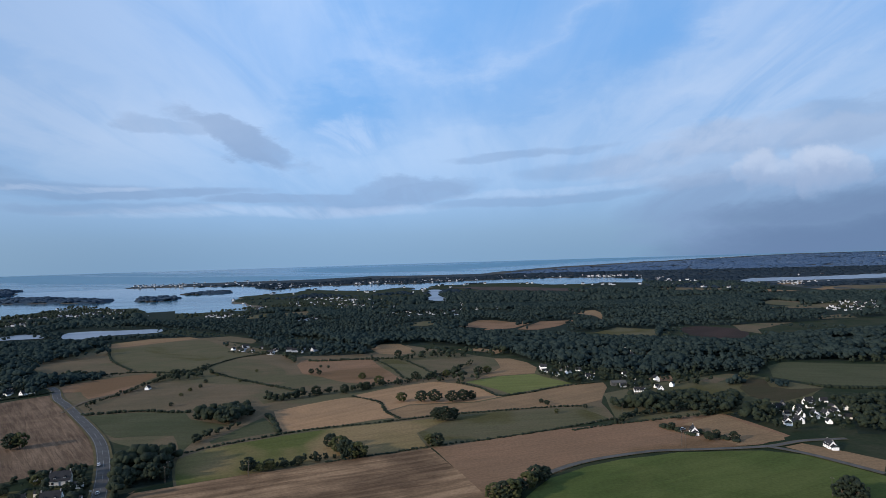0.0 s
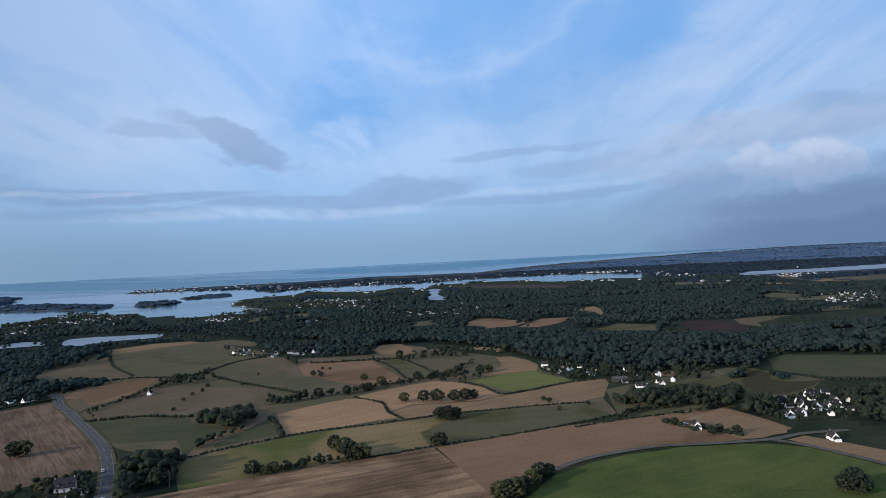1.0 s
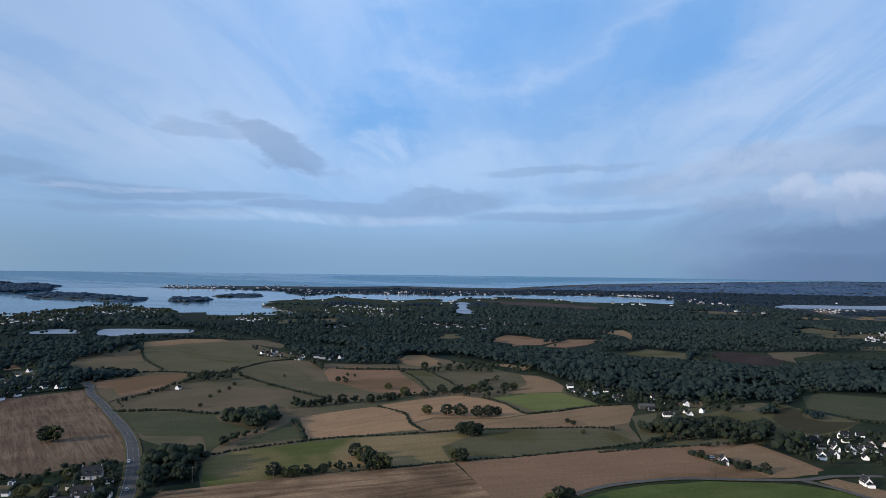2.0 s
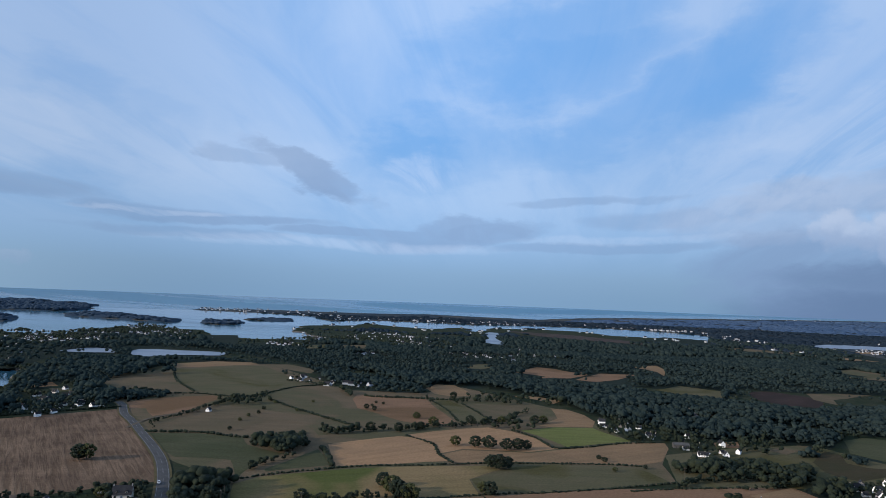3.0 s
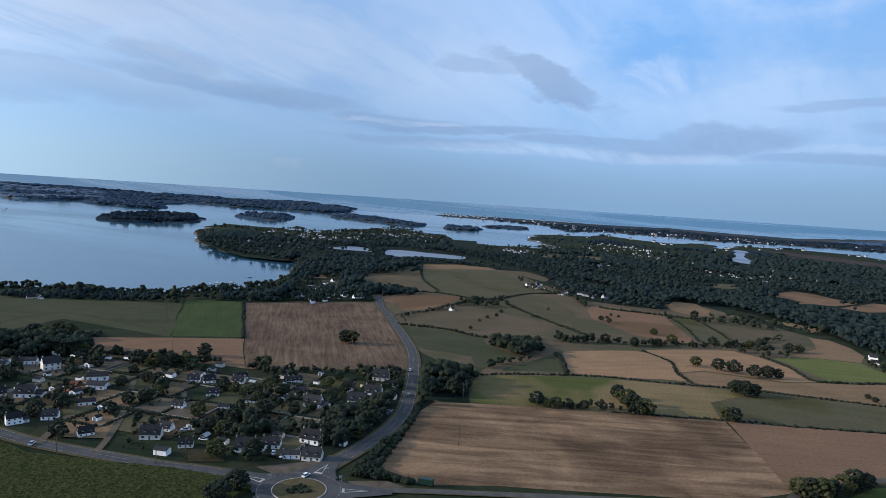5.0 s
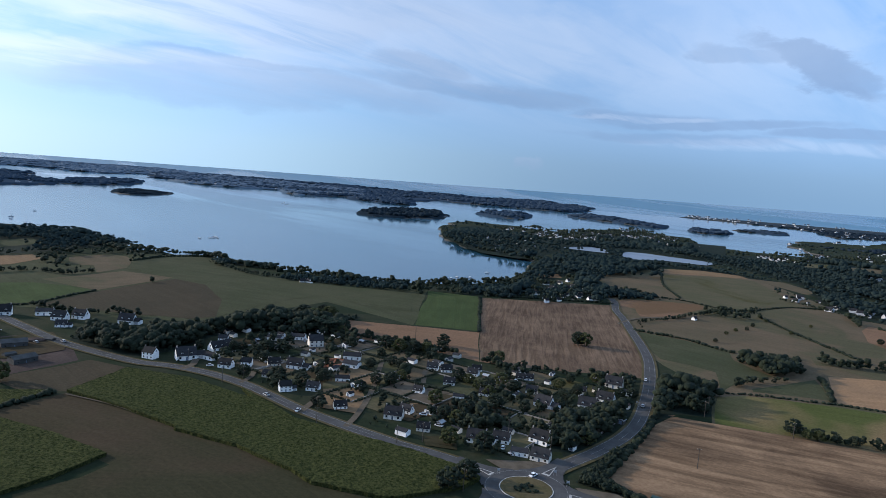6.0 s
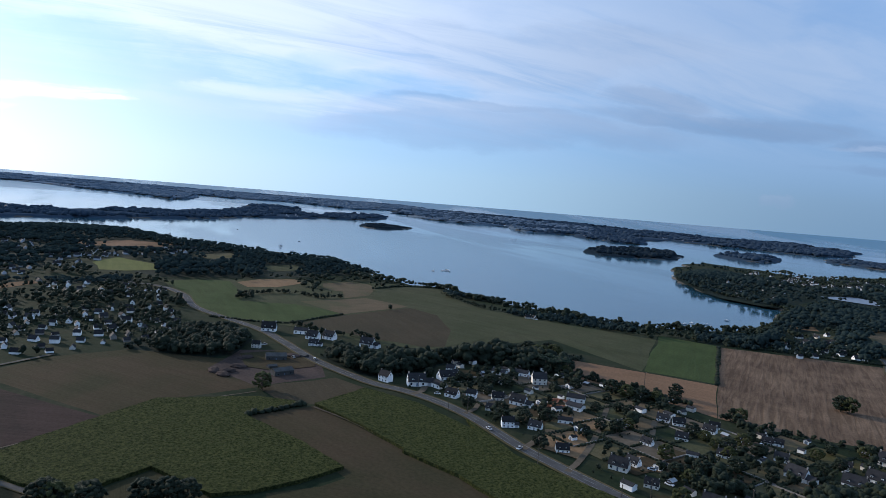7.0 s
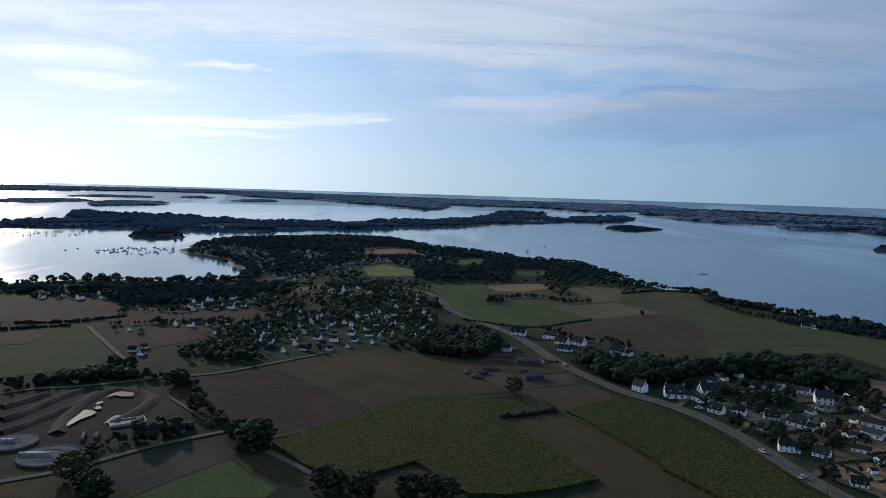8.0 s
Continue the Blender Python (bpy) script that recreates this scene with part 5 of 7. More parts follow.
def shrink(x, y):
    d = math.hypot(x, y)
    return 1.0 if d <= NEAR else (NEAR + REACH * (1 - NEAR / d)) / d


def part(name, bm, material, parent=None, label="", smooth=False):
    """Links a bmesh as one mesh object, under a thing or a part."""
    me = bpy.data.meshes.new(name)
    bm.to_mesh(me)
    bm.free()
    for mt in material if isinstance(material, (list, tuple)) else [material]:
        me.materials.append(mt)
    if smooth:
        me.shade_smooth()
    ob = new(name, me)
    ob.parent = parent
    if label:
        ob["label"] = label
    return ob


def raw(name, verts, faces, material, parent=None, smooth=False, slots=None):
    me = bpy.data.meshes.new(name)
    me.from_pydata([tuple(v) for v in verts], [], faces)
    for mt in material if isinstance(material, (list, tuple)) else [material]:
        me.materials.append(mt)
    if slots is not None:
        me.polygons.foreach_set("material_index", slots)
    if smooth:
        me.shade_smooth()
    me.update()
    ob = new(name, me)
    ob.parent = parent
    return ob


def inside(poly, x, y):
    c, j = False, len(poly) - 1
    for i in range(len(poly)):
        (xi, yi), (xj, yj) = poly[i], poly[j]
        if (yi > y) != (yj > y) and x < (xj - xi) * (y - yi) / (yj - yi) + xi:
            c = not c
        j = i
    return c


def area(poly):
    return 0.5 * sum(a[0] * b[1] - b[0] * a[1] for a, b in zip(poly, poly[1:] + poly[:1]))


def ragged(poly, share, amount, seed=0.0):
    """The outline with its sides cut into short, slightly uneven pieces."""
    out = []
    for (x0, y0), (x1, y1) in zip(poly, poly[1:] + poly[:1]):
        n = max(1, min(24, int(math.hypot(x1 - x0, y1 - y0) / max(share * (math.hypot(x0, y0) + 60), 4))))
        ln = math.hypot(x1 - x0, y1 - y0) or 1.0
        for k in range(n):
            f = k / n
            x, y = x0 + (x1 - x0) * f, y0 + (y1 - y0) * f
            o = noise.noise(Vector((x * 0.02, y * 0.02, seed))) * amount * min(1.0, ln / 40) * (1 if k else 0.3) * (math.hypot(x, y) / 500 + 0.2)
            out.append((x - (y1 - y0) / ln * o, y + (x1 - x0) / ln * o))
    return out


from mathutils.geometry import delaunay_2d_cdt


def sheet(name, poly, h, material, fine=0.09, skirt=None, skirt_mat=None):
    """A flat sheet over a polygon of the plan, with enough points in it to follow the rim."""
    if area(poly) < 0:
        poly = poly[::-1]
    pts = [Vector(p) for p in poly]
    n = len(pts)
    far = max(math.hypot(*p) for p in poly)
    if far > 1500:
        xs, ys = [p[0] for p in poly], [p[1] for p in poly]
        d = 700.0
        while d < 25000:
            steps = int(2 * math.pi / fine)
            for k in range(steps):
                a = 2 * math.pi * (k + 0.5 * (int(d) % 2)) / steps
                x, y = d * math.sin(a), d * math.cos(a)
                if min(xs) < x < max(xs) and min(ys) < y < max(ys) and inside(poly, x, y):
                    pts.append(Vector((x, y)))
            d *= 1 + fine
    v, e, f, *_ = delaunay_2d_cdt(pts, [(i, (i + 1) % n) for i in range(n)], [], 1, 0.01)
    verts = [lay(p.x, p.y, h) for p in v]
    faces = [list(t) for t in f]
    slots = [0] * len(faces)
    if skirt:
        count = collections.Counter()
        for t in faces:
            for i in range(3):
                count[(t[i], t[(i + 1) % 3])] += 1
        rim = [k for k in count if (k[1], k[0]) not in count]
        down = {}
        for i, j in rim:
            for a, b in ((i, j), (j, i)):
                if a not in down:
                    dx, dy = (v[j] - v[i]) / ((v[j] - v[i]).length or 1)
                    down[a] = len(verts)
                    verts.append(lay(v[a].x + dy * skirt, v[a].y - dx * skirt, WATER - 2))
            faces.append([i, down[i], down[j], j])
            slots.append(1)
    return raw(name, verts, faces, [material] + ([skirt_mat] if skirt_mat else []), slots=slots if skirt_mat else None)


def ribbon(poly, width, h, side=0.0):
    """Faces of a band along a line of the plan; side shifts it to the right."""
    pts = smooth_line(poly)
    verts, faces = [], []
    for i, p in enumerate(pts):
        a, b = pts[max(i - 1, 0)], pts[min(i + 1, len(pts) - 1)]
        d = Vector((b[0] - a[0], b[1] - a[1]))
        d.normalize()
        w0, w1 = side - width / 2, side + width / 2
        verts += [lay(p[0] + d.y * w0, p[1] - d.x * w0, h), lay(p[0] + d.y * w1, p[1] - d.x * w1, h)]
        if i:
            k = 2 * i
            faces.append([k - 2, k - 1, k + 1, k])
    return verts, faces


def smooth_line(poly, step=6.0):
    """A Catmull-Rom line through the points."""
    out = []
    for i in range(len(poly) - 1):
        p0, p1, p2, p3 = [Vector(poly[min(max(k, 0), len(poly) - 1)]) for k in (i - 1, i, i + 1, i + 2)]
        n = max(2, int((p2 - p1).length / step))
        for k in range(n):
            s = k / n
            q = 0.5 * ((2 * p1) + (p2 - p0) * s + (2 * p0 - 5 * p1 + 4 * p2 - p3) * s * s + (3 * p1 - p0 - 3 * p2 + p3) * s ** 3)
            out.append((q.x, q.y))
    return out + [tuple(poly[-1])]


# ---- sea and land ----
def sea():
    verts, faces = [lay(0, 0, WATER)], []
    rings = [300, 800, 1400, 2000, 2200] + [2200 * 1.06 ** k for k in range(1, 42)]
    rings = [d for d in rings if d < 24500] + [24600]
    n = 240
    for d in rings:
        verts += [lay(d * math.sin(2 * math.pi * k / n), d * math.cos(2 * math.pi * k / n), WATER) for k in range(n)]
    faces += [[0, 1 + (k + 1) % n, 1 + k] for k in range(n)]
    for j in range(len(rings) - 1):
        a, b = 1 + j * n, 1 + (j + 1) * n
        faces += [[a + k, a + (k + 1) % n, b + (k + 1) % n, b + k] for k in range(n)]
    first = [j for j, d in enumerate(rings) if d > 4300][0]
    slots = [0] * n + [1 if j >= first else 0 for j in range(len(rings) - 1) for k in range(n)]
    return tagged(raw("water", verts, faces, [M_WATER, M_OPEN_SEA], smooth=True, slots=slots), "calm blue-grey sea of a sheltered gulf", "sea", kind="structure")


sea()
tagged(sheet("ground", ragged(MAIN, 0.03, 12.0, 1.0), 0.0, M_GROUND, 0.05, 4.0, M_SHORE), "rough grass and scrub land reaching the shore", "ground", kind="structure")
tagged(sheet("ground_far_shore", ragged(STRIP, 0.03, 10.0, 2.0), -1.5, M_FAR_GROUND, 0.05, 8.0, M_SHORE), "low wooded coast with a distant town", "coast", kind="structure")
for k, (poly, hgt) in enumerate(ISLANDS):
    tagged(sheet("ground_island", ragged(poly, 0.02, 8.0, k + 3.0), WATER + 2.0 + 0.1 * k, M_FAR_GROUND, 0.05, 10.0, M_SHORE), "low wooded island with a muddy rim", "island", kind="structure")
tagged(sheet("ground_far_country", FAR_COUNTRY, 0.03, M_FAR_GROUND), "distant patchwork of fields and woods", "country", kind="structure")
for k, poly in enumerate(PONDS):
    poly = smooth_line(poly + poly[:1], 1.5 if math.hypot(*poly[0]) < 600 else 20.0)[:-1]
    tagged(sheet("water_pond", ragged(poly, 0.01, 3.0, k + 9.0), 0.85, M_LAGOON if math.hypot(*poly[0]) > 600 else M_POND), "shallow pale pond of still water", "pond", kind="structure")

look_of = {}
for i, (kind, angle, poly) in enumerate(FIELDS):
    key = (kind, angle // 4)
    if key not in look_of:
        a, b, stripe, step = FIELD_LOOK[kind]
        look_of[key] = ground_material("field_" + kind, a, b, 45.0 if kind != "mixed" else 60.0, 1.8, stripe=stripe, stripe_step=step, angle=angle, patch=FIELD_PATCH.get(kind), tracks=kind in ("brown", "umber", "tan", "orange", "rust"), run=0.014 if kind == "stubble" else 0.025 if kind == "ploughed" else 0.012)
    tagged(sheet("field", ragged(poly, 0.03, 2.0, i + 20.0), 0.03 + 0.002 * i, look_of[key]), FIELD_WORDS[kind], "field", kind="structure")

for i, (kind, poly) in enumerate(PASTURES):
    tagged(sheet("field", ragged(poly, 0.03, 2.0, i + 90.0), 0.014 + 0.004 * i, look_of[[k for k in look_of if k[0] == kind][0]]), FIELD_WORDS[kind], "field", kind="structure")

# ---- roads ----
ROAD_LOOK = {"main": (M_ASPHALT, "two-lane grey asphalt road with white edge lines"), "lane": (M_LANE, "narrow worn asphalt country lane"), "track": (M_TRACK, "pale gravel farm track"), "drive": (M_TRACK, "pale gravel driveway between gardens")}
for i, (line, width, kind) in enumerate(ROADS):
    mt, words = ROAD_LOOK[kind]
    if kind in ("main", "lane"):
        v, f = ribbon(line, width + (3.0 if kind == "main" else 1.0), 0.42 + 0.002 * i)
        tagged(raw("verge", v, f, M_VERGE), "dry grass and gravel road verge", "verge", kind="structure")
    v, f = ribbon(line, width, 0.47 + 0.002 * i)
    rd = tagged(raw("road", v, f, mt), words, "road", kind="structure")
    if kind == "main":
        for s in (-width / 2 + 0.5, width / 2 - 0.5):
            v, f = ribbon(line, 0.15, 0.52 + 0.002 * i, s)
            raw("edge_line", v, f, M_PAINT, rd)
        v, f = ribbon(line, 0.14, 0.52 + 0.002 * i)
        raw("centre_line", v, [q for k, q in enumerate(f) if k % 4 < 2], M_PAINT, rd)


def disc(r0, r1, cx, cy, h, n=64):
    verts = [(cx + r * math.sin(2 * math.pi * k / n), cy + r * math.cos(2 * math.pi * k / n), h) for r in (r0, r1) for k in range(n)]
    return verts, [[k, n + k, n + (k + 1) % n, (k + 1) % n] for k in range(n)]


cx, cy = RING[0]
v, f = disc(0.05, 16.6, cx, cy, 0.60)
ring = tagged(raw("road_roundabout", v, f, M_ASPHALT), "grey asphalt roundabout with white painted edges", "roundabout", kind="structure")
v, f = disc(15.95, 16.08, cx, cy, 0.62)
raw("edge_line", v, f, M_PAINT, ring)

for line, width, kind in ROADS:
    if kind != "drive" and math.hypot(line[0][0] - cx, line[0][1] - cy) < 2:
        o, d = Vector((cx, cy)), (Vector(line[1]) - Vector(line[0])).normalized()
        n = Vector((d.y, -d.x))
        rim = [(13.5, 11.0), (17.5, 7.6), (22.0, 5.4), (28.0, 4.2), (36.0, width / 2 + 0.2)]
        verts = [o + d * s + n * w * k for k in (-1, 1) for s, w in rim]
        m = len(rim)
        raw("road_mouth", [(p.x, p.y, 0.585) for p in verts], [[i, i + 1, m + i + 1, m + i] for i in range(m - 1)], M_ASPHALT, ring)

# ---- woods ----
def blob(rnd, lumps=1):
    """Corners and triangles of a small uneven clump of leaves, about 1 across."""
    t = (1 + 5 ** 0.5) / 2
    base = [(-1, t, 0), (1, t, 0), (-1, -t, 0), (1, -t, 0), (0, -1, t), (0, 1, t), (0, -1, -t), (0, 1, -t), (t, 0, -1), (t, 0, 1), (-t, 0, -1), (-t, 0, 1)]
    fs = [(0, 11, 5), (0, 5, 1), (0, 1, 7), (0, 7, 10), (0, 10, 11), (1, 5, 9), (5, 11, 4), (11, 10, 2), (10, 7, 6), (7, 1, 8), (3, 9, 4), (3, 4, 2), (3, 2, 6), (3, 6, 8), (3, 8, 9), (4, 9, 5), (2, 4, 11), (6, 2, 10), (8, 6, 7), (9, 8, 1)]
    vs = [Vector(b).normalized() * 0.5 * rnd.uniform(0.75, 1.2) for b in base]
    return vs, fs


RND = random.Random(7)
BLOBS = [blob(RND) for _ in range(24)]


class Clumps:
    """Gathers many clumps of leaves into one mesh."""

    def __init__(self):
        self.v, self.f = [], []

    def add(self, rnd, x, y, z, wide, tall):
        vs, fs = rnd.choice(BLOBS)
        a = rnd.uniform(0, 6.283)
        c, s = math.cos(a), math.sin(a)
        n = len(self.v)
        k = shrink(x, y)
        o = lay(x, y, z)
        self.v += [(o.x + k * wide * (c * p.x - s * p.y), o.y + k * wide * (s * p.x + c * p.y), o.z + k * tall * p.z) for p in vs]
        self.f += [(n + i, n + j, n + m) for i, j, m in fs]

    def done(self, name, material, smooth=True):
        return raw(name, self.v, self.f, material, smooth=smooth)


def hides_water(x, y, h):
    """Whether a tree there would stand before open water."""
    q = EYE / (EYE - 2.0 * h)
    return not any(inside(land, x * q, y * q) for land in (MAIN, STRIP, FAR_COUNTRY))


def tree_clumps(cl, rnd, x, y, h, ground=0.0, grow=1.0):
    """One tree of a wood: a few clumps; more of them where it stands nearer."""
    d = math.hypot(x, y)
    h = h * rnd.uniform(0.7, 1.2) * (1 + 0.35 * noise.noise(Vector((x, y, 21)) / (45 if d < 900 else 110)))
    w = h * rnd.uniform(0.55, 1.1) / max(grow, 0.3) ** 0.7
    if d > 1500:
        cl.add(rnd, x, y, ground + h * 0.42, w * 1.5, h * 1.0)
        return
    n = 14 if d < 480 else 6 if d < 800 else 3 if d < 1150 else 2
    for _ in range(n):
        a, q = rnd.uniform(0, 6.283), rnd.uniform(0.05, 0.36) * w
        z = h * (rnd.uniform(0.3, 0.86) if n > 5 else rnd.uniform(0.45, 0.82))
        s = w * (rnd.uniform(0.22, 0.6) * (1.15 if n < 10 else 1.0) if n > 4 else rnd.uniform(0.5, 0.95))
        cl.add(rnd, x + q * math.cos(a), y + q * math.sin(a), ground + z, s, s * (rnd.uniform(0.7, 1.0) if n > 5 else rnd.uniform(0.55, 0.8)))


def fill(poly, step, rnd):
    xs, ys = [p[0] for p in poly], [p[1] for p in poly]
    y = min(ys)
    while y < max(ys):
        x = min(xs)
        while x < max(xs):
            px, py = x + rnd.uniform(-0.5, 0.5) * step, y + rnd.uniform(-0.5, 0.5) * step
            if inside(poly, px, py):
                yield px, py
            x += step
        y += step


CLEAR = [(f[2], f[0]) for f in FIELDS]


def open_ground(x, y, polys):
    return any(inside(p, x, y) for p in polys)


def near_road(x, y):
    return any((x - px) ** 2 + (y - py) ** 2 < 60 for px, py in ROAD_POINTS)


ROAD_POINTS = [p for line, w, k in ROADS for p in smooth_line(line) if math.hypot(*p) < 900]
class TownMap:
    """Whether a place of the plan lies in a town."""

    def __contains__(self, p):
        return any(inside(poly, *p) for n, poly in TOWNS)


TOWN_MAP = TownMap()
rnd = random.Random(11)
for i, (h, dens, poly) in enumerate(WOODS):
    cl = Clumps()
    mid = sum(math.hypot(*p) for p in poly) / len(poly)
    xs, ys = [p[0] for p in poly], [p[1] for p in poly]
    clear = [f[2] for f in FIELDS if min(p[0] for p in f[2]) < max(xs) and max(p[0] for p in f[2]) > min(xs) and min(p[1] for p in f[2]) < max(ys) and max(p[1] for p in f[2]) > min(ys)] + PONDS
    step = h * (0.52 if mid < 600 else 0.62 if mid < 900 else 0.85 if mid < 1500 else 1.6 if mid < 2600 else 3.5) / math.sqrt(dens)
    for x, y in fill(poly, step, rnd):
        d = math.hypot(x, y)
        grow = 1.0
        if mid < 1500:
            grow = next((g for g in (1.0, 0.6, 0.35, 0.2) if inside(poly, x * EYE / (EYE - 0.85 * h * g), y * EYE / (EYE - 0.85 * h * g))), 0.15)
            grow = max(grow, 0.5 if mid > 700 else 0.15)
        q = EYE / (EYE - 0.85 * h * grow)
        if mid > 700 and noise.noise(Vector((x, y, 5)) / 75) < -0.42:
            continue
        if mid > 1300 and hides_water(x, y, h):
            continue
        if not open_ground(x, y, clear) and not near_road(x, y) and not (d > 450 and open_ground(x * q, y * q, clear)) and not ((x * q, y * q) in TOWN_MAP and rnd.random() < 0.75):
            tree_clumps(cl, rnd, x, y, h * grow * (1.0 if mid < 1500 else 1.1), 0.0, grow)
    # farther woods take the leaf colours with more haze painted in
    if cl.v:
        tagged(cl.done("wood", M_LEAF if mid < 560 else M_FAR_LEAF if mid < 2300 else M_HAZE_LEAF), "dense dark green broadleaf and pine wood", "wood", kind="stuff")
for i, (h, dens, poly) in enumerate(WOODS):
    if dens > 0.5:
        tagged(sheet("ground_wood_floor", poly, 0.004 + 0.0003 * i, M_UNDER), "undergrowth under trees, coloured dark to imitate shade", "wood floor", kind="structure")
# trees along the mainland's shore
cl = Clumps()
for x, y in smooth_line(MAIN[:64], 7.0):
    d = math.hypot(x, y)
    if d < 1700 and noise.noise(Vector((x, y, 3)) / 90) > -0.35:
        for _ in range(4 if d > 1200 else 5):
            px, py = x + rnd.uniform(-16, 16), y + rnd.uniform(-16, 16)
            if inside(MAIN, px, py) and not open_ground(px, py, [f[2] for f in FIELDS]):
                tree_clumps(cl, rnd, px, py, 8.0, -2.0)
tagged(cl.done("shore_wood", M_LEAF), "belt of dark trees along the shore", "wood", kind="stuff")
# trees over all the remaining rough ground, thinner with distance
cn, cl = Clumps(), Clumps()
boxes = [(min(q[0] for q in poly), max(q[0] for q in poly), min(q[1] for q in poly), max(q[1] for q in poly), poly) for poly in [w[2] for w in WOODS] + [f[2] for f in FIELDS] + PONDS + [t[1] for t in TOWNS] + CROPS + [VILLAGE]]
keep_clear = boxes[len(WOODS):len(WOODS) + len(FIELDS) + len(PONDS)]


def within(x, y, items):
    return any(x0 < x < x1 and y0 < y < y1 and inside(poly, x, y) for x0, x1, y0, y1, poly in items)


d = 620.0
while d < 2400:
    gap = 0.0125
    a = -2.2
    while a < 0.8:
        aa, dd = a + rnd.uniform(-0.5, 0.5) * gap, d * rnd.uniform(1 - gap / 2, 1 + gap / 2)
        x, y = dd * math.sin(aa), dd * math.cos(aa)
        a += gap
        if not inside(MAIN, x, y) or within(x, y, boxes) or near_road(x, y):
            continue
        if noise.noise(Vector((x, y, 31)) / 80) < -0.02:
            continue
        h = rnd.uniform(5, 9)
        q = EYE / (EYE - 0.9 * h)
        if within(x * q, y * q, keep_clear) or (not inside(MAIN, x * q, y * q) and rnd.random() < 0.75):
            h = 2.5
            q = EYE / (EYE - h)
            if within(x * q, y * q, keep_clear):
                continue
        tree_clumps(cn if d < 1000 else cl, rnd, x, y, h)
    d *= 1 + gap
tagged(cn.done("scattered_trees", M_LEAF), "scattered dark trees and thickets on rough ground", "trees", kind="stuff")
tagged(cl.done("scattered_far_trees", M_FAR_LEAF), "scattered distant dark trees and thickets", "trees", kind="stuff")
# far woods and hedged country towards the horizon, thick by bearing and distance
cl, cf = Clumps(), Clumps()
a = -32.0
while a < 44:
    d = 2300.0
    while d < 22000:
        aa, dd = radians(a + rnd.uniform(-0.25, 0.25)), d * rnd.uniform(0.985, 1.015)
        x, y = dd * math.sin(aa), dd * math.cos(aa)
        on = inside(MAIN, x, y) or inside(FAR_COUNTRY, x, y), inside(STRIP, x, y)
        if (on[0] or on[1]) and not hides_water(x, y, 9) and noise.noise(Vector((a * 0.35, math.log(d) * 9, 0))) > (-0.62 if on[0] else -0.45):
            if within(x, y, keep_clear) or within(x * 1.09, y * 1.09, keep_clear):
                d *= 1.017
                continue
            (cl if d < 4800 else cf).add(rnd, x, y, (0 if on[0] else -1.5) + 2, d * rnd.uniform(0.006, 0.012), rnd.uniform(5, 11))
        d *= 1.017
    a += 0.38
# both far materials carry painted haze, the farthest the palest
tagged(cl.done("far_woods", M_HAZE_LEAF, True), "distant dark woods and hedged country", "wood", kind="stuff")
tagged(cf.done("farthest_woods", M_HAZE_FAR, True), "distant woods along the horizon, haze painted into their colour", "wood", kind="stuff")
for k, (poly, hgt) in enumerate(ISLANDS):
    cl = Clumps()
    mid = sum(math.hypot(*p) for p in poly) / len(poly)
    # painted haze is strongest on the islands towards the sun
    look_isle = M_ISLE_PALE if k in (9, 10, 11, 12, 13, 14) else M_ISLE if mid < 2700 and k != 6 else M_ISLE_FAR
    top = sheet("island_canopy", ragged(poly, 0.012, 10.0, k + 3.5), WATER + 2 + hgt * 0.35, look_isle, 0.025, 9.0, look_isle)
    for vert in top.data.vertices:
        vert.co.z += hgt * 0.5 * noise.noise(vert.co / 55) * vert.co.xy.length / 3500
    top.data.shade_smooth()
    tagged(top, "wooded canopy of a low island", "wood", kind="stuff")
    bearings = [math.atan2(p[0], p[1]) for p in poly]
    if max(bearings) - min(bearings) > math.pi:
        bearings = [q % (2 * math.pi) for q in bearings]
    reach = [math.hypot(*p) for p in poly]
    size = math.sqrt(abs(area(poly)))
    d = min(reach)
    while d < max(reach):
        a = min(bearings)
        while a < max(bearings):
            aa, dd = a + rnd.uniform(-0.5, 0.5) * 0.0040, d * rnd.uniform(0.992, 1.008)
            x, y = dd * math.sin(aa), dd * math.cos(aa)
            if inside(poly, x, y) and noise.noise(Vector((x, y, 0)) / (size * 0.10 + 60)) > -0.25 and rnd.random() < 0.85:
                h = hgt * 1.35 * rnd.uniform(0.6, 1.2) * (1 + 0.45 * noise.noise(Vector((x, y, 2)) / 130))
                cl.add(rnd, x, y, WATER + 2 + h * 0.45, dd * rnd.uniform(0.0055, 0.011), h * 0.85)
            a += 0.0042
        d *= 1.016
    if cl.v:
        tagged(cl.done("island_wood", look_isle, True), "wood covering a low island, haze painted into its colour", "wood", kind="stuff")
for i, (h, line) in enumerate(HEDGES):
    cl = Clumps()
    pts = smooth_line(line, 3.0)
    for x, y in pts:
        d = math.hypot(x, y)
        for _ in range(2 if h > 3 else 1):
            hh = h * rnd.uniform(0.6, 1.2)
            if h > 3:
                if rnd.random() < 0.75:
                    tree_clumps(cl, rnd, x + rnd.uniform(-2, 2), y + rnd.uniform(-2, 2), hh)
            else:
                for _ in range(2):
                    cl.add(rnd, x + rnd.uniform(-1, 1), y + rnd.uniform(-1, 1), hh * 0.4, h * 0.8 + 1.2, hh * 1.1)
    tagged(cl.done("hedge", M_LEAF), "dark green uneven field hedge", "hedge", kind="stuff")

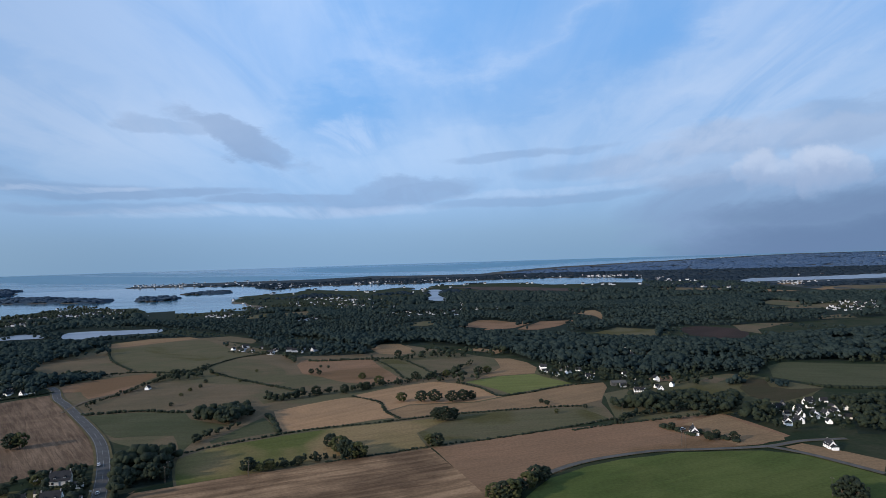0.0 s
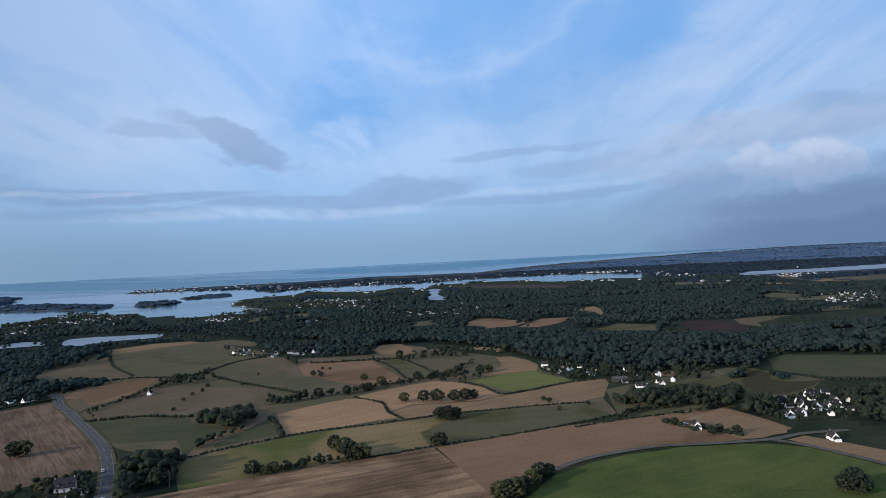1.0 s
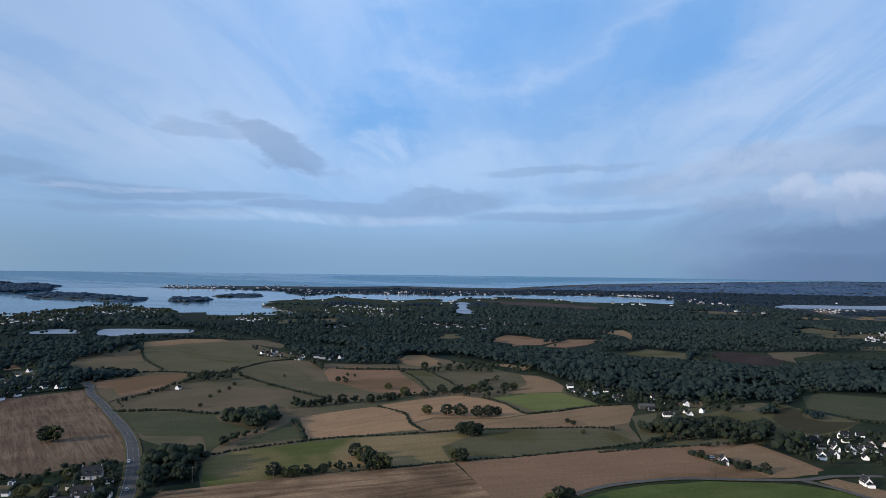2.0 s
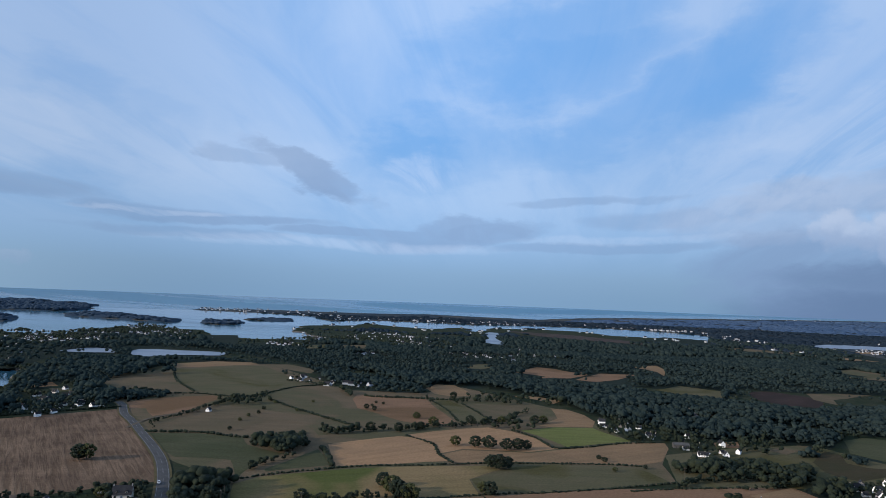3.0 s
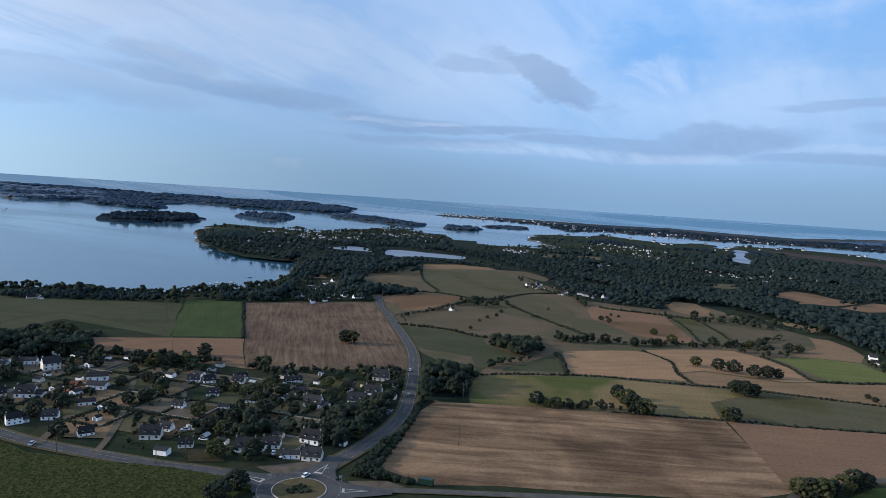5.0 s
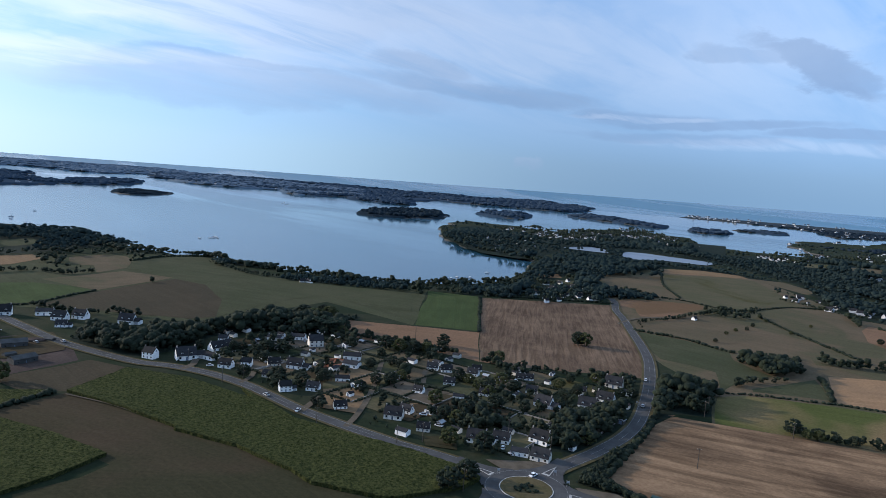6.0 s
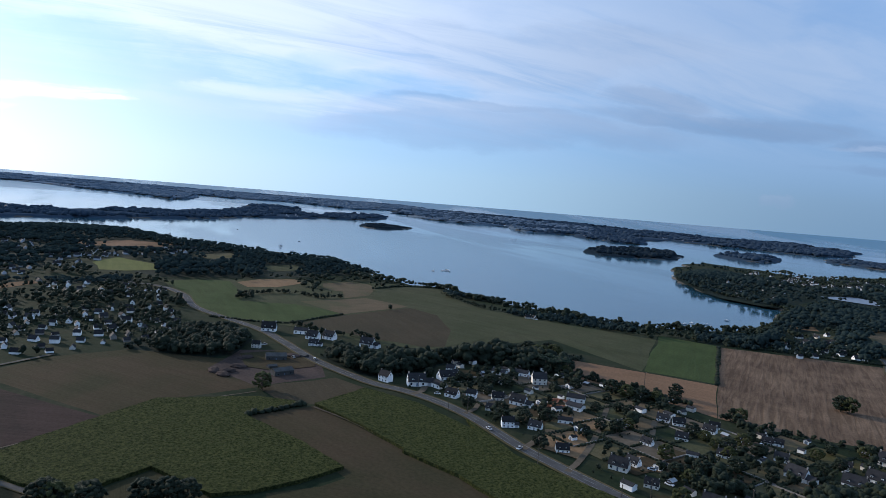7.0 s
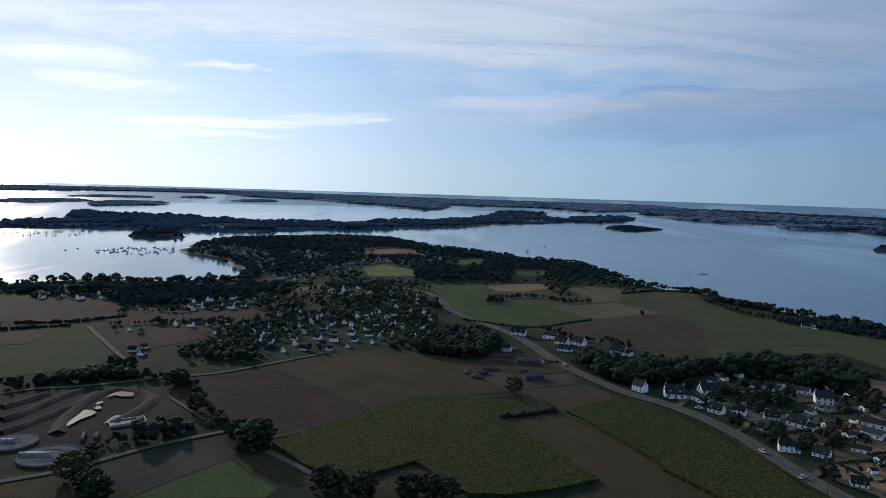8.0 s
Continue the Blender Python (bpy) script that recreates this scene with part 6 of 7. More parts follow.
# garden trees and shrubs between the houses
spots = [(h[3], h[4]) for h in HOUSES]
GARDEN = [(p, 0.0) for n, p in TOWNS] + [(VILLAGE, 0.0)]
cl = Clumps()
for poly, _ in GARDEN:
    mid = sum(math.hypot(*p) for p in poly) / len(poly)
    if mid > 2000:
        continue
    for x, y in fill(poly, 6.5 if mid < 500 else 6.0 if mid < 900 else 11.0, rnd):
        thick = noise.noise(Vector((x, y, 8)) / (28 if mid < 450 else 42))
        if thick < (-0.12 if mid < 450 else -0.1 if mid < 720 else 0.0) or near_road(x, y) or any((x - a) ** 2 + (y - c) ** 2 < 55 for a, c in spots):
            continue
        tree_clumps(cl, rnd, x, y, rnd.choice((1.5, 2.0, 2.5) if mid < 450 and thick < 0.06 else (4.0, 5.0, 6.5, 7.5) if mid < 450 else (2.5, 4.0, 5.0, 6.5)))
tagged(cl.done("garden_trees", M_LEAF), "dark garden trees and shrubs between houses", "trees", kind="stuff")


def crop(poly, h, step, mt, words):
    """A tall uneven crop: a rumpled canopy with upright, slightly ragged sides."""
    edge = []
    for (x0, y0), (x1, y1) in zip(poly, poly[1:] + poly[:1]):
        n = max(1, int(math.hypot(x1 - x0, y1 - y0) / 1.5))
        edge += [(x0 + (x1 - x0) * k / n + rnd.uniform(-0.3, 0.3), y0 + (y1 - y0) * k / n + rnd.uniform(-0.3, 0.3)) for k in range(n)]
    if area(edge) < 0:
        edge = edge[::-1]
    n = len(edge)
    pts = [Vector(p) for p in edge] + [Vector(p) for p in fill(poly, step, rnd)]
    v, _, f, *_ = delaunay_2d_cdt(pts, [(i, (i + 1) % n) for i in range(n)], [], 1, 0.02)
    verts = [(p.x, p.y, h * (1 + 0.08 * noise.noise(Vector((p.x, p.y, 0)) / 12) + 0.08 * noise.noise(Vector((p.x, p.y, 4)) / 3.5)) + rnd.uniform(-0.13, 0.13)) for p in v]
    faces = [list(t) for t in f]
    have = {(t[i], t[(i + 1) % 3]) for t in faces for i in range(3)}
    for i, j in [k for k in have if (k[1], k[0]) not in have]:
        verts += [(v[i].x, v[i].y, 0.0), (v[j].x, v[j].y, 0.0)]
        faces.append([i, len(verts) - 2, len(verts) - 1, j])
    return tagged(raw("crop", verts, faces, mt), words, "crop", kind="stuff")


for poly in CROPS:
    crop(poly, 1.6, 1.0, M_MAIZE, "tall green maize crop with rumpled canopy")

# ---- houses ----
def box(bm, x0, y0, z0, x1, y1, z1):
    return bmesh.ops.create_cube(bm, size=1.0, matrix=Matrix.Translation(((x0 + x1) / 2, (y0 + y1) / 2, (z0 + z1) / 2)) @ Matrix.Diagonal((x1 - x0, y1 - y0, z1 - z0, 1)))


def prism(bm, x0, x1, half, z0, z1, over=0.0, thick=0.0):
    """A gable along x: from eaves at z0 to the ridge at z1."""
    vs = [bm.verts.new(p) for p in ((x0, -half, z0), (x0, half, z0), (x0, 0, z1), (x1, -half, z0), (x1, half, z0), (x1, 0, z1))]
    for f in ((0, 2, 1), (3, 4, 5), (0, 3, 5, 2), (1, 2, 5, 4), (0, 1, 4, 3)):
        bm.faces.new([vs[i] for i in f])


def roof_mesh(bm, x0, x1, half, z0, z1, thick=0.25):
    """Two slopes with thickness."""
    for s in (-1, 1):
        p = [(x0, s * half, z0), (x1, s * half, z0), (x1, 0, z1), (x0, 0, z1)]
        vs = [bm.verts.new(q) for q in p] + [bm.verts.new((q[0], q[1], q[2] + thick)) for q in p]
        for f in ((0, 1, 2, 3), (7, 6, 5, 4), (0, 4, 5, 1), (1, 5, 6, 2), (2, 6, 7, 3), (3, 7, 4, 0)):
            bm.faces.new([vs[i] for i in (f if s > 0 else f[::-1])])


def house_thing(style, detail=True, wall_mat=None, roof_mat=None, annex=False):
    ob = new("house")
    lx, wy, eave, ridge = {"tall": (11.5, 7.6, 5.4, 9.4), "cottage": (11.0, 7.2, 3.0, 7.2), "modern": (12.5, 8.0, 3.4, 5.0), "barn": (22.0, 12.0, 4.5, 7.0)}[style]
    wall_mat = wall_mat or (M_WALL if style != "barn" else M_SHEET)
    roof_mat = roof_mat or (M_SLATE if style != "barn" else M_SHEET)
    bm = bmesh.new()
    box(bm, -lx / 2, -wy / 2, -0.5, lx / 2, wy / 2, eave)
    prism(bm, -lx / 2, lx / 2, wy / 2, eave, ridge)
    part("wall", bm, wall_mat, ob)
    bm = bmesh.new()
    roof_mesh(bm, -lx / 2 - 0.25, lx / 2 + 0.25, wy / 2 + 0.45, eave - 0.35, ridge + 0.05)
    part("roof", bm, roof_mat, ob)
    if not detail:
        return ob
    for s in ((-1, 1) if style != "barn" else ()):
        bm = bmesh.new()
        box(bm, s * (lx / 2 - 0.5) - 0.3, -0.45, ridge - 0.8, s * (lx / 2 - 0.5) + 0.3, 0.45, ridge + 0.9)
        part("chimney", bm, M_CHIMNEY, ob)
    floors = (0.9, 3.5) if style == "tall" else (0.9,)
    for s in (-1, 1):
        for z in floors:
            for x in (-0.33, 0.0, 0.33):
                if z < 1 and x == 0.0:
                    bm = bmesh.new()
                    box(bm, -0.5, s * wy / 2 - 0.06, 0.0, 0.5, s * wy / 2 + 0.06, 2.1)
                    part("door", bm, M_DOOR, ob)
                    continue
                bm = bmesh.new()
                box(bm, x * lx - 0.6, s * wy / 2 - 0.06, z, x * lx + 0.6, s * wy / 2 + 0.05, z + 1.25)
                part("window", bm, M_GLASS, ob)
        bm = bmesh.new()
        box(bm, s * lx / 2 - 0.06, -0.5, eave + 0.6, s * lx / 2 + 0.05, 0.5, eave + 1.8)
        part("window", bm, M_GLASS, ob)
        if style == "cottage":
            bm = bmesh.new()
            box(bm, s * 2.6 - 0.6, -wy / 2 + 0.35, eave - 0.1, s * 2.6 + 0.6, -wy / 2 + 2.2, eave + 1.5)
            dorm = part("dormer", bm, wall_mat, ob)
            bm = bmesh.new()
            for side in (-1, 1):
                q = [(s * 2.6 + side * 0.85, -wy / 2 + 0.15, eave + 1.35), (s * 2.6 + side * 0.85, -wy / 2 + 2.6, eave + 1.35), (s * 2.6, -wy / 2 + 2.9, eave + 2.15), (s * 2.6, -wy / 2 + 0.15, eave + 2.15)]
                vs = [bm.verts.new(c) for c in q] + [bm.verts.new((c[0], c[1], c[2] + 0.15)) for c in q]
                for f in ((0, 1, 2, 3), (7, 6, 5, 4), (0, 4, 5, 1), (1, 5, 6, 2), (2, 6, 7, 3), (3, 7, 4, 0)):
                    bm.faces.new([vs[i] for i in (f if side > 0 else f[::-1])])
            part("dormer_roof", bm, roof_mat, dorm)
            bm = bmesh.new()
            box(bm, s * 2.6 - 0.4, -wy / 2 + 0.28, eave + 0.25, s * 2.6 + 0.4, -wy / 2 + 0.4, eave + 1.25)
            part("window", bm, M_GLASS, dorm)
    if style in ("cottage", "tall") and annex:
        bm = bmesh.new()
        box(bm, lx / 2 + 0.02, -wy / 2 + 0.8, -0.5, lx / 2 + 4.6, wy / 2 - 0.6, 2.5)
        ann = part("annex", bm, wall_mat, ob)
        bm = bmesh.new()
        roof_mesh(bm, lx / 2 + 0.02, lx / 2 + 4.8, wy / 2 - 0.4, 2.3, 4.4, 0.2)
        part("annex_roof", bm, roof_mat, ann)
        bm = bmesh.new()
        box(bm, lx / 2 + 1.1, -wy / 2 + 0.72, 0.0, lx / 2 + 3.5, -wy / 2 + 0.82, 2.0)
        part("garage_door", bm, M_SIGN, ann)
    return ob


rnd = random.Random(5)
KINDS = {}
for style in ("tall", "cottage", "modern", "barn"):
    KINDS[style] = [house_thing(style), house_thing(style, True, M_WALL2 if style != "barn" else None), house_thing(style, True, None, None, True)]
SMALL = [house_thing("cottage", False), house_thing("cottage", False, M_WALL2), house_thing("tall", False), house_thing("cottage", False, M_STONE)]
WORDS = {"tall": "white rendered two-storey house with slate roof", "cottage": "white rendered cottage with steep slate gable roof", "modern": "low white modern house with shallow slate roof", "barn": "large grey sheet-clad farm shed"}
for style, pair in KINDS.items():
    for k, h in enumerate(pair):
        tagged(h, WORDS[style] if k != 1 or style == "barn" else WORDS[style].replace("white", "cream"), "house" if style != "barn" else "barn", "houses of the hamlet")
for h, w in zip(SMALL, ("white rendered cottage with slate roof among trees", "cream rendered cottage with slate roof among trees", "tall white house with slate roof among trees", "grey granite cottage with slate roof among trees")):
    tagged(h, w, "house", "houses of the town")
used = set()


def put_house(src, x, y, az, size):
    k = shrink(x, y) * size * 0.66
    m = Matrix.Translation(lay(x, y, 0.1)) @ Matrix.Rotation(radians(90 - az), 4, "Z") @ Matrix.Scale(k, 4)
    h = copy_thing(src, m)
    h.scale = (k, k, k)
    return h


for style, size, az, x, y in HOUSES:
    a = az if az is not None else rnd.choice((82, 90, 98, 185, 192, 200, 178))
    put_house(KINDS[style][rnd.choice((0, 0, 0, 1, 2, 2))], x, y, a + rnd.uniform(-6, 6), size)
far_v, far_f, far_s = [], [], []


def far_house(x, y, az, size, z=0.0):
    """A distant house, only walls and a roof."""
    lx, wy, e, r = 5.5 * size, 3.6 * size, 3.4 * size, 7.0 * size
    c, s, k, o, n = math.cos(radians(90 - az)), math.sin(radians(90 - az)), shrink(x, y), lay(x, y, z), len(far_v)
    for px, py, pz in ((-lx, -wy, -1), (lx, -wy, -1), (lx, wy, -1), (-lx, wy, -1), (-lx, -wy, e), (lx, -wy, e), (lx, wy, e), (-lx, wy, e), (-lx, 0, r), (lx, 0, r)):
        far_v.append((o.x + k * (c * px - s * py), o.y + k * (s * px + c * py), o.z + k * pz))
    for f, m in (((0, 1, 5, 4), 0), ((2, 3, 7, 6), 0), ((1, 2, 6, 9, 5), 0), ((3, 0, 4, 8, 7), 0), ((4, 5, 9, 8), 1), ((6, 7, 8, 9), 1)):
        far_f.append([n + i for i in f])
        far_s.append(m)


for n, poly in TOWNS:
    xs, ys = [p[0] for p in poly], [p[1] for p in poly]
    made, tries = [], 0
    while len(made) < n and tries < n * 60:
        tries += 1
        x, y = rnd.uniform(min(xs), max(xs)), rnd.uniform(min(ys), max(ys))
        if inside(poly, x, y) and all((x - a) ** 2 + (y - b) ** 2 > 13 ** 2 for a, b in made):
            made.append((x, y))
            if math.hypot(x, y) > 830:
                far_house(x, y, rnd.choice((88, 190)) + rnd.uniform(-25, 25), rnd.uniform(0.5, 0.8))
                continue
            put_house(rnd.choice((SMALL[0], SMALL[0], SMALL[1], SMALL[2], SMALL[3])), x, y, rnd.choice((88, 190)) + rnd.uniform(-25, 25), rnd.uniform(0.6, 0.9))
for line, count, z in ((STRIP[:9], 150, -1.5), (MAIN[45:64], 45, 0)):
    for _ in range(count):
        i = rnd.randrange(len(line) - 1)
        f = rnd.random()
        x, y = line[i][0] * (1 - f) + line[i + 1][0] * f, line[i][1] * (1 - f) + line[i + 1][1] * f
        g = 1 + abs(rnd.gauss(0, 0.07)) if z else 1 - abs(rnd.gauss(0, 0.05))
        far_house(x * g, y * g, rnd.uniform(0, 180), rnd.uniform(0.6, 1.2), z)
# villages scattered over the far coast and the peninsulas across the gulf
for poly, count, z, size in ((STRIP, 150, -1.5, 1.1), (ISLANDS[5][0], 60, WATER + 4, 0.8), (ISLANDS[14][0], 110, WATER + 4, 1.1), (ISLANDS[6][0], 40, WATER + 4, 0.9), (FAR_COUNTRY, 70, 0, 1.0)):
    heart = [(rnd.choice(poly), rnd.uniform(0.03, 0.10)) for _ in range(14)]
    made = 0
    for _ in range(count * 40):
        (hx, hy), w = rnd.choice(heart)
        d = math.hypot(hx, hy)
        x, y = hx + rnd.gauss(0, w * d * 0.5), hy + rnd.gauss(0, w * d * 0.5)
        if made < count and inside(poly, x, y):
            made += 1
            far_house(x, y, rnd.uniform(0, 180), rnd.uniform(0.7, 1.2) * size, z + rnd.uniform(0, 5))
tagged(raw("distant_houses", far_v, far_f, [M_FAR_WALL, M_SLATE], slots=far_s), "distant white houses with slate roofs among woods", "houses", kind="stuff")
for h in [h for p in KINDS.values() for h in p] + SMALL:
    for o in list(h.children_recursive) + [h]:
        bpy.data.objects.remove(o)

# ---- trees ----
def tree_thing(seed, tall, lean=0.5):
    """A broadleaf tree: tapered trunk, limbs, and a crown of many clumps with gaps."""
    r = random.Random(seed)
    ob = new("tree")
    bm = bmesh.new()
    bmesh.ops.create_cone(bm, segments=7, radius1=0.035 * tall, radius2=0.015 * tall, depth=tall * 0.6, matrix=Matrix.Translation((0, 0, tall * 0.29)), cap_ends=True)
    for k in range(5):
        a = k * 1.3 + r.uniform(0, 0.6)
        m = Matrix.Translation((0, 0, tall * (0.28 + 0.05 * k))) @ Matrix.Rotation(a, 4, "Z") @ Matrix.Rotation(radians(48), 4, "Y") @ Matrix.Translation((0, 0, tall * 0.15))
        bmesh.ops.create_cone(bm, segments=5, radius1=0.014 * tall, radius2=0.005 * tall, depth=tall * 0.32, matrix=m, cap_ends=True)
    part("trunk", bm, M_BARK, ob)
    v, f = [], []
    wide = tall * r.uniform(0.46, 0.6)
    for k in range(115):
        u, a = r.uniform(-0.9, 1), r.uniform(0, 6.283)
        rr = math.sqrt(max(0, 1 - u * u)) * wide * r.uniform(0.55, 1.0)
        z = tall * 0.53 + u * tall * 0.42
        s = tall * r.uniform(0.11, 0.24)
        vs, fs = r.choice(BLOBS)
        o = Vector((rr * math.cos(a), rr * math.sin(a), z))
        n = len(v)
        v += [o + Vector((p.x * s, p.y * s, p.z * s * 0.8)) for p in vs]
        f += [(n + i, n + j, n + m) for i, j, m in fs]
    raw("crown", v, f, M_LEAF2 if seed % 5 == 0 else M_LEAF, ob)
    return ob


SORTS = [tagged(tree_thing(s, 10.0), "round dark green broadleaf tree", "tree") for s in range(8)]
for x, y, h in TREES:
    k = h / 10 * rnd.uniform(0.85, 1.15)
    t = copy_thing(rnd.choice(SORTS), Matrix.Translation((x, y, 0.1)) @ Matrix.Rotation(rnd.uniform(0, 6.28), 4, "Z"))
    t.scale = (k * 1.05, k * 1.05, k)
for h in SORTS:
    for o in list(h.children_recursive) + [h]:
        bpy.data.objects.remove(o)

# ---- roundabout island, kerbs and splitters ----
v, f = disc(0.05, 10.2, cx, cy, 0.76)
isle = tagged(raw("traffic_island", v, f, M_VERGE), "dry grass roundabout island with pale kerb and shrubs", "traffic island")
v, f = disc(10.2, 10.55, cx, cy, 0.74)
raw("kerb", v, f, M_CONC, isle)
v, f = disc(10.55, 10.58, cx, cy, 0.5)
raw("kerb_face", [(x, y, 0.74 if i < 64 else 0.6) for i, (x, y, z) in enumerate(v)], f, M_CONC, isle)
shrubs = Clumps()
for k in range(26):
    a, q = rnd.uniform(0, 6.28), rnd.uniform(0.3, 4.5)
    shrubs.add(rnd, cx + q * math.cos(a), cy + q * math.sin(a), 1.2, rnd.uniform(1.2, 2.4), rnd.uniform(1.0, 1.8))
tagged(shrubs.done("shrub_bed", M_LEAF), "dark low shrubs on the roundabout", "shrubs", kind="stuff")
for line, width, kind in ROADS:
    if kind != "drive" and math.hypot(line[0][0] - cx, line[0][1] - cy) < 2:
        d = (Vector(line[1]) - Vector(line[0])).normalized()
        n = Vector((d.y, -d.x))
        o = Vector((cx, cy))
        tri = [o + d * 16.5 + n * 1.8, o + d * 16.5 - n * 1.8, o + d * 27]
        verts = [(p.x, p.y, z) for z in (0.55, 0.68) for p in tri]
        tagged(raw("splitter_island", verts, [[3, 4, 5], [0, 3, 5, 2], [1, 2, 5, 4], [0, 1, 4, 3]], M_CONC), "pale concrete splitter island at the roundabout", "traffic island")
        m = (tri[0] + tri[1] + tri[2]) / 3
        tri = [m + (p - m) * 0.72 for p in tri]
        sp = raw("painted_zone", [(p.x, p.y, 0.69) for p in tri], [[0, 1, 2]], M_ASPHALT)
        sp.parent = bpy.data.objects[[ob.name for ob in scene.objects if ob.name.startswith("splitter_island")][-1]]

# ---- garden plots and yards of the hamlet ----
SLAB_LOOK = {"brick": (M_CONC, "pale concrete slab of a building site"), "yard": (M_TRACK, "worn gravel yard"), "tan": (look_of[[k for k in look_of if k[0] == "tan"][0]], "dry tan lawn"), "brown": (look_of[[k for k in look_of if k[0] == "umber"][0]], "bare brown garden soil")}
for i, (kind, poly) in enumerate(SLABS):
    mt, words = SLAB_LOOK[kind]
    tagged(sheet("ground_plot", poly, 0.37 + 0.002 * i, mt), words, "garden plot", kind="structure")
PLOT_LOOKS = [look_of[[k for k in look_of if k[0] == n][0]] for n in ("olive", "umber", "dun", "scrub", "grass")] + [M_GROUND, M_TRACK]
ta = math.atan2(ROADS[1][0][4][1] - ROADS[1][0][1][1], ROADS[1][0][4][0] - ROADS[1][0][1][0])
ca, sa = math.cos(ta), math.sin(ta)
low = Clumps()
wall_v, wall_f = [], []


def low_wall(a, b, h=0.9, w=0.35):
    d = (Vector(b) - Vector(a)).normalized()
    n = Vector((d.y, -d.x)) * (w / 2)
    k = len(wall_v)
    for z in (0.0, h):
        wall_v.extend((p.x, p.y, z) for p in (Vector(a) - n, Vector(a) + n, Vector(b) + n, Vector(b) - n))
    wall_f.extend([[k + 4, k + 5, k + 6, k + 7], [k, k + 1, k + 5, k + 4], [k + 1, k + 2, k + 6, k + 5], [k + 2, k + 3, k + 7, k + 6], [k + 3, k, k + 4, k + 7]])


plots = 0
for i in range(-9, 30):
    for j in range(-14, 14):
        w, l = 19.0, 26.0
        corner = [((i + a) * w + (j % 2) * 6, (j + c) * l) for a, c in ((0.03, 0.03), (0.97, 0.03), (0.97, 0.97), (0.03, 0.97))]
        quad = [(-156 + ca * x - sa * y, 208 + sa * x + ca * y) for x, y in corner]
        if not all(inside(VILLAGE, *p) for p in quad):
            continue
        plots += 1
        tagged(sheet("ground_garden", ragged(quad, 0.01, 1.0, plots), 0.28 + 0.001 * plots, rnd.choice(PLOT_LOOKS)), "small walled garden plot between houses", "garden plot", kind="structure")
        for a, c in zip(quad, quad[1:] + quad[:1]):
            if rnd.random() < 0.6:
                for k in range(10):
                    q = k / 10
                    low.add(rnd, a[0] * (1 - q) + c[0] * q, a[1] * (1 - q) + c[1] * q, 0.7, rnd.uniform(1.6, 2.6), rnd.uniform(1.2, 2.2))
            elif rnd.random() < 0.5:
                low_wall(a, c)
tagged(low.done("garden_hedges", M_LEAF), "clipped dark hedges between garden plots", "hedge", kind="stuff")
tagged(raw("garden_walls", wall_v, wall_f, M_STONE), "low grey stone walls between garden plots", "wall", kind="structure")

# sheds and garages
def shed_thing(lx, wy, e, r, wall, roof):
    ob = new("shed")
    bm = bmesh.new()
    box(bm, -lx / 2, -wy / 2, -0.3, lx / 2, wy / 2, e)
    prism(bm, -lx / 2, lx / 2, wy / 2, e, r)
    part("wall", bm, wall, ob)
    bm = bmesh.new()
    roof_mesh(bm, -lx / 2 - 0.2, lx / 2 + 0.2, wy / 2 + 0.25, e - 0.15, r + 0.03, 0.12)
    part("roof", bm, roof, ob)
    bm = bmesh.new()
    box(bm, lx / 2 - 0.04, -0.8, 0, lx / 2 + 0.05, 0.8, 1.9)
    part("door", bm, M_DOOR, ob)
    return tagged(ob, "small garden shed with pitched roof", "shed", "sheds of the hamlet")


SHEDS = [shed_thing(5, 3.5, 2.0, 2.9, M_WALL2, M_SLATE), shed_thing(4, 3, 1.9, 2.6, M_WOOD, M_METAL), shed_thing(6, 4, 2.2, 3.0, M_WALL, M_SLATE), shed_thing(3.5, 2.6, 1.9, 2.5, M_WALL, M_SLATE)]
done = 0
while done < 55:
    x, y = rnd.uniform(-480, -120), rnd.uniform(130, 420)
    if inside(VILLAGE, x, y) and not near_road(x, y) and all((x - a) ** 2 + (y - c) ** 2 > 70 for a, c in spots):
        copy_thing(rnd.choice(SHEDS), Matrix.Translation((x, y, 0.2)) @ Matrix.Rotation(ta + rnd.choice((0, 1.571)) + rnd.uniform(-0.1, 0.1), 4, "Z"))
        spots.append((x, y))
        done += 1


# ---- poles, signs, cars ----
def pole_thing(h=9.0):
    ob = new("utility_pole")
    bm = bmesh.new()
    bmesh.ops.create_cone(bm, segments=8, radius1=0.20, radius2=0.12, depth=h + 0.5, matrix=Matrix.Translation((0, 0, h / 2 - 0.25)), cap_ends=True)
    part("shaft", bm, M_WOOD, ob)
    bm = bmesh.new()
    box(bm, -0.9, -0.06, h - 0.7, 0.9, 0.06, h - 0.55)
    arm = part("crossarm", bm, M_WOOD, ob)
    for x in (-0.8, 0.0, 0.8):
        bm = bmesh.new()
        bmesh.ops.create_cone(bm, segments=6, radius1=0.09, radius2=0.05, depth=0.25, matrix=Matrix.Translation((x, 0, h - 0.43)), cap_ends=True)
        part("insulator", bm, M_CONC, arm)
    return tagged(ob, "grey wooden utility pole with crossarm", "utility pole", "utility poles")


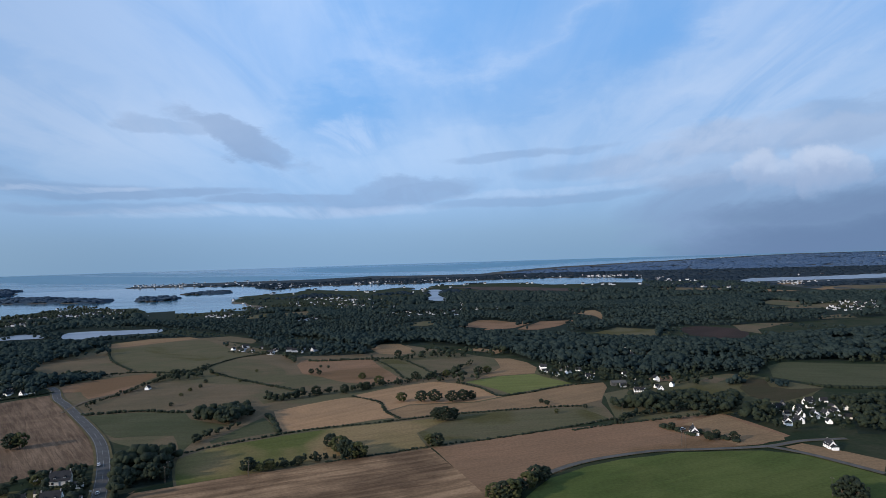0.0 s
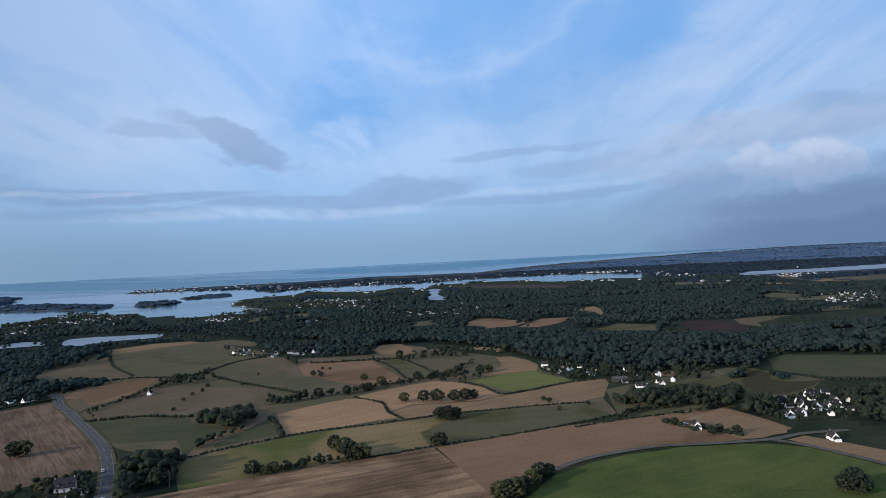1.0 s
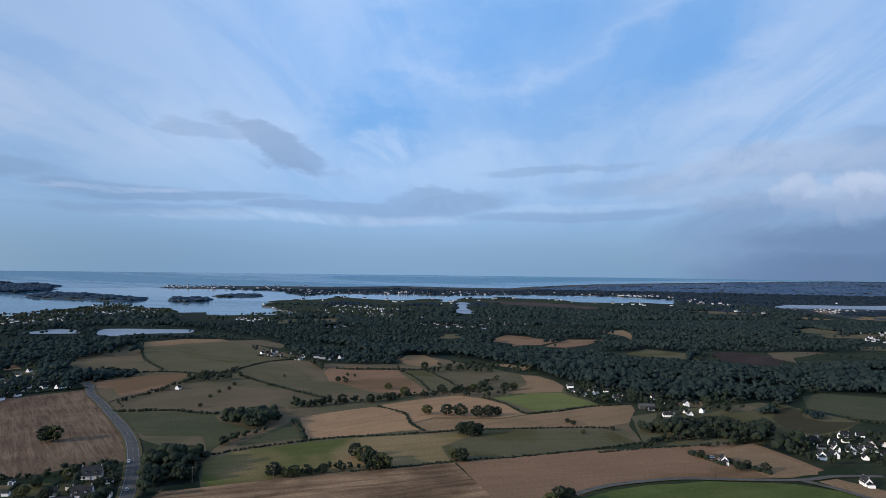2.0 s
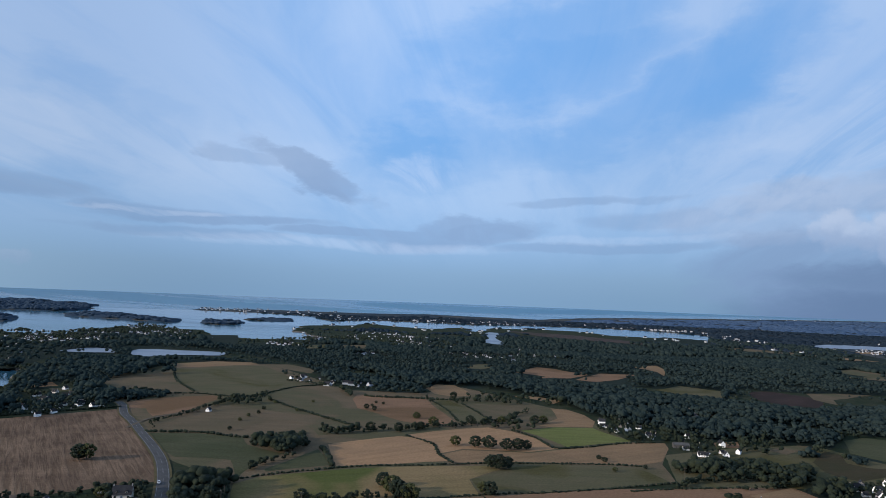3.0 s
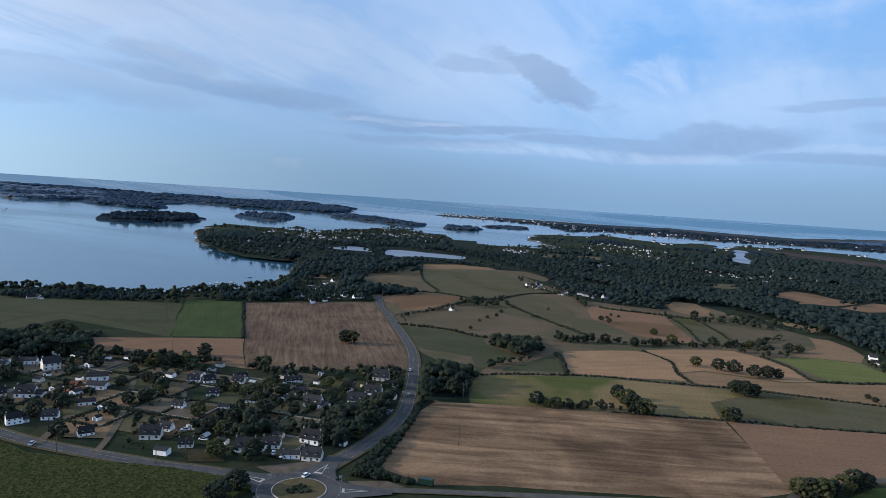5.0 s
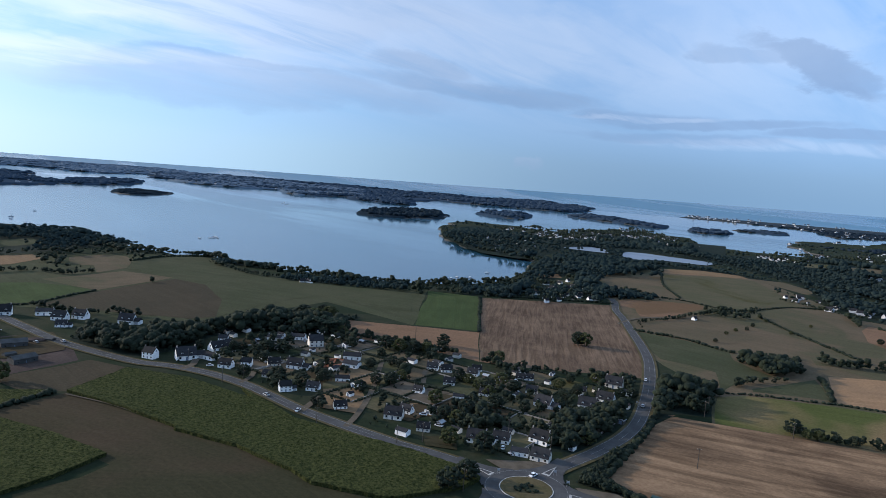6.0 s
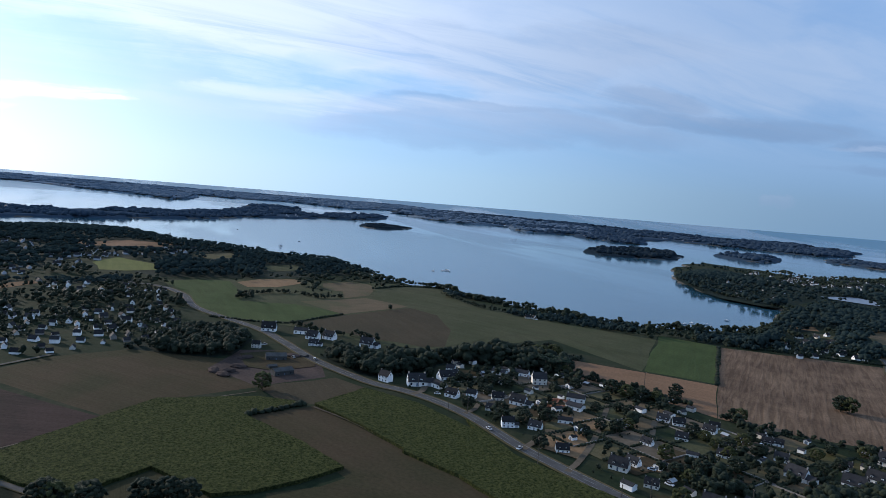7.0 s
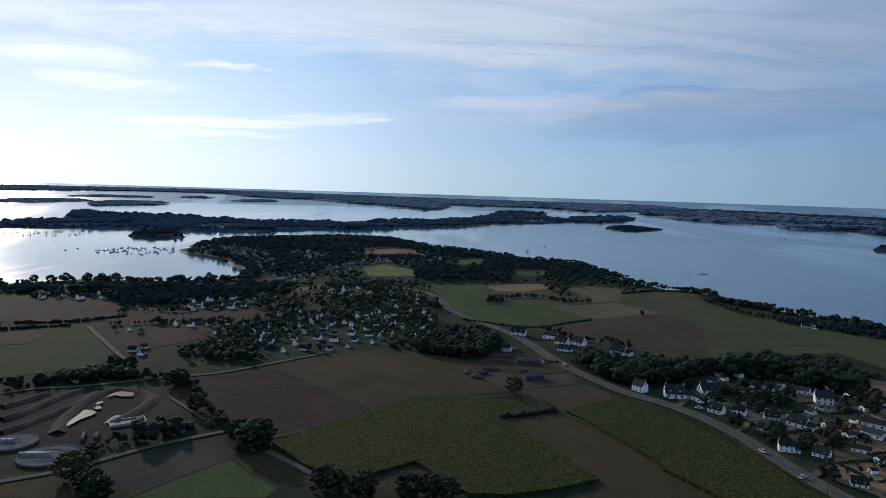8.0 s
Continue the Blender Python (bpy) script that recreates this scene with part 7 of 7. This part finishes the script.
def sign_thing():
    ob = new("road_sign")
    for s in (-0.5, 0.5):
        bm = bmesh.new()
        bmesh.ops.create_cone(bm, segments=6, radius1=0.05, radius2=0.05, depth=3.0, matrix=Matrix.Translation((s, 0, 1.3)), cap_ends=True)
        part("post", bm, M_METAL, ob)
    bm = bmesh.new()
    box(bm, -0.6, -0.04, 1.7, 0.6, 0.04, 2.6)
    panel = part("panel", bm, M_SIGN, ob)
    bm = bmesh.new()
    box(bm, -0.42, -0.06, 2.1, 0.42, -0.042, 2.25)
    part("dark_bar", bm, M_DOOR, panel)
    return tagged(ob, "white roadside direction sign on two posts", "road sign", "road signs")


def car_thing():
    ob = new("car")
    bm = bmesh.new()
    box(bm, -2.05, -0.86, 0.32, 2.05, 0.86, 0.85)
    bmesh.ops.bevel(bm, geom=bm.edges[:], offset=0.12, segments=2, affect="EDGES")
    body = part("body", bm, M_CAR, ob)
    bm = bmesh.new()
    r = box(bm, -1.35, -0.76, 0.83, 1.0, 0.76, 1.45)
    for vert in r["verts"]:
        if vert.co.z > 1.2:
            vert.co.x *= 0.72
            vert.co.y *= 0.86
    part("cabin_glass", bm, M_GLASS, body)
    bm = bmesh.new()
    box(bm, -0.95, -0.64, 1.44, 0.72, 0.64, 1.5)
    part("car_roof", bm, M_CAR, body)
    for x in (-1.3, 1.3):
        for y in (-0.82, 0.82):
            bm = bmesh.new()
            bmesh.ops.create_cone(bm, segments=14, radius1=0.33, radius2=0.33, depth=0.2, matrix=Matrix.Translation((x, y, 0.33)) @ Matrix.Rotation(radians(90), 4, "X"), cap_ends=True)
            part("wheel", bm, M_TYRE, ob)
    return tagged(ob, "small pale car on the road", "car", "cars")


pole, sign, car = pole_thing(), sign_thing(), car_thing()
for x, y in POLES:
    copy_thing(pole, Matrix.Translation((x, y, 0.2)) @ Matrix.Rotation(rnd.uniform(0, 3), 4, "Z"))
for x, y in SIGNS:
    copy_thing(sign, Matrix.Translation((x, y, 0.3)) @ Matrix.Rotation(math.atan2(x, -y) + rnd.uniform(-0.3, 0.3), 4, "Z"))
for x, y in CARS:
    near = min(((x - p[0]) ** 2 + (y - p[1]) ** 2, i, k) for k, (l, w, kd) in enumerate(ROADS) for i, p in enumerate(l))
    line = ROADS[near[2]][0]
    i = min(near[1], len(line) - 2)
    a = math.atan2(line[i + 1][1] - line[i][1], line[i + 1][0] - line[i][0])
    copy_thing(car, Matrix.Translation((x, y, 0.5 if math.hypot(x - cx, y - cy) > 16 else 0.62)) @ Matrix.Rotation(a, 4, "Z"))
while done < 78:
    x, y, style = rnd.choice([(h[3], h[4], h[0]) for h in HOUSES if math.hypot(h[3], h[4]) < 560])
    a = rnd.uniform(0, 6.28)
    px, py = x + 9 * math.cos(a), y + 9 * math.sin(a)
    done += 1
    if not near_road(px, py):
        copy_thing(car, Matrix.Translation((px, py, 0.34)) @ Matrix.Rotation(rnd.uniform(0, 6.28), 4, "Z"))

# ---- building site ----
def wall_run(name, pts, h, mt, words):
    global wall_v, wall_f
    wall_v, wall_f = [], []
    for a, c in zip(pts, pts[1:]):
        low_wall(a, c, h, 0.3)
    return tagged(raw(name, wall_v, wall_f, mt), words, "wall")


site = SLABS[0][1]
wall_run("unfinished_wall", site + site[:1], 1.7, M_BRICK, "orange brick walls of an unfinished house")
mid = (Vector(site[0]) + Vector(site[3])) / 2
wall_run("unfinished_wall", [site[1], (mid.x, mid.y), site[4]], 1.5, M_BRICK, "orange brick inner walls of an unfinished house")
bm = bmesh.new()
box(bm, -0.6, -0.5, 0.15, 0.6, 0.5, 1.0)
pal = new("brick_pallet")
part("brick_stack", bm, M_BRICK, pal)
bm = bmesh.new()
box(bm, -0.65, -0.55, 0.0, 0.65, 0.55, 0.14)
part("pallet", bm, M_WOOD, pal)
tagged(pal, "pallet of stacked orange bricks on bare ground", "brick pallet", "brick pallets")
for x, y in PALLETS:
    copy_thing(pal, Matrix.Translation((x, y, 0.68)) @ Matrix.Rotation(rnd.uniform(0, 3), 4, "Z") @ Matrix.Scale(1.0, 4))
for x, y in HEAPS:
    bm = bmesh.new()
    bmesh.ops.create_icosphere(bm, subdivisions=3, radius=1.0)
    for vert in bm.verts:
        vert.co *= 1 + 0.25 * noise.noise(vert.co * 2 + Vector((x, y, 0)))
        vert.co.x *= 5.5
        vert.co.y *= 3.5
        vert.co.z = max(vert.co.z * 1.8, -0.2)
    hp = part("soil_mound", bm, look_of[[k for k in look_of if k[0] == "earth"][0]])
    hp.matrix_world = Matrix.Translation((x, y, 0.3)) @ Matrix.Rotation(rnd.uniform(0, 3), 4, "Z")
    tagged(hp, "low mound of brown earth in a farmyard", "soil mound", "soil mounds")

# ---- sewage works ----
def tank(x, y, r0, r1):
    ob = new("settling_tank")
    ob.location = (x, y, 0.2)
    for name, a, c, h in (("outer_wall", r0, r0 - 0.35, 1.0), ("inner_wall", r1, r1 - 0.3, 0.95)):
        n, vv, ff = 48, [], []
        for rr, z in ((a, 0), (a, h), (c, h), (c, 0)):
            vv += [(rr * math.sin(6.2832 * k / n), rr * math.cos(6.2832 * k / n), z) for k in range(n)]
        for j in range(3):
            ff += [[j * n + k, j * n + (k + 1) % n, (j + 1) * n + (k + 1) % n, (j + 1) * n + k] for k in range(n)]
        raw(name, vv, ff, M_TANK, ob)
    vv, ff = disc(0.05, r0 - 0.3, 0, 0, 0.75, 48)
    raw("water_surface", vv, ff, M_SLUDGE, ob)
    bm = bmesh.new()
    box(bm, -0.4, -r0, 1.1, 0.4, r0 * 0.1, 1.25)
    bridge = part("bridge", bm, M_METAL, ob)
    bm = bmesh.new()
    for s in (-0.4, 0.4):
        box(bm, s - 0.03, -r0, 1.25, s + 0.03, r0 * 0.1, 2.1)
    part("railing", bm, M_METAL, bridge)
    return tagged(ob, "round concrete settling tank with a metal bridge", "settling tank", "settling tanks")


tank(-319, -154, 10.0, 3.0)
tank(-304, -132, 11.5, 6.5)
# an open rectangular basin with a pale rim, and pipes and cabinets between the tanks
ob = new("open_basin")
ob.matrix_world = Matrix.Translation((-345, -115, 0.2)) @ Matrix.Rotation(radians(118), 4, "Z")
for name, dims, mt in (("side_wall", (-8, -4, 0, 8, -3.6, 1.2), M_CONC), ("side_wall", (-8, 3.6, 0, 8, 4, 1.2), M_CONC), ("end_wall", (-8, -3.6, 0, -7.6, 3.6, 1.2), M_CONC), ("end_wall", (7.6, -3.6, 0, 8, 3.6, 1.2), M_CONC), ("water_surface", (-7.6, -3.6, 0, 3, 3.6, 0.6), M_POND), ("pump_cabinet", (4, -2, 0, 6.5, 1.5, 2.0), M_TANK)):
    bm = bmesh.new()
    box(bm, *dims)
    part(name, bm, mt, ob)
tagged(ob, "open concrete basin with pale rim beside muddy ponds", "basin")
for k in range(7):
    bm = bmesh.new()
    box(bm, -0.9, -0.6, 0, 0.9, 0.6, 1.3)
    cab = part("steel_cabinet", bm, M_TANK)
    cab.matrix_world = Matrix.Translation((-323 + 2.2 * (k % 4) - 6, -128 + 3.1 * (k // 4) + 0.6 * k, 0.25)) @ Matrix.Rotation(radians(20 * k), 4, "Z")
    tagged(cab, "dark grey cabinet between settling tanks", "cabinet", "cabinets of the works")
for k, line in enumerate(BANKS):
    pts = [Vector(p) for p in smooth_line(line, 4.0)]
    vv, ff = [], []
    for i, p in enumerate(pts):
        d = (pts[min(i + 1, len(pts) - 1)] - pts[max(i - 1, 0)]).normalized()
        n = Vector((d.y, -d.x))
        z = 1.5 + 0.5 * noise.noise(Vector((i * 0.4, k, 0)))
        for off, h in ((-4, 0.1), (-0.9, z), (0.9, z + 0.1), (4, 0.1)):
            q = p + n * (off + 0.5 * noise.noise(Vector((i * 0.3, k, off))))
            vv.append((q.x, q.y, h))
    for i in range(len(pts) - 1):
        ff += [[i * 4 + j, i * 4 + j + 1, i * 4 + j + 5, i * 4 + j + 4] for j in range(3)]
    tagged(raw("earth_bank", vv, ff, look_of[[q for q in look_of if q[0] == "earth"][0]], smooth=True), "long low earth bank between basins", "earth bank", kind="structure")

# ---- boats ----
def boat_thing(l, mast):
    ob = new("boat")
    b2 = l * 0.16
    ring = [(-l / 2, -b2 * 0.8), (0, -b2), (l * 0.3, -b2 * 0.7), (l / 2, 0), (l * 0.3, b2 * 0.7), (0, b2), (-l / 2, b2 * 0.8)]
    vv = [(x * 0.9, y * 0.7, -0.3) for x, y in ring] + [(x, y, 0.9 if x < l * 0.3 else 1.15) for x, y in ring]
    n = len(ring)
    ff = [[k, (k + 1) % n, n + (k + 1) % n, n + k] for k in range(n)] + [[n + k for k in range(n)]]
    raw("hull", vv, ff, M_HULL, ob)
    bm = bmesh.new()
    box(bm, -l * 0.12, -b2 * 0.5, 0.85, l * 0.2, b2 * 0.5, 1.7)
    part("cabin", bm, M_WALL, ob)
    if mast:
        bm = bmesh.new()
        bmesh.ops.create_cone(bm, segments=5, radius1=0.10, radius2=0.06, depth=l * 1.2, matrix=Matrix.Translation((l * 0.08, 0, 0.9 + l * 0.6)), cap_ends=True)
        m = part("mast", bm, M_METAL, ob)
        bm = bmesh.new()
        box(bm, -l * 0.35, -0.12, 2.0, l * 0.08, 0.12, 2.25)
        part("furled_sail", bm, M_SIGN, m)
    return tagged(ob, "moored white sailing boat with bare mast" if mast else "small moored white motor boat", "boat", "moored boats")


yacht, launch = boat_thing(9.0, True), boat_thing(6.5, False)


def float_boat(src, x, y):
    k = shrink(x, y)
    ob = copy_thing(src, Matrix.Translation(lay(x, y, WATER)) @ Matrix.Rotation(rnd.gauss(0.6, 0.3), 4, "Z"))
    ob.scale = (k, k, k)


for x, y in BOATS:
    float_boat(launch, x, y)
for x, y in YACHTS:
    float_boat(yacht, x, y)
for n, poly in BOAT_AREAS:
    xs, ys = [p[0] for p in poly], [p[1] for p in poly]
    k = 0
    while k < n:
        x, y = rnd.uniform(min(xs), max(xs)), rnd.uniform(min(ys), max(ys))
        if inside(poly, x, y):
            float_boat(yacht if rnd.random() < 0.55 else launch, x, y)
            k += 1

# ---- pines with bare stems ----
def pine_thing(seed):
    r = random.Random(seed)
    ob = new("pine_tree")
    bm = bmesh.new()
    bmesh.ops.create_cone(bm, segments=7, radius1=0.28, radius2=0.12, depth=11.0, matrix=Matrix.Translation((0, 0, 5.3)), cap_ends=True)
    for k in range(6):
        m = Matrix.Translation((0, 0, 8 + 0.5 * k)) @ Matrix.Rotation(k * 1.1 + r.uniform(0, 0.5), 4, "Z") @ Matrix.Rotation(radians(60), 4, "Y") @ Matrix.Translation((0, 0, 1.2))
        bmesh.ops.create_cone(bm, segments=5, radius1=0.1, radius2=0.04, depth=2.6, matrix=m, cap_ends=True)
    part("trunk", bm, M_BARK, ob)
    v, f = [], []
    for k in range(70):
        a, q = r.uniform(0, 6.28), 3.4 * math.sqrt(r.random())
        s = r.uniform(1.0, 2.0)
        o = Vector((q * math.cos(a), q * math.sin(a), 9.6 + 2.2 * r.random() * (1 - q / 4.5)))
        vs, fs = r.choice(BLOBS)
        n = len(v)
        v += [o + Vector((p.x * s, p.y * s, p.z * s * 0.6)) for p in vs]
        f += [(n + i, n + j, n + m) for i, j, m in fs]
    raw("crown", v, f, M_PINE, ob)
    return tagged(ob, "tall dark pine with a bare stem", "pine tree", "pines behind the hamlet")


pines = [pine_thing(k) for k in range(3)]
for x, y in PINES:
    t = copy_thing(rnd.choice(pines), Matrix.Translation((x, y, 0.1)) @ Matrix.Rotation(rnd.uniform(0, 6), 4, "Z"))
    t.scale = (0.9, 0.9, rnd.uniform(0.85, 1.05))
for h in pines + [yacht, launch, pal, pole, sign, car] + SHEDS:
    for o in list(h.children_recursive) + [h]:
        bpy.data.objects.remove(o)

# ---- green container beside the road ----
gx, gy = CONTAINER[0]
ob = new("container")
ob.matrix_world = Matrix.Translation((gx, gy, 0.3)) @ Matrix.Rotation(ta, 4, "Z")
bm = bmesh.new()
box(bm, -3, -1.2, 0.15, 3, 1.2, 2.5)
part("box_body", bm, M_GREENBOX, ob)
for s in (-1, 1):
    bm = bmesh.new()
    box(bm, 3.0, s * 0.6 - 0.55, 0.25, 3.06, s * 0.6 + 0.55, 2.4)
    part("door", bm, M_GREENBOX, ob)
for k in range(9):
    bm = bmesh.new()
    box(bm, -2.8 + k * 0.7 - 0.08, -1.26, 0.2, -2.8 + k * 0.7 + 0.08, -1.2, 2.45)
    part("rib", bm, M_GREENBOX, ob)
tagged(ob, "dark green steel container beside the road", "container")
